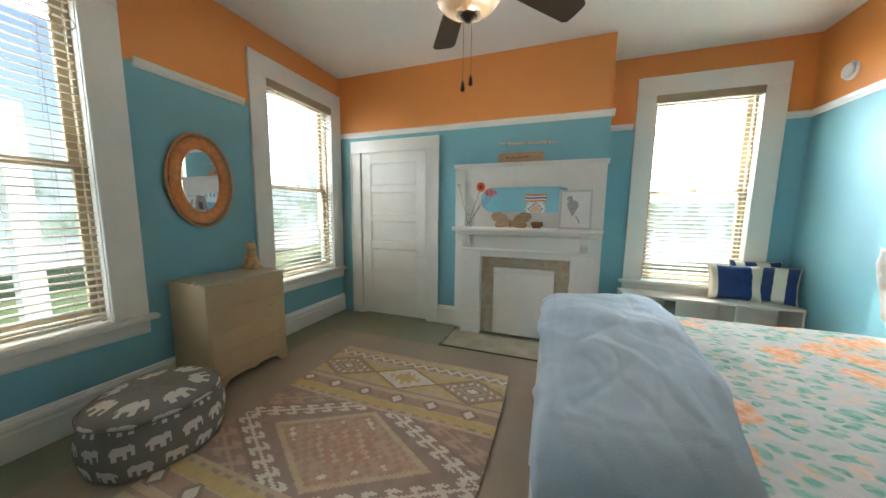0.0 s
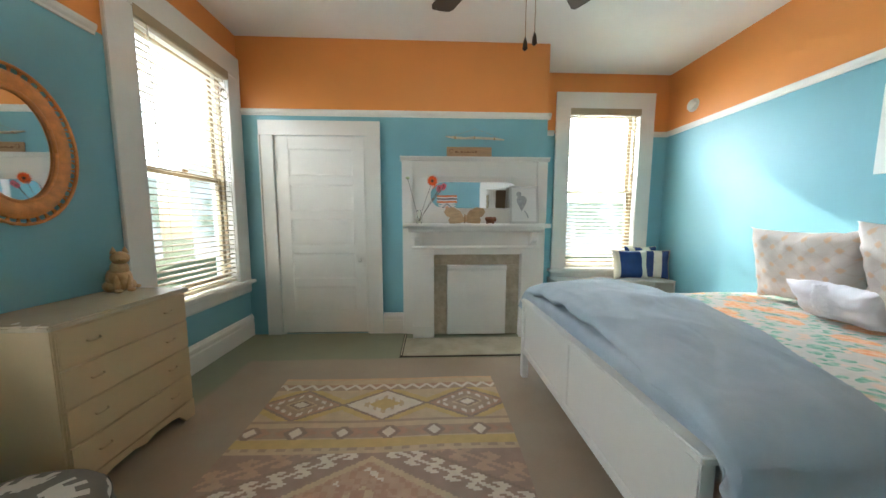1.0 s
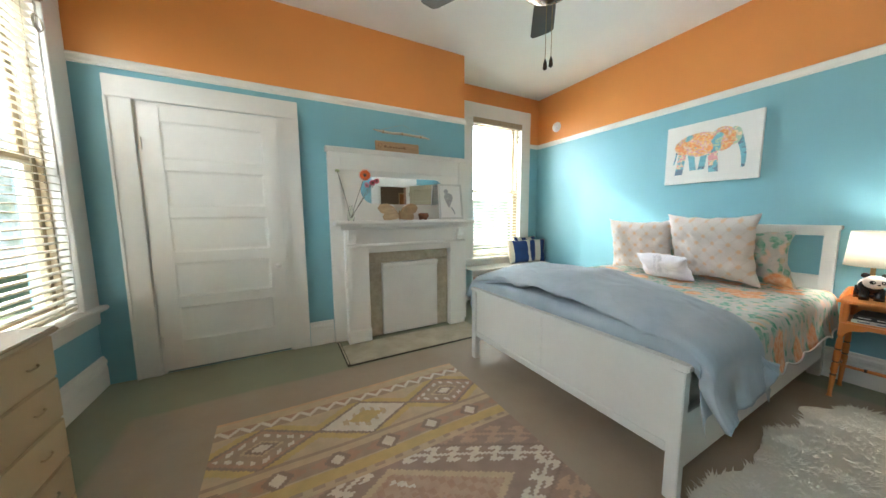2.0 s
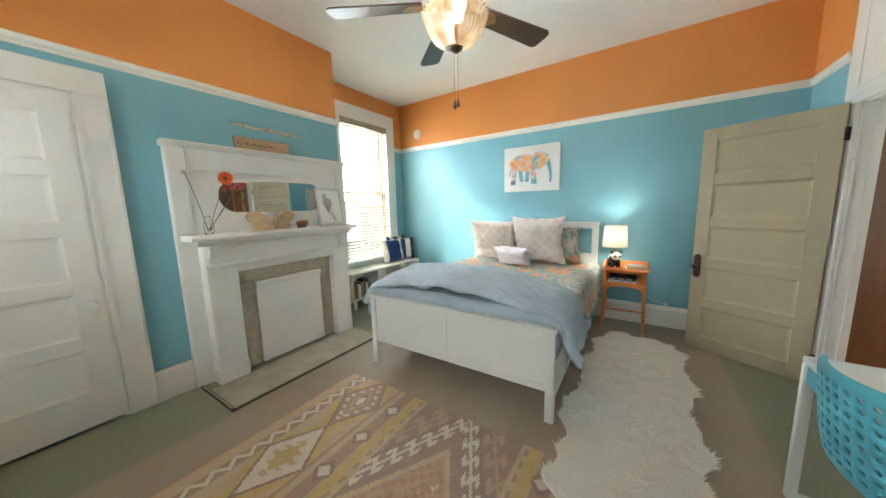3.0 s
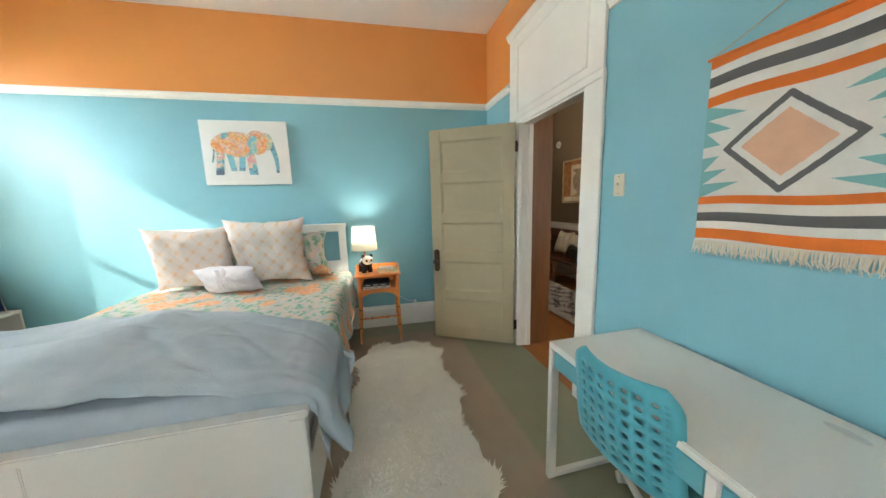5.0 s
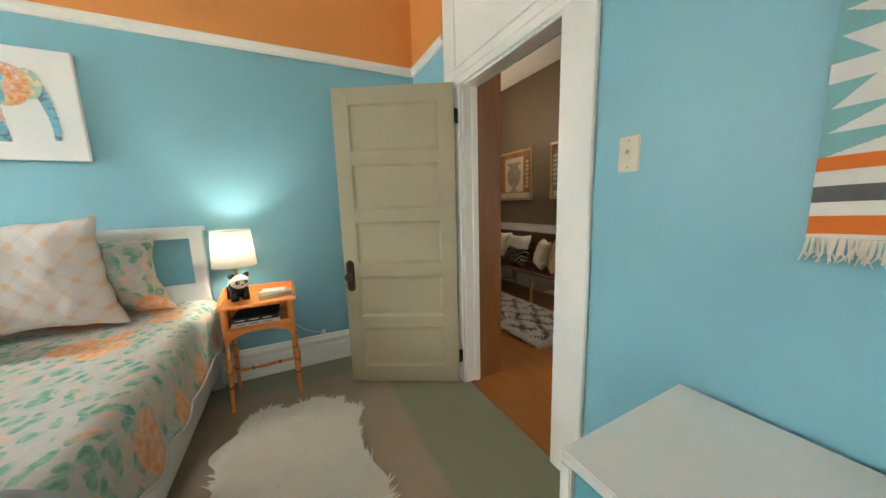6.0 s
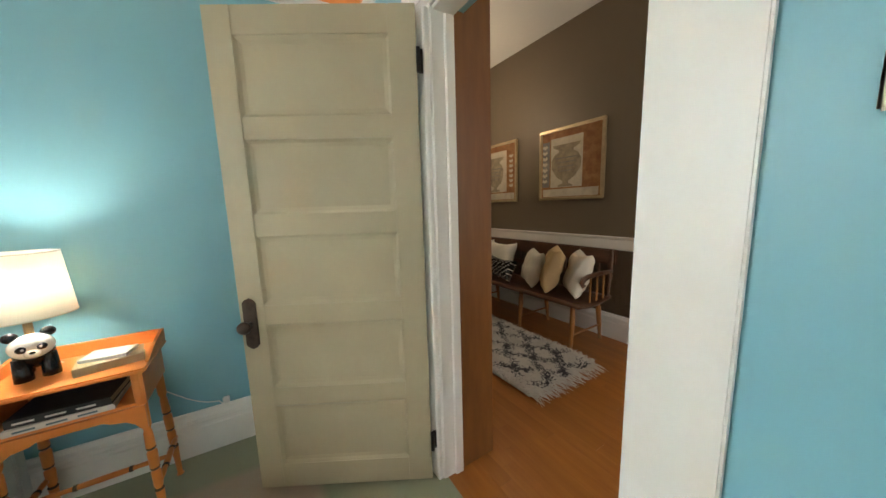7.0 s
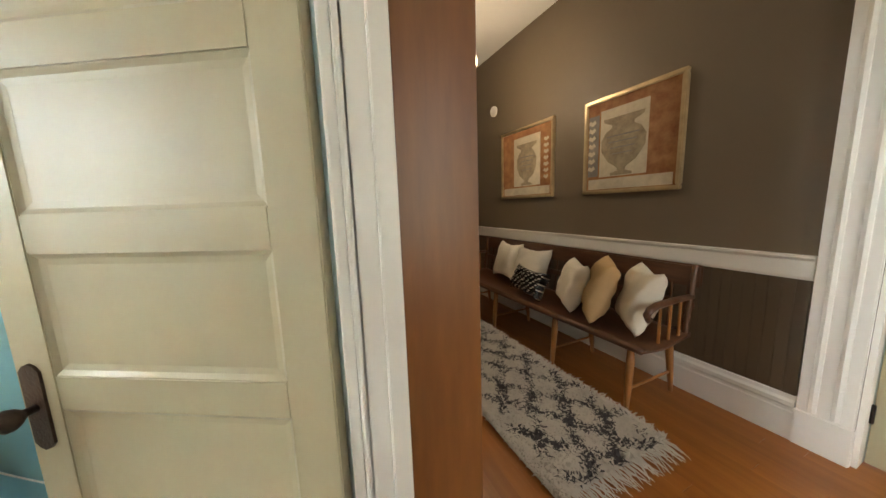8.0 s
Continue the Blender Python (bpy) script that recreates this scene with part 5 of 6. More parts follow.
# local -y faces the room, local x runs along the wall
part("top", box(-0.225, 0.225, -0.165, 0.16, 0.682, 0.70, 0.006), ORANGEWOOD, ns)
for x in (-0.222, 0.210):
    part("side_gallery", prism([(-0.10, 0.7005), (0.158, 0.7005), (0.158, 0.755), (0.10, 0.752), (0.0, 0.735), (-0.10, 0.706)], 0.012), ORANGEWOOD, ns, at=pose(x + 0.012, 0, 0, 0, 0, 90))
part("back_gallery", box(-0.21, 0.21, 0.146, 0.158, 0.7005, 0.757, 0.003), ORANGEWOOD, ns)
for x in (-0.205, 0.193):
    part("side_panel", box(x, x + 0.012, -0.14, 0.145, 0.545, 0.6815, 0.002), ORANGEWOOD, ns)
part("back_panel", box(-0.193, 0.193, 0.133, 0.145, 0.545, 0.6815), ORANGEWOOD, ns)
part("shelf", box(-0.193, 0.193, -0.14, 0.133, 0.545, 0.557, 0.002), ORANGEWOOD, ns)
part("apron", prism([(-0.20, 0.5445), (-0.20, 0.45), (-0.178, 0.452), (-0.165, 0.475), (-0.14, 0.495), (-0.10, 0.503), (-0.08, 0.515), (0.08, 0.515), (0.10, 0.503), (0.14, 0.495), (0.165, 0.475), (0.178, 0.452), (0.20, 0.45), (0.20, 0.5445)], 0.014, None, 0, "y", -0.152), ORANGEWOOD, ns, "scalloped front apron")
LEG = [(0.020, 0.0), (0.013, 0.01), (0.016, 0.10), (0.019, 0.155), (0.014, 0.165), (0.020, 0.18), (0.021, 0.24), (0.014, 0.252), (0.021, 0.265), (0.022, 0.33), (0.014, 0.342), (0.021, 0.355), (0.018, 0.42), (0.014, 0.43), (0.021, 0.45), (0.023, 0.55), (0.022, 0.68)]
for sx in (-1, 1):
    for sy, y in ((-1, -0.145), (1, 0.135)):
        lg = part("leg", lathe([(r * 0.78, z) for r, z in LEG], 14), ORANGEWOOD, ns, "turned leg", True, pose(sx * 0.200, y, 0, 2.0 * (1 if sy < 0 else -1) * -1, 1.5 * sx * -1, 0))
        for z in (0.160, 0.258, 0.348):
            part("ring", lathe([(0.0135, z - 0.006), (0.0165, z), (0.0135, z + 0.006)], 14), GOLDBAND, lg, "dark painted ring", True)
for a, b in (((-0.205, -0.148, 0.20), (-0.205, 0.138, 0.20)), ((0.205, -0.148, 0.20), (0.205, 0.138, 0.20)), ((-0.205, 0.0, 0.20), (0.205, 0.0, 0.20))):
    A, B = Vector(a), Vector(b)
    st = part("stretcher", tube([A.lerp(B, i / 8) for i in range(9)], [0.008, 0.011, 0.009, 0.012, 0.012, 0.012, 0.009, 0.011, 0.008], 10), ORANGEWOOD, ns, "", True)
    for t in (0.3, 0.7):
        c = A.lerp(B, t)
        d = (B - A).normalized() * 0.006
        part("ring", tube([c - d, c + d], 0.0125, 10), GOLDBAND, st)

lamp = thing("table_lamp", pose(4.475, 1.425, 0.70, 0, 0, 22), "lit table lamp with black and white ceramic bear base", "lamp")
bm = bmesh.new()
ball((0.01, 0, 0.085), (0.072, 0.052, 0.055), bm, 1)
ball((0.03, 0, 0.095), (0.05, 0.050, 0.052), bm, 0)
for s in (-1, 1):
    lathe([(0.024, 0.0), (0.024, 0.02), (0.021, 0.085)], 12, bm, (-0.035, s * 0.032, 0), 1)
    lathe([(0.024, 0.0), (0.024, 0.02), (0.021, 0.085)], 12, bm, (0.06, s * 0.030, 0), 1)
    ball((-0.05, s * 0.042, 0.172), (0.013, 0.020, 0.019), bm, 1, 12, 8)
    ball((-0.098, s * 0.022, 0.132), (0.010, 0.014, 0.013), bm, 1, 12, 8)
    ball((-0.107, s * 0.020, 0.134), (0.003, 0.004, 0.004), bm, 0, 8, 6)
ball((-0.058, 0, 0.130), (0.048, 0.055, 0.045), bm, 0)
ball((-0.104, 0, 0.113), (0.014, 0.020, 0.015), bm, 0, 12, 8)
ball((-0.117, 0, 0.119), (0.005, 0.008, 0.005), bm, 1, 8, 6)
part("base", bm, [PALE, BLACK], lamp, "glossy black and white bear-shaped base", True)
part("neck", lathe([(0.012, 0.135), (0.012, 0.30)], 12), BRASS, lamp)
bm = lathe([(0.128, 0.232), (0.112, 0.470)], 40, None, (0, 0, 0), 0, False)
sh = part("shade", bm, SHADE, lamp, "glowing cream drum shade", True)
so = sh.modifiers.new("thickness", "SOLIDIFY")
so.thickness = 0.002
part("bulb", ball((0, 0, 0.37), (0.022, 0.022, 0.028)), glow("bulb_glow", (1.0, 0.86, 0.62), 12), lamp)
for z, r in ((0.233, 0.128), (0.469, 0.112)):
    part("shade_rim", tube([(r * math.cos(a * 0.157), r * math.sin(a * 0.157), z) for a in range(41)], 0.002, 6), LINEN, lamp)


def book(at, w, d, h, cover, label):
    b = thing("book", at, label, "book")
    part("cover", box(-w / 2, w / 2, -d / 2, d / 2, 0, 0.003, 0.001), cover, b)
    part("cover", box(-w / 2, w / 2, -d / 2, d / 2, h - 0.003, h, 0.001), cover, b)
    part("spine", box(-w / 2, -w / 2 + 0.003, -d / 2, d / 2, 0.003, h - 0.003), cover, b)
    part("pages", box(-w / 2 + 0.0035, w / 2 - 0.006, -d / 2 + 0.005, d / 2 - 0.005, 0.003, h - 0.003), PAGES, b)
    return b


book(pose(4.43, 1.215, 0.7005, 0, 0, 12), 0.13, 0.19, 0.032, BOOKS[3], "thick worn book lying on the nightstand")
bk = book(pose(4.44, 1.22, 0.733, 0, 0, -8), 0.10, 0.14, 0.012, BOOKS[1], "small pale booklet on top of a book")
m1 = book(pose(4.42, 1.33, 0.5575, 0, 0, 1), 0.22, 0.27, 0.022, BOOKS[1], "white magazine lying in the nightstand")
m2 = book(pose(4.425, 1.325, 0.580, 0, 0, -2), 0.22, 0.26, 0.030, BOOKS[0], "black book lying in the nightstand")
for b, z in ((m1, 0.011), (m2, 0.015)):
    for k in range(3):
        part("lettering", box(-0.1125, -0.1105, 0.09 - 0.075 * k - 0.03, 0.09 - 0.075 * k + 0.02, z - 0.003, z + 0.003), BOOKS[1] if b is m2 else BOOKS[4], b, "short bars of lettering")

# lamp cord down the wall
wire = [(4.56, 1.40, 0.705), (4.67, 1.30, 0.60), (4.69, 1.06, 0.33), (4.676, 0.93, 0.275), (4.674, 0.90, 0.262)]
cd = thing("power_cord", pose(0, 0, 0), "white lamp cord trailing along the wall", "cord")
part("cable", tube([Vector(a).lerp(Vector(b), k / 5) + Vector((0, 0, -0.012 * math.sin(math.pi * k / 5))) for a, b in zip(wire, wire[1:]) for k in range(5)], 0.003, 6), SMOKE, cd)
part("plug", box(4.674, 4.702, 0.885, 0.915, 0.25, 0.28, 0.004), SMOKE, cd)

# small charm hanging in the window
cm = thing("window_charm", pose(-0.378, 3.135, 1.372), "small dark ornament hanging on a thread in the window", "ornament")
part("thread", tube([(0, 0, 0.02), (0, 0, 0.29)], 0.0012, 5), CORD, cm)
bm = ball((0, 0, 0), (0.010, 0.020, 0.014))
ball((0, 0.02, 0.012), (0.008, 0.009, 0.009), bm, 0, 10, 6)
ball((0, -0.026, 0.004), (0.004, 0.014, 0.005), bm, 0, 10, 6)
part("pendant", bm, BRONZE, cm, "", True)

# ---------------------------------------------------------------- desk and chair
dk = thing("desk", pose(1.11, 0.03, 0), "white desk with turquoise drawer fronts along the wall", "desk")
part("top", box(0, 1.42, 0, 0.525, 0.69, 0.72, 0.004), BRIGHTWHITE, dk)
part("cable_flap", prism([(0.045 * math.cos(a * 0.3927), 0.014 * math.sin(a * 0.3927)) for a in range(16)], 0.003, None, 0, "z", 0.7202), CHROME, dk, at=pose(0.70, 0.07, 0))
for x in (1.39, 0.70, 0.0):
    for y in (0.0, 0.485):
        part("leg", box(x, x + 0.03, y, y + 0.04, 0.0, 0.6895, 0.003), BRIGHTWHITE, dk)
part("foot_bar", box(1.392, 1.418, 0.0405, 0.4845, 0.0, 0.03, 0.003), BRIGHTWHITE, dk)
part("side_bar", box(1.392, 1.418, 0.0405, 0.4845, 0.60, 0.6895, 0.003), TEALDRAWER, dk, "turquoise side panel")
part("back_panel", box(0.73, 1.39, 0.02, 0.032, 0.45, 0.6895), BRIGHTWHITE, dk)
part("shallow_drawer", box(0.735, 1.385, 0.502, 0.518, 0.605, 0.686, 0.003), TEALDRAWER, dk, "turquoise shallow drawer")
part("drawer_box", box(0.735, 1.385, 0.04, 0.5015, 0.61, 0.686), BRIGHTWHITE, dk)
part("cabinet_side", box(0.703, 0.727, 0.0405, 0.4845, 0.08, 0.6895), BRIGHTWHITE, dk)
part("cabinet_side", box(0.003, 0.027, 0.0405, 0.4845, 0.08, 0.6895), BRIGHTWHITE, dk)
part("cabinet_back", box(0.0275, 0.7025, 0.03, 0.04, 0.08, 0.6895), BRIGHTWHITE, dk)
for i in range(3):
    z0 = 0.09 + 0.20 * i
    d = part("drawer", box(0.0315, 0.6985, 0.502, 0.518, z0, z0 + 0.192, 0.003), TEALDRAWER, dk, "turquoise drawer front")
    # flat black plate paints the shaded inside of the slot handle
    part("grip_slot", prism(stadium(0.24, 0.49, z0 + 0.135, z0 + 0.165), 0.003, None, 0, "y", 0.5182), BLACK, d)

ch = thing("desk_chair", pose(2.12, 0.335, 0, 0, 0, 7), "turquoise plastic swivel chair with round holes at the desk", "chair")
PROFILE = [(-0.23, 0.430), (-0.20, 0.436), (-0.10, 0.425), (0.03, 0.412), (0.12, 0.410), (0.19, 0.425), (0.235, 0.470), (0.256, 0.56), (0.268, 0.66), (0.280, 0.76), (0.290, 0.845)]


def along(t):
    t = min(max(t, 0), 0.99999) * (len(PROFILE) - 1)
    i = int(t)
    k = t - i
    (a, b), (c, d) = PROFILE[i], PROFILE[i + 1]
    return a + (c - a) * k, b + (d - b) * k


def shell_at(u, v):
    y, z = along(v)
    half = 0.215 - 0.025 * v - (0.05 * max(0, (v - 0.93) / 0.07) ** 2 + 0.05 * max(0, (0.06 - v) / 0.06) ** 2)
    s = 2 * u - 1
    lift = 0.030 * s * s if v < 0.45 else 0.0
    fwd = 0.045 * s * s if v > 0.45 else 0.02 * s * s
    return half * s, y - fwd, z + lift


NU, NV = 9, 48
bm = bmesh.new()
for i in range(NU):
    for j in range(NV):
        hole = 1 <= i < NU - 1 and 30 <= j < 46
        ps = [(i / NU, j / NV), ((i + .5) / NU, j / NV), ((i + 1) / NU, j / NV), ((i + 1) / NU, (j + .5) / NV), ((i + 1) / NU, (j + 1) / NV), ((i + .5) / NU, (j + 1) / NV), (i / NU, (j + 1) / NV), (i / NU, (j + .5) / NV)]
        if hole and j % 2 == 0:
            continue
        if hole:
            # two rows of cells share one round hole
            c = ((i + .5) / NU, j / NV)
            outer = [(i / NU, (j - 1) / NV), ((i + .5) / NU, (j - 1) / NV), ((i + 1) / NU, (j - 1) / NV), ((i + 1) / NU, j / NV), ((i + 1) / NU, (j + 1) / NV), ((i + .5) / NU, (j + 1) / NV), (i / NU, (j + 1) / NV), (i / NU, j / NV)]
            ang = [225, 270, 315, 0, 45, 90, 135, 180]
            rr = 0.46 if (i in (1, NU - 2)) else 0.50
            inner = [(c[0] + rr * 0.5 / NU * math.cos(radians(a)), c[1] + rr / NV * math.sin(radians(a))) for a in ang]
            O = [bm.verts.new(shell_at(*p)) for p in outer]
            I = [bm.verts.new(shell_at(*p)) for p in inner]
            for k in range(8):
                bm.faces.new((O[k], O[(k + 1) % 8], I[(k + 1) % 8], I[k]))
        else:
            bm.faces.new([bm.verts.new(shell_at(*p)) for p in ps])
bmesh.ops.remove_doubles(bm, verts=bm.verts[:], dist=0.0004)
sh = part("seat_shell", bm, TEAL, ch, "", True)
so = sh.modifiers.new("thickness", "SOLIDIFY")
so.thickness = 0.007
part("seat_plate", box(-0.09, 0.09, -0.10, 0.10, 0.372, 0.400, 0.008), BLACK, ch)
part("column", lathe([(0.028, 0.07), (0.028, 0.28), (0.018, 0.285), (0.018, 0.371)], 18), BRIGHTWHITE, ch, "", True)
for i in range(5):
    a = 2 * math.pi * i / 5 + 0.75
    c, s = math.cos(a), math.sin(a)
    lg = part("leg", tube([(0.02 * c, 0.02 * s, 0.10), (0.15 * c, 0.15 * s, 0.092), (0.30 * c, 0.30 * s, 0.072)], [0.020, 0.017, 0.012], 8), BRIGHTWHITE, ch, "", True)
    cs = bmesh.new()
    for k in (-1, 1):
        tube([(0.30 * c - s * 0.004 * k, 0.30 * s + c * 0.004 * k, 0.027), (0.30 * c - s * 0.018 * k, 0.30 * s + c * 0.018 * k, 0.027)], 0.026, 14, cs)
    part("caster", cs, SMOKE, lg, "white caster wheel", True)

# ---------------------------------------------------------------- wall hangings
TAPC = [mat("tapestry_wool", c, 0.95, 0.06, 14, 260, 0.5) for c in ((0.70, 0.66, 0.60), (0.72, 0.17, 0.025), (0.13, 0.125, 0.125), (0.20, 0.42, 0.42), (0.70, 0.40, 0.26))]


def tap_pattern(u, v):
    d = 1 - v
    for lo, hi, k in ((0, .055, 1), (.095, .15, 2), (.20, .255, 1), (.745, .79, 1), (.835, .885, 2), (.93, .985, 1)):
        if lo <= d < hi:
            return k
    if d < .255 or d > .745:
        return 0
    lo = abs(u - 0.5) / 0.36 + abs(d - 0.50) / 0.235
    if lo < 0.66:
        return 4
    if lo < 0.84:
        return 0
    if lo < 1.0:
        return 2
    # stepped teal teeth from both edges, long and short in turn
    e = min(u, 1 - u)
    m = abs(d - 0.50)
    if m < 0.03:
        return 0
    k = (m - 0.03) / 0.072
    f = k % 1.0
    reach = (0.10, 0.17, 0.26)[min(int(k), 2)]
    return 3 if e < 0.02 + reach * (1 - f) else 0


tp = thing("wall_hanging", pose(2.32, 0.006, 0, 0, 0, 180), "woven wall hanging with orange stripes and a diamond, fringed", "tapestry")
bm = grid(200, 280, lambda u, v: (0.50 * u, -0.008 - 0.006 * math.sin(u * 5) ** 2, 1.195 + 0.70 * v + 0.004 * math.sin(u * 7)), None, False, tap_pattern)
w = part("weave", bm, TAPC, tp)
so = w.modifiers.new("thickness", "SOLIDIFY")
so.thickness = 0.004
rt = random.Random(4)
bm = bmesh.new()
for i in range(140):
    x = 0.004 + 0.492 * i / 139
    tube([(x, -0.012, 1.198), (x + rt.uniform(-.006, .006), -0.014, 1.165), (x + rt.uniform(-.012, .012), -0.013 + rt.uniform(-.004, .004), 1.140 + rt.uniform(0, 0.018))], [0.0022, 0.0024, 0.0012], 5, bm)
tagged(part("fringe", bm, LINEN, tp, "cream yarn fringe"), kind="stuff")
part("rod", tube([(-0.008, -0.014, 1.893), (0.508, -0.014, 1.893)], 0.006, 8), TAPC[1], tp)
part("cord", tube([(0.0, -0.012, 1.895), (0.13, -0.008, 1.95), (0.25, -0.006, 2.005), (0.37, -0.008, 1.95), (0.50, -0.012, 1.895)], 0.0025, 6), CORD, tp, "twine hanging cord")
part("nail", tube([(0.25, 0.004, 2.004), (0.25, -0.014, 2.006)], 0.003, 6), BRASS, tp)

ARTC = [PAPER] + [mat("watercolour", c, 0.8, 0.15, 30, 160, 0.1) for c in ((0.78, 0.30, 0.12), (0.80, 0.50, 0.22), (0.72, 0.36, 0.36), (0.20, 0.46, 0.55), (0.45, 0.58, 0.42), (0.16, 0.22, 0.30), (0.80, 0.62, 0.42))]


def big_beast(x, y):
    """The plain trunked shape of the print; x to the right, y up, in -1..1."""
    if ((x + 0.26) / 0.62) ** 2 + ((y - 0.30) / 0.46) ** 2 < 1 and y > -0.10 - 0.12 * math.cos(x * 4):
        return 1
    if ((x - 0.30) / 0.30) ** 2 + ((y - 0.38) / 0.44) ** 2 < 1:
        return 2
    if ((x - 0.56) / 0.17) ** 2 + ((y - 0.42) / 0.32) ** 2 < 1:
        return 3
    c = 0.66 + 0.14 * math.sin((0.4 - y) * 1.7)
    if abs(x - c) < 0.085 - 0.045 * (0.4 - y) / 1.1 and -0.74 < y < 0.42:
        return 4
    if y < 0.1:
        w = 0.10 + 0.05 * (y + 0.45) ** 2
        if abs(x + 0.66 - 0.10 * y) < w and y > -0.80:
            return 5
        if abs(x + 0.44 + 0.12 * y) < w * 0.8 and y > -0.66:
            return 6
        if abs(x - 0.10 + 0.06 * y) < w * 1.1 and y > -0.80:
            return 5
        if abs(x + 0.10 - 0.08 * y) < w * 0.8 and y > -0.66:
            return 6
    if abs(x + 0.88 - 0.06 * math.sin((y + 0.3) * 3)) < 0.022 and -0.35 < y < 0.4:
        return 4
    return 0


def art_pattern(u, v):
    x, y = (u * 2 - 1) * 1.12, (v * 2 - 1) * 1.16
    k = big_beast(x, y)
    if not k:
        return 0
    n = noise.noise(Vector((x * 5, y * 5, 3))) + 0.8 * noise.noise(Vector((x * 14, y * 14, 1)))
    m = noise.noise(Vector((x * 3 + 9, y * 3, 7)))
    if k == 4:
        return 4 if n > -0.2 else 6
    if k in (5, 6):
        return (6 if n > 0 else 4) if y < -0.55 else (3 if n > 0.15 else 4 if n < -0.2 else 7) if k == 5 else 4
    if k == 3:
        return 7 if n > 0 else 5
    if m > 0.28:
        return 4 if n > 0 else 5
    return 1 if n > 0.15 else 2 if n > -0.15 else 3 if n > -0.4 else 7


art = thing("canvas_print", EAST @ pose(-2.48, 0, 1.915), "white canvas print of a multicoloured elephant shape above the bed", "canvas print")
part("canvas", box(-0.378, 0.378, -0.035, -0.002, -0.30, 0.30, 0.003), PAPER, art)
bm = grid(190, 150, lambda u, v: ((u - 0.5) * 0.75, -0.0375, (v - 0.5) * 0.594), None, False, art_pattern)
bmesh.ops.delete(bm, geom=[f for f in bm.faces if f.material_index == 0], context="FACES")
so = part("print", bm, ARTC, art, "mottled watercolour shape in orange, pink and teal")

dw = thing("driftwood_branch", pose(1.835, YC - 0.016, 2.185), "pale driftwood branch hung over the mantel", "wall decor")
pts = [(0.0, 0, 0.012), (0.10, -0.004, 0.0), (0.20, 0, -0.004), (0.31, -0.003, 0.002), (0.42, 0, -0.002), (0.53, -0.002, -0.006), (0.64, 0, -0.016)]
part("branch", tube(pts, [0.006, 0.013, 0.012, 0.014, 0.012, 0.013, 0.007], 10), DRIFT, dw, "", True)
for i in (1, 3, 5):
    p = Vector(pts[i])
    part("binding", tube([p + Vector((-0.007, 0, 0)), p + Vector((0.007, 0, 0))], 0.0155, 10), BOARD, dw)
part("string", tube([(0.06, -0.002, 0.012), (0.32, 0.004, 0.10), (0.58, -0.002, 0.006)], 0.0014, 5), CORD, dw)

sg = thing("wood_sign", pose(1.845, YC - 0.03, 1.9735, -4), "rough wooden plank sign with faded lettering on the overmantel", "sign")
part("plank", box(0, 0.49, -0.012, 0.010, 0, 0.112, 0.005), BOARD, sg)
rs = random.Random(2)
bm = bmesh.new()
tube([(0.05 + 0.02 * math.cos(a * 0.7), -0.014, 0.065 + 0.022 * math.sin(a * 0.7)) for a in range(9)], 0.003, 5, bm)
x = 0.09
while x < 0.33:
    w = rs.uniform(0.012, 0.03)
    box(x, x + w, -0.0165, -0.0125, 0.045, 0.045 + rs.uniform(0.012, 0.024), 0, bm)
    x += w + 0.008
part("lettering", bm, STAINLESS, sg, "faded brown bars of lettering")

# ---------------------------------------------------------------- on the mantel
MZ = 1.2585
vs = thing("bud_vase", pose(1.545, 4.085, MZ), "pale glass vase with orange and pink gerberas", "vase")
part("vase", lathe([(0.030, 0), (0.034, 0.03), (0.036, 0.07), (0.028, 0.10), (0.017, 0.125), (0.019, 0.145)], 20), clear_glass("pale_green_glass", (0.9, 0.95, 0.85), 0.1), vs, "", True)


def flower(base, tip, r, material, parent, petals=16):
    b, t = Vector(base), Vector(tip)
    mid = b.lerp(t, 0.5) + Vector((0.0, -0.01, 0.012))
    st = part("stem", tube([b, b.lerp(mid, 0.5), mid, mid.lerp(t, 0.5), t], 0.0025, 6), STEM, parent)
    if not material:
        bm = bmesh.new()
        for k in range(7):
            ball((t.x + 0.012 * math.cos(k), t.y + 0.012 * math.sin(k), t.z + 0.006 * k / 7), (0.009, 0.009, 0.012), bm, 0, 8, 6)
        part("bud", bm, mat("pale_bud", (0.55, 0.60, 0.36), 0.7, 0.1, 20, 80, 0.2), st, "pale green flower head", True)
        return
    bm = bmesh.new()
    for ring in range(2):
        for k in range(petals):
            a = 2 * math.pi * (k + 0.5 * ring) / petals
            rr = r * (1 - 0.25 * ring)
            c, s = math.cos(a), math.sin(a)
            w = rr * 0.17
            d = -0.004 - 0.006 * ring
            pts = [(0.2 * rr * c, d, 0.2 * rr * s), (0.6 * rr * c - w * s, d - 0.006, 0.6 * rr * s + w * c), (rr * c, d - 0.001, rr * s), (0.6 * rr * c + w * s, d - 0.006, 0.6 * rr * s - w * c)]
            bm.faces.new([bm.verts.new(p) for p in pts])
    ball((0, -0.012, 0), (r * 0.26, 0.007, r * 0.26), bm, 1, 12, 8)
    hd = part("flower_head", bm, [material, GOLDBAND], st, "open gerbera flower", False, Matrix.Translation(t) @ pose(0, 0, 0, 10, 0, -15))
    so = hd.modifiers.new("thickness", "SOLIDIFY")
    so.thickness = 0.0015


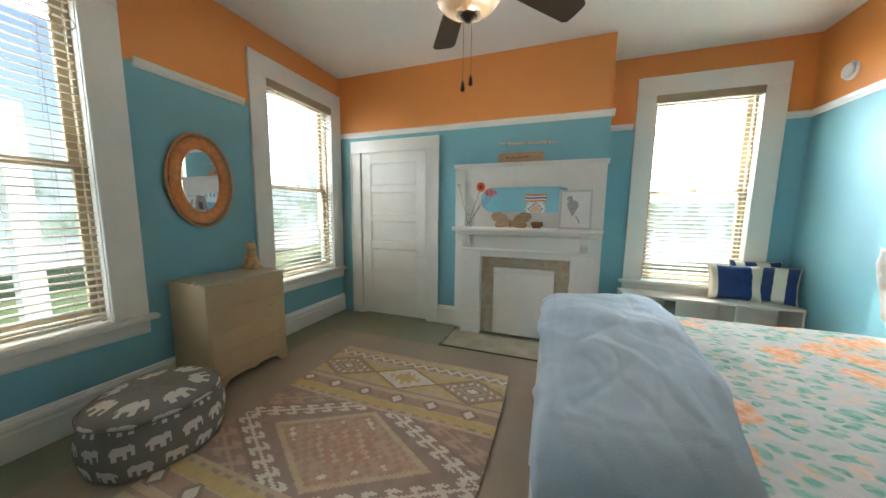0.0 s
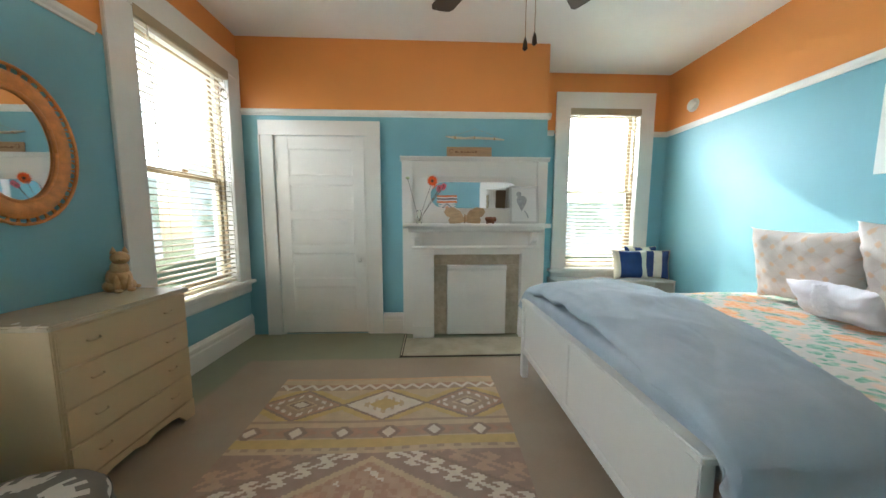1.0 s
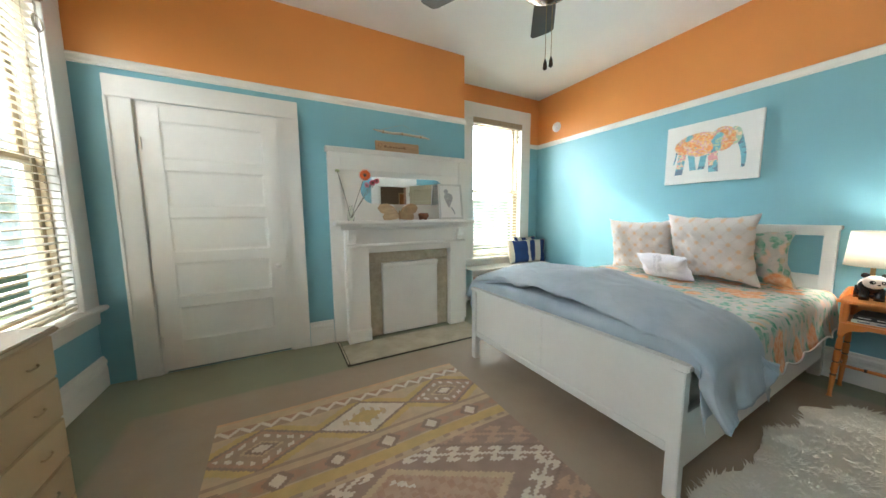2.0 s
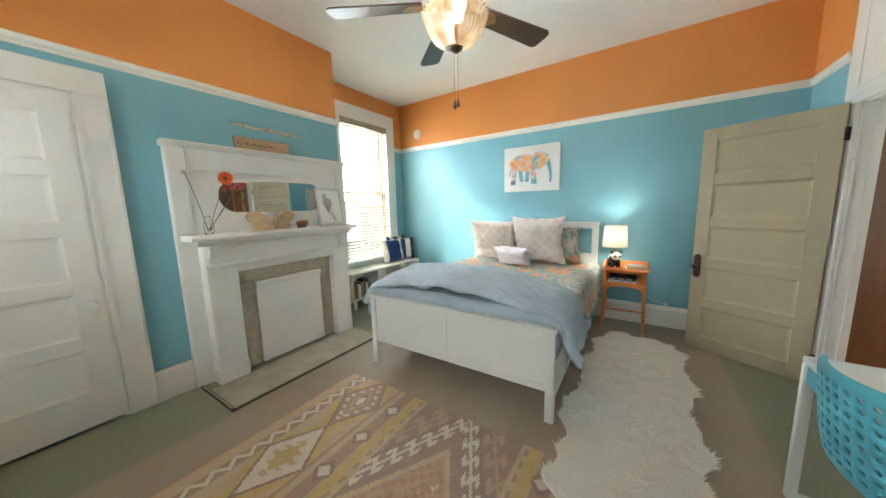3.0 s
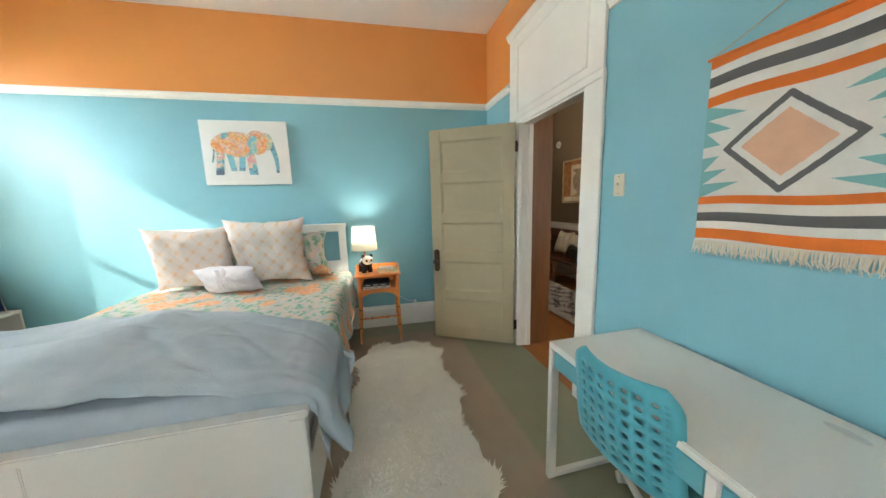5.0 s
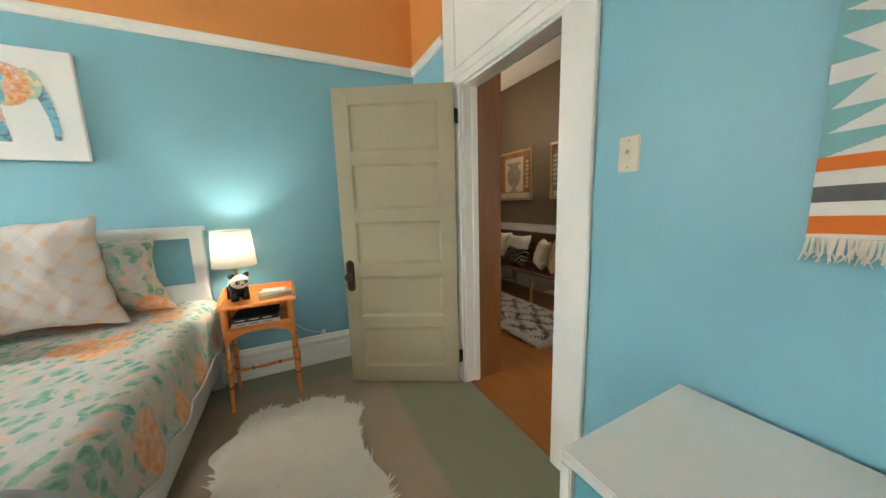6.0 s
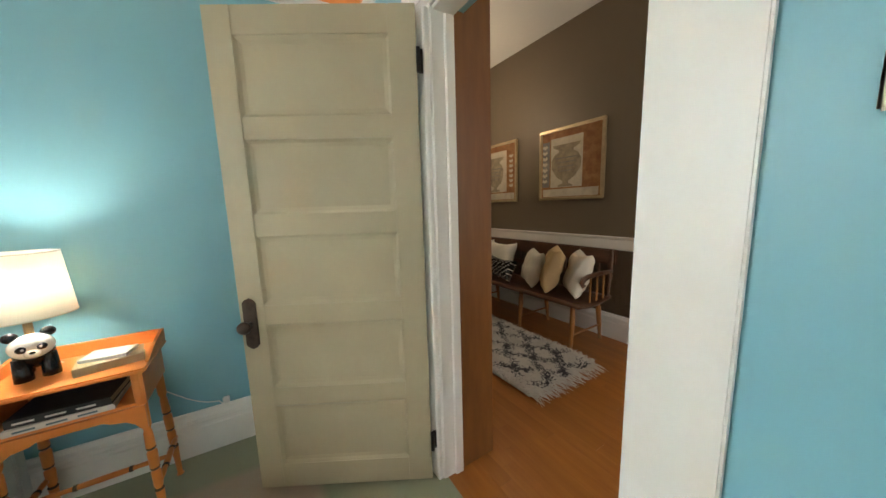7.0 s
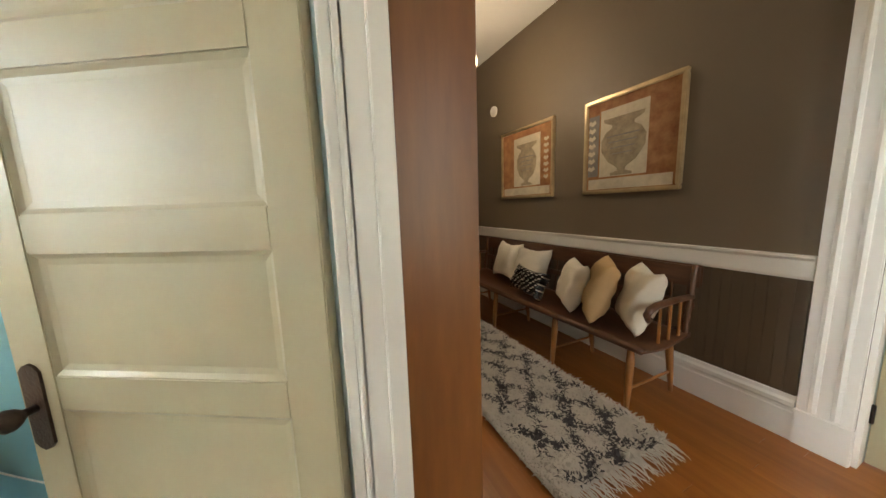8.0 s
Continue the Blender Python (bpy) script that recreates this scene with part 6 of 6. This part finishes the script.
flower((0, 0, 0.03), (0.145, -0.03, 0.445), 0.062, REDFLOWER, vs)
flower((0.005, 0, 0.03), (0.220, -0.035, 0.375), 0.034, PINKFLOWER, vs, 12)
flower((0, 0.004, 0.03), (0.265, -0.02, 0.395), 0.032, PINKFLOWER, vs, 14)
flower((-0.003, 0, 0.03), (-0.115, -0.03, 0.47), 0.02, None, vs)

wing = [(0.0, 0.03), (0.04, 0.075), (0.10, 0.098), (0.165, 0.092), (0.185, 0.07), (0.16, 0.045), (0.13, 0.035), (0.145, 0.02), (0.13, 0.0), (0.08, 0.0), (0.03, 0.004), (0.0, 0.012)]
MOTHWOOD = mat("carved_blond_wood", (0.52, 0.36, 0.21), 0.65, 0.2, 10, 50, 0.5, stretch=(1, 6, 4))
mo = thing("moth_ornament", pose(2.03, 4.02, MZ), "carved blond wood winged ornament on the mantel", "ornament")
for s in (-1, 1):
    bm = prism([(s * x * 1.18, z * 1.75) for x, z in wing], 0.04)
    part("wing", bm, MOTHWOOD, mo, "carved wooden wing", False, pose(0.008 * s, -0.01, 0, 0, 0, 12 * s))
    part("wing_inset", prism([(s * (0.024 + x * 0.90), 0.018 + z * 1.34) for x, z in wing], 0.004), MOTHWOOD, mo, "", False, pose(0.010 * s, -0.0145, 0, 0, 0, 12 * s))
part("body", ball((0, 0.0, 0.05), (0.014, 0.022, 0.05)), BOARD, mo, "", True)

bm = bmesh.new()
ball((0, 0, 0.038), (0.05, 0.035, 0.036), bm)
ball((-0.035, -0.008, 0.05), (0.025, 0.022, 0.022), bm)
ball((0.045, 0, 0.045), (0.022, 0.02, 0.028), bm)
for s in (-1, 1):
    ball((-0.03, s * 0.014, 0.010), (0.013, 0.011, 0.012), bm, 0, 10, 6)
    ball((0.03, s * 0.014, 0.010), (0.013, 0.011, 0.012), bm, 0, 10, 6)
single("wood_figurine", bm, mat("red_brown_carving", (0.22, 0.085, 0.035), 0.5, 0.3, 20, 80, 0.2), "small reddish carved figurine on the mantel", "figurine", smooth=True, at=pose(2.30, 4.03, MZ))

pf = thing("framed_picture", pose(2.515, 4.045, MZ, -8), "white framed grey print leaning on the overmantel", "picture frame")
W, HH = 0.31, 0.405
for q in ((0, W, 0, 0.022), (0, W, HH - 0.022, HH), (0, 0.022, 0.0225, HH - 0.0225), (W - 0.022, W, 0.0225, HH - 0.0225)):
    part("frame_bar", box(q[0], q[1], -0.012, 0.008, q[2], q[3], 0.003), SILVER, pf)
part("sheet", box(0.02, W - 0.02, -0.003, 0.004, 0.02, HH - 0.02), PAPER, pf)
bm = bmesh.new()
prism([(0.13 + 0.045 * math.cos(a * 0.4488) + 0.02 * math.sin(a * 0.9), 0.215 + 0.085 * math.sin(a * 0.4488)) for a in range(14)], 0.002, bm, 0, "y", -0.0055)
prism([(0.10 + 0.028 * math.cos(a * 0.6283), 0.315 + 0.03 * math.sin(a * 0.6283)) for a in range(10)], 0.002, bm, 0, "y", -0.0056)
tube([(0.16, -0.0045, 0.14), (0.185, -0.0045, 0.10), (0.20, -0.0045, 0.06)], 0.006, 6, bm)
part("print", bm, GREY_INK, pf, "plain grey shape printed on the sheet")
part("back_stand", box(0.10, 0.19, 0.0085, 0.012, 0.01, 0.30), BOARD, pf)

# ---------------------------------------------------------------- ceiling fan
fan = thing("ceiling_fan", pose(2.055, 2.085, H), "dark five-blade ceiling fan with a lit ribbed glass bowl", "ceiling fan")
part("canopy", lathe([(0.075, 0), (0.075, -0.02), (0.05, -0.06), (0.02, -0.075)], 28), BRASS, fan, "", True)
part("down_rod", tube([(0, 0, -0.07), (0, 0, -0.56)], 0.013, 12), BRASS, fan)
part("motor", lathe([(0.03, -0.54), (0.10, -0.56), (0.135, -0.60), (0.14, -0.66), (0.125, -0.70), (0.07, -0.715)], 32), BRASS, fan, "aged brass motor housing", True)
for i in range(5):
    a = 47 + 72 * i
    bl = bmesh.new()
    outline = [(0.17, -0.052), (0.645, -0.072), (0.668, -0.058), (0.672, -0.040), (0.674, 0.0), (0.672, 0.040), (0.668, 0.058), (0.645, 0.072), (0.17, 0.052)]
    prism(outline, 0.008, bl, 0, "z")
    b = part("blade", bl, BLADE, fan, "dark wood blade", False, pose(0, 0, -0.715, 0, 0, a) @ pose(0, 0, 0, -12))
    br = bmesh.new()
    tube([(0.09, 0, 0.02), (0.13, 0, -0.004), (0.20, 0, -0.006)], [0.012, 0.011, 0.010], 8, br)
    prism([(0.17, -0.035), (0.24, -0.04), (0.28, 0.0), (0.24, 0.04), (0.17, 0.035)], -0.005, br, 0, "z", -0.001)
    part("bracket", br, BRASS, b, "cast brass bracket")


def bowl_at(u, v):
    a = 2 * math.pi * u
    k = v
    r = 0.034 + 0.120 * (1 - (1 - k) ** 2.4) ** 0.75 + 0.020 * k ** 6
    r *= 1 + 0.028 * math.cos(a * 36) * (0.3 + 0.7 * k)
    z = -0.915 + 0.150 * k ** 1.25 + (0.006 * math.cos(a * 36) if v > 0.9 else 0)
    return r * math.cos(a), r * math.sin(a), z


bm = grid(216, 16, bowl_at, None, True)
bw = part("glass_bowl", bm, BOWLGLASS, fan, "amber ribbed glass bowl", True)
so = bw.modifiers.new("thickness", "SOLIDIFY")
so.thickness = 0.003
part("bowl_fitter", lathe([(0.07, -0.716), (0.075, -0.735), (0.03, -0.75), (0.012, -0.76), (0.012, -0.915)], 24), BRASS, fan, "", True)
part("finial", lathe([(0.012, -0.908), (0.034, -0.914), (0.036, -0.926), (0.018, -0.938), (0.006, -0.945)], 20), BRONZE, fan, "", True)
GLOW = glow("fan_bulb_glow", (1.0, 0.94, 0.86), 3)
for s in (-1, 1):
    part("bulb", ball((s * 0.06, s * 0.05, -0.80), (0.028, 0.028, 0.038)), GLOW, fan)
for dx, z in ((-0.018, -1.225), (0.018, -1.205)):
    pc = part("pull_chain", tube([(dx, 0.0, -0.935), (dx, 0.0, z + 0.035)], 0.0014, 6), BRASS, fan)
    part("pull_knob", lathe([(0.003, z + 0.04), (0.008, z + 0.022), (0.010, z), (0.004, z - 0.006)], 12, None, (dx, 0, 0)), BRONZE, pc, "dark wooden pull", True)

# ---------------------------------------------------------------- hall
YH = -2.12
shell("hall_wall_far", wall_mesh(-9.2, -1.2, -0.05, 3.05, 0.14, [(-3.555, -2.74, -0.05, 2.12)]), HALLWALL, "taupe hall wall above a white chair rail", pose(0, YH, 0, 0, 0, 180) @ pose(0, 0.0, 0))
shell("hall_wall_end", box(9.2, 9.34, YH - 0.2, -0.14, -0.05, 3.05), HALLWALL, "taupe wall at the end of the hall")
# out of view; the opening is added to let the hall's fill lamp in
shell("hall_wall_end_west", wall_mesh(YH - 0.2, -0.14, -0.05, 3.05, 0.14, [(-1.75, -0.45, 0.5, 2.7)]), HALLWALL, "unseen taupe end wall with an added opening that admits light", pose(1.2, 0, 0, 0, 0, 90))
single("hall_ceiling", box(1.06, 9.34, YH - 0.14, -0.14, 3.05, 3.15), CEIL, "off-white hall ceiling", "ceiling", "", "structure")
HALLS = pose(0, YH, 0, 0, 0, 180)
HW = pose(0, YH, 0, 0, 0, 0)
run("chair_rail", [(0, 0.85), (0.018, 0.85), (0.022, 0.865), (0.022, 0.945), (0.034, 0.958), (0.034, 0.972), (0, 0.972)], HW, 3.74, 9.2, WHITE, "broad white chair rail along the hall", "chair rail")
run("baseboard", [(-y, z) for y, z in BASE_PROFILE], HW, 3.74, 9.2, WHITE, "tall white hall baseboard", "baseboard")
wains = thing("wainscot", pose(3.745, YH, 0), "dark brown beadboard below the chair rail", "wainscot", "", "structure")
bb = box(0.0, 0.0489, 0.0, 0.010, 0.241, 0.8495, 0.0012)
bb_me = mesh_of("board", bb, HALLDARK)
for i in range(92):
    share("board", bb_me, wains, pose(0.0495 * i, 0, 0))
hcs = thing("door_casing_far", HALLS, "fluted white casing of the door across the hall", "door casing", "", "structure")
for u0, u1 in ((-3.735, -3.556), (-2.739, -2.56)):
    bm = box(u0, u1, -0.03, 0, 0, 2.80, 0.004)
    for k in range(2):
        c = u0 + (u1 - u0) * (0.30 + 0.40 * k)
        tube([(c, -0.022, 0.2), (c, -0.022, 2.79)], 0.018, 8, bm)
    box(u0 - 0.004, u1 + 0.004, -0.036, 0, 0, 0.19, 0.004, bm)
    part("leg_trim", bm, WHITE, hcs)
part("head_trim", box(-3.76, -2.53, -0.034, 0, 2.8005, 2.96, 0.006), WHITE, hcs)
part("transom_bar", box(-3.5555, -2.7395, -0.026, 0, 2.1205, 2.22, 0.006), WHITE, hcs)
part("transom_panel", box(-3.555, -2.74, -0.008, 0, 2.2205, 2.80, 0.002), WHITE, hcs)
jm = bmesh.new()
box(-3.555, -3.535, 0.0, 0.14, 0, 2.12, 0, jm)
box(-2.76, -2.74, 0.0, 0.14, 0, 2.12, 0, jm)
box(-3.535, -2.76, 0.0, 0.14, 2.10, 2.12, 0, jm)
part("jamb", jm, WHITE, hcs)
far = panel_door("door", 3, HALLS @ pose(-3.53, 0.07, 0.01), 0.765, 2.08, 0.04, DOORTAN, [(1.97 - 0.381 * i, 1.97 - 0.381 * i - 0.292) for i in range(5)], "beige five-panel door across the hall, shut")
for z in (0.25, 1.85):
    part("hinge", tube([(0.0, -0.006, z - 0.045), (0.0, -0.006, z + 0.045)], 0.008, 10), IRON, far, "dark iron hinge")

PANEL_INK = [mat("print_cream", (0.55, 0.48, 0.36), 0.7, 0.15, 14, 80, 0.1), mat("print_rust", (0.36, 0.13, 0.045), 0.7, 0.4, 12, 60, 0.1, c2=(0.42, 0.22, 0.09)), mat("print_umber", (0.31, 0.25, 0.17), 0.7, 0.3, 16, 80, 0.1), mat("print_slate", (0.22, 0.20, 0.18), 0.7, 0.3, 10, 60, 0.1)]
GILT = mat("gilt_frame", (0.50, 0.38, 0.22), 0.35, 0.15, 12, 60, 0.1, 0.5)


def urn_picture(x0, x1, z0, z1, flip, wide):
    p = thing("framed_print", pose(x0, YH, z0), "gilt-framed print of a classical urn on rust ground", "picture", "urn prints")
    w, h = x1 - x0, z1 - z0
    part("panel", box(0.02, w - 0.02, 0.004, 0.022, 0.02, h - 0.02), PANEL_INK[1], p)
    for q in ((0, w, 0, 0.03), (0, w, h - 0.03, h), (0, 0.03, 0.0305, h - 0.0305), (w - 0.03, w, 0.0305, h - 0.0305)):
        part("frame_bar", box(q[0], q[1], 0.002, 0.040, q[2], q[3], 0.006), GILT, p)
    a = 0.22 if flip else 0.30
    part("cream_field", box(a * w, (a + 0.50) * w, 0.0225, 0.026, 0.13, h - 0.10), PANEL_INK[0], p)
    part("slate_band", box(0.05, w - 0.05, 0.0225, 0.025, 0.035, 0.115), PANEL_INK[0], p)
    part("side_band", box(0.04 if flip else (a + 0.52) * w, a * w - 0.01 if flip else w - 0.04, 0.0225, 0.025, 0.14, h - 0.12), PANEL_INK[3 if not flip else 1], p)
    cx = (a + 0.25) * w
    prof = [(0.085, 0.14), (0.085, 0.158), (0.03, 0.175), (0.035, 0.20), (0.11, 0.25), (wide, 0.34), (wide * 1.02, 0.42), (wide * 0.8, 0.48), (0.085, 0.51), (0.085, 0.53), (0.15, 0.56), (0.16, 0.585)]
    k = (h - 0.10) / 0.66
    pts = [(cx + r, z * k) for r, z in prof] + [(cx - r, z * k) for r, z in reversed(prof)]
    part("urn", prism(pts, 0.002, None, 0, "y", 0.0262), PANEL_INK[2], p, "plain brown urn shape")
    for r in range(4):
        part("urn_band", box(cx - wide * (0.75 - 0.1 * r), cx + wide * (0.75 - 0.1 * r), 0.0285, 0.0295, (0.44 - 0.045 * r) * k, (0.448 - 0.045 * r) * k), PANEL_INK[3], p)
    lf = bmesh.new()
    for i in range(7):
        zc = 0.18 + 0.06 * i
        xc = (w * 0.90 if not flip else w * 0.12)
        for s in (-1, 1):
            prism([(xc, zc), (xc + s * 0.035, zc + 0.02), (xc + s * 0.02, zc + 0.045), (xc, zc + 0.03)], 0.002, lf, 0, "y", 0.0258)
    part("leaf_scroll", lf, PANEL_INK[0], p)


urn_picture(4.335, 5.075, 1.325, 2.06, False, 0.17)
urn_picture(5.42, 6.25, 1.325, 2.07, True, 0.15)
single("hall_smoke_detector", lathe([(0.06, 0), (0.06, 0.02), (0.045, 0.035), (0.01, 0.038)], 24), SMOKE, "round white detector on the hall wall", "smoke detector", smooth=True, at=pose(6.43, YH, 2.39, -90))

# long spindle-back bench
hb = thing("spindle_bench", pose(4.18, -2.03, 0), "long dark wooden spindle-back bench in the hall", "bench")
BL = 2.35
bm = grid(24, 10, lambda u, v: (BL * u, 0.49 * v, 0.425 + 0.012 * math.cos(v * 6.0) - 0.006 * math.sin(u * 3.1)))
st = part("seat", bm, BENCHWOOD, hb, "", True)
so = st.modifiers.new("thickness", "SOLIDIFY")
so.thickness = 0.03
for x in (0.10, 0.70, 1.50, 2.25):
    for y, sy in ((0.42, 1), (0.06, -1)):
        part("leg", tube([(x, y, 0.405), (x - 0.01, y + 0.015 * sy, 0.30), (x - 0.015, y + 0.03 * sy, 0.16), (x - 0.02, y + 0.045 * sy, 0.0)], [0.018, 0.024, 0.021, 0.013], 10), LEGWOOD, hb, "turned amber leg", True)
    part("cross_stretcher", tube([(x - 0.014, 0.03, 0.14), (x - 0.014, 0.455, 0.14)], 0.009, 8), LEGWOOD, hb)
part("top_rail", box(-0.02, BL + 0.02, -0.045, -0.02, 0.72, 0.86, 0.010), BENCHWOOD, hb)
part("mid_rail", box(0.0, BL, -0.02, 0.0, 0.58, 0.63, 0.006), BENCHWOOD, hb)
for i in range(26):
    x = 0.05 + (BL - 0.1) * i / 25
    part("spindle", tube([(x, 0.01, 0.42), (x, -0.012, 0.58), (x, -0.032, 0.73)], 0.008, 8), BENCHWOOD, hb)
for x in (0.02, BL - 0.02):
    part("arm", tube([(x, -0.02, 0.66), (x, 0.18, 0.665), (x, 0.34, 0.66), (x, 0.40, 0.645), (x, 0.425, 0.615), (x, 0.41, 0.585), (x, 0.385, 0.59)], [0.018, 0.020, 0.022, 0.022, 0.02, 0.016, 0.012], 10), BENCHWOOD, hb, "scrolled arm", True)
    for y in (0.10, 0.20, 0.30):
        part("arm_spindle", tube([(x, y, 0.425), (x, y, 0.655)], 0.009, 8), LEGWOOD, hb)
    part("back_post", tube([(x, 0.03, 0.42), (x, -0.03, 0.86)], 0.017, 10), BENCHWOOD, hb)


def dots(u, v):
    return 1 if (int(u * 22) + 2 * int(v * 12)) % 3 == 0 and int(v * 24) % 2 else 0


def hall_pillow(x, w, h, d, turn, material, label, seed, y=-1.80, lean=18, mi=None):
    p = thing("bench_pillow", pose(x, y, 0.447, 0, 0, 180 + turn) @ pose(0, 0, 0, -lean), label, "pillow", "hall bench pillows")
    part("cover", cushion(w, h, d, None, 28 if mi is None else 60, 28 if mi is None else 30, 0.19, seed, mi, 0.02), material, p, "", True)
    return p


hall_pillow(4.42, 0.40, 0.42, 0.17, -42, IVORY, "ivory pillow against the bench arm", 31, -1.76)
hall_pillow(4.68, 0.42, 0.44, 0.16, -48, CAMEL, "camel-coloured pillow on the bench", 32, -1.72)
hall_pillow(4.92, 0.40, 0.38, 0.16, -35, IVORY, "ivory pillow with a button on the bench", 33, -1.74)
hall_pillow(5.32, 0.52, 0.25, 0.16, -10, [LINEN, BLACK], "black and cream patterned lumbar pillow", 34, -1.66, 24, lambda u, v: 0 if dots(u, v) else 1)
hall_pillow(5.52, 0.44, 0.40, 0.16, 4, LINEN, "cream pillow leaning on the bench back", 35, -1.86)
hall_pillow(5.92, 0.44, 0.42, 0.16, -6, IVORY, "ivory striped pillow leaning on the bench back", 36, -1.86)

HRUG = [mat("shag_wool", (0.68, 0.63, 0.56), 0.95, 0.1, 9, 120, 0.3), mat("shag_wool_dark", (0.085, 0.08, 0.085), 0.95, 0.1, 9, 120, 0.3)]
hr = thing("shag_runner", pose(0, 0, 0), "cream shag runner with dark diamond lines in the hall", "rug")
part("backing", grid(40, 12, lambda u, v: (4.01 + 2.65 * u, -1.53 + 0.76 * v, 0.012 + 0.006 * math.sin(u * 40) * math.sin(v * 9))), HRUG[0], hr)


def trellis(x, y):
    x, y = x + 0.05 * noise.noise(Vector((x * 9, y * 9, 0))), y + 0.05 * noise.noise(Vector((x * 7, y * 7, 5)))
    p, q = ((x - 3.96) * 3.1 + (y + 1.16) * 4.3) % 1.0, ((x - 3.96) * 3.1 - (y + 1.16) * 4.3) % 1.0
    return 1 if (p < 0.17 or q < 0.17) and abs(y + 1.16) < 0.31 else 0


pile("shag", 32000, lambda r: (4.015 + 2.64 * r.random(), -1.525 + 0.75 * r.random(), 0.0), 0.055, (0.0, 0.0), HRUG, hr, 0.010, 9, trellis, 0.6)
bm = bmesh.new()
rf = random.Random(6)
for i in range(90):
    y = -1.52 + 0.74 * i / 89
    tube([(4.02, y, 0.014), (3.97, y + rf.uniform(-.02, .02), 0.016), (3.92 + rf.uniform(-.03, .02), y + rf.uniform(-.03, .03), 0.008)], [0.004, 0.0035, 0.0015], 5, bm)
tagged(part("fringe", bm, HRUG[0], hr), kind="stuff")

pd = thing("pendant_lamp", pose(5.64, -1.3, 3.05), "small lit pendant lamp in the hall", "lamp")
part("canopy", lathe([(0.06, 0), (0.06, -0.02), (0.02, -0.035)], 20), BRASS, pd, "", True)
part("stem", tube([(0, 0, -0.03), (0, 0, -0.42)], 0.008, 10), BRASS, pd)
part("globe", ball((0, 0, -0.55), (0.085, 0.085, 0.10)), glow("globe_glow", (1.0, 0.78, 0.50), 5), pd, "glowing glass globe", True)

# hall floor boards
hf = thing("hall_floor", pose(0, 0, 0), "varnished orange-brown oak strip floor of the hall", "floor", "", "structure")
part("subfloor", box(1.06, 9.34, YH - 0.14, -0.14, -0.06, -0.012), SEAM, hf)
rp = random.Random(12)
plank_me = {}
for ln in (0.7, 0.95, 1.2):
    plank_me[ln] = mesh_of("plank", box(0, ln - 0.0015, 0, 0.0795, -0.0115, 0.0), PLANK)
y = YH - 0.13
rest = bmesh.new()
while y < -0.16:
    x = 2.6 + rp.uniform(-0.7, 0.0)
    while x < 6.6:
        ln = rp.choice((0.7, 0.95, 1.2))
        share("plank", plank_me[ln], hf, pose(x, y, 0))
        x += ln
    box(x, 9.3, y, y + 0.0795, -0.0115, 0.0, 0, rest)
    box(1.2, 1.89, y, y + 0.0795, -0.0115, 0.0, 0, rest)
    y += 0.080
tagged(part("plank_rest", rest, PLANK, hf), kind="stuff")
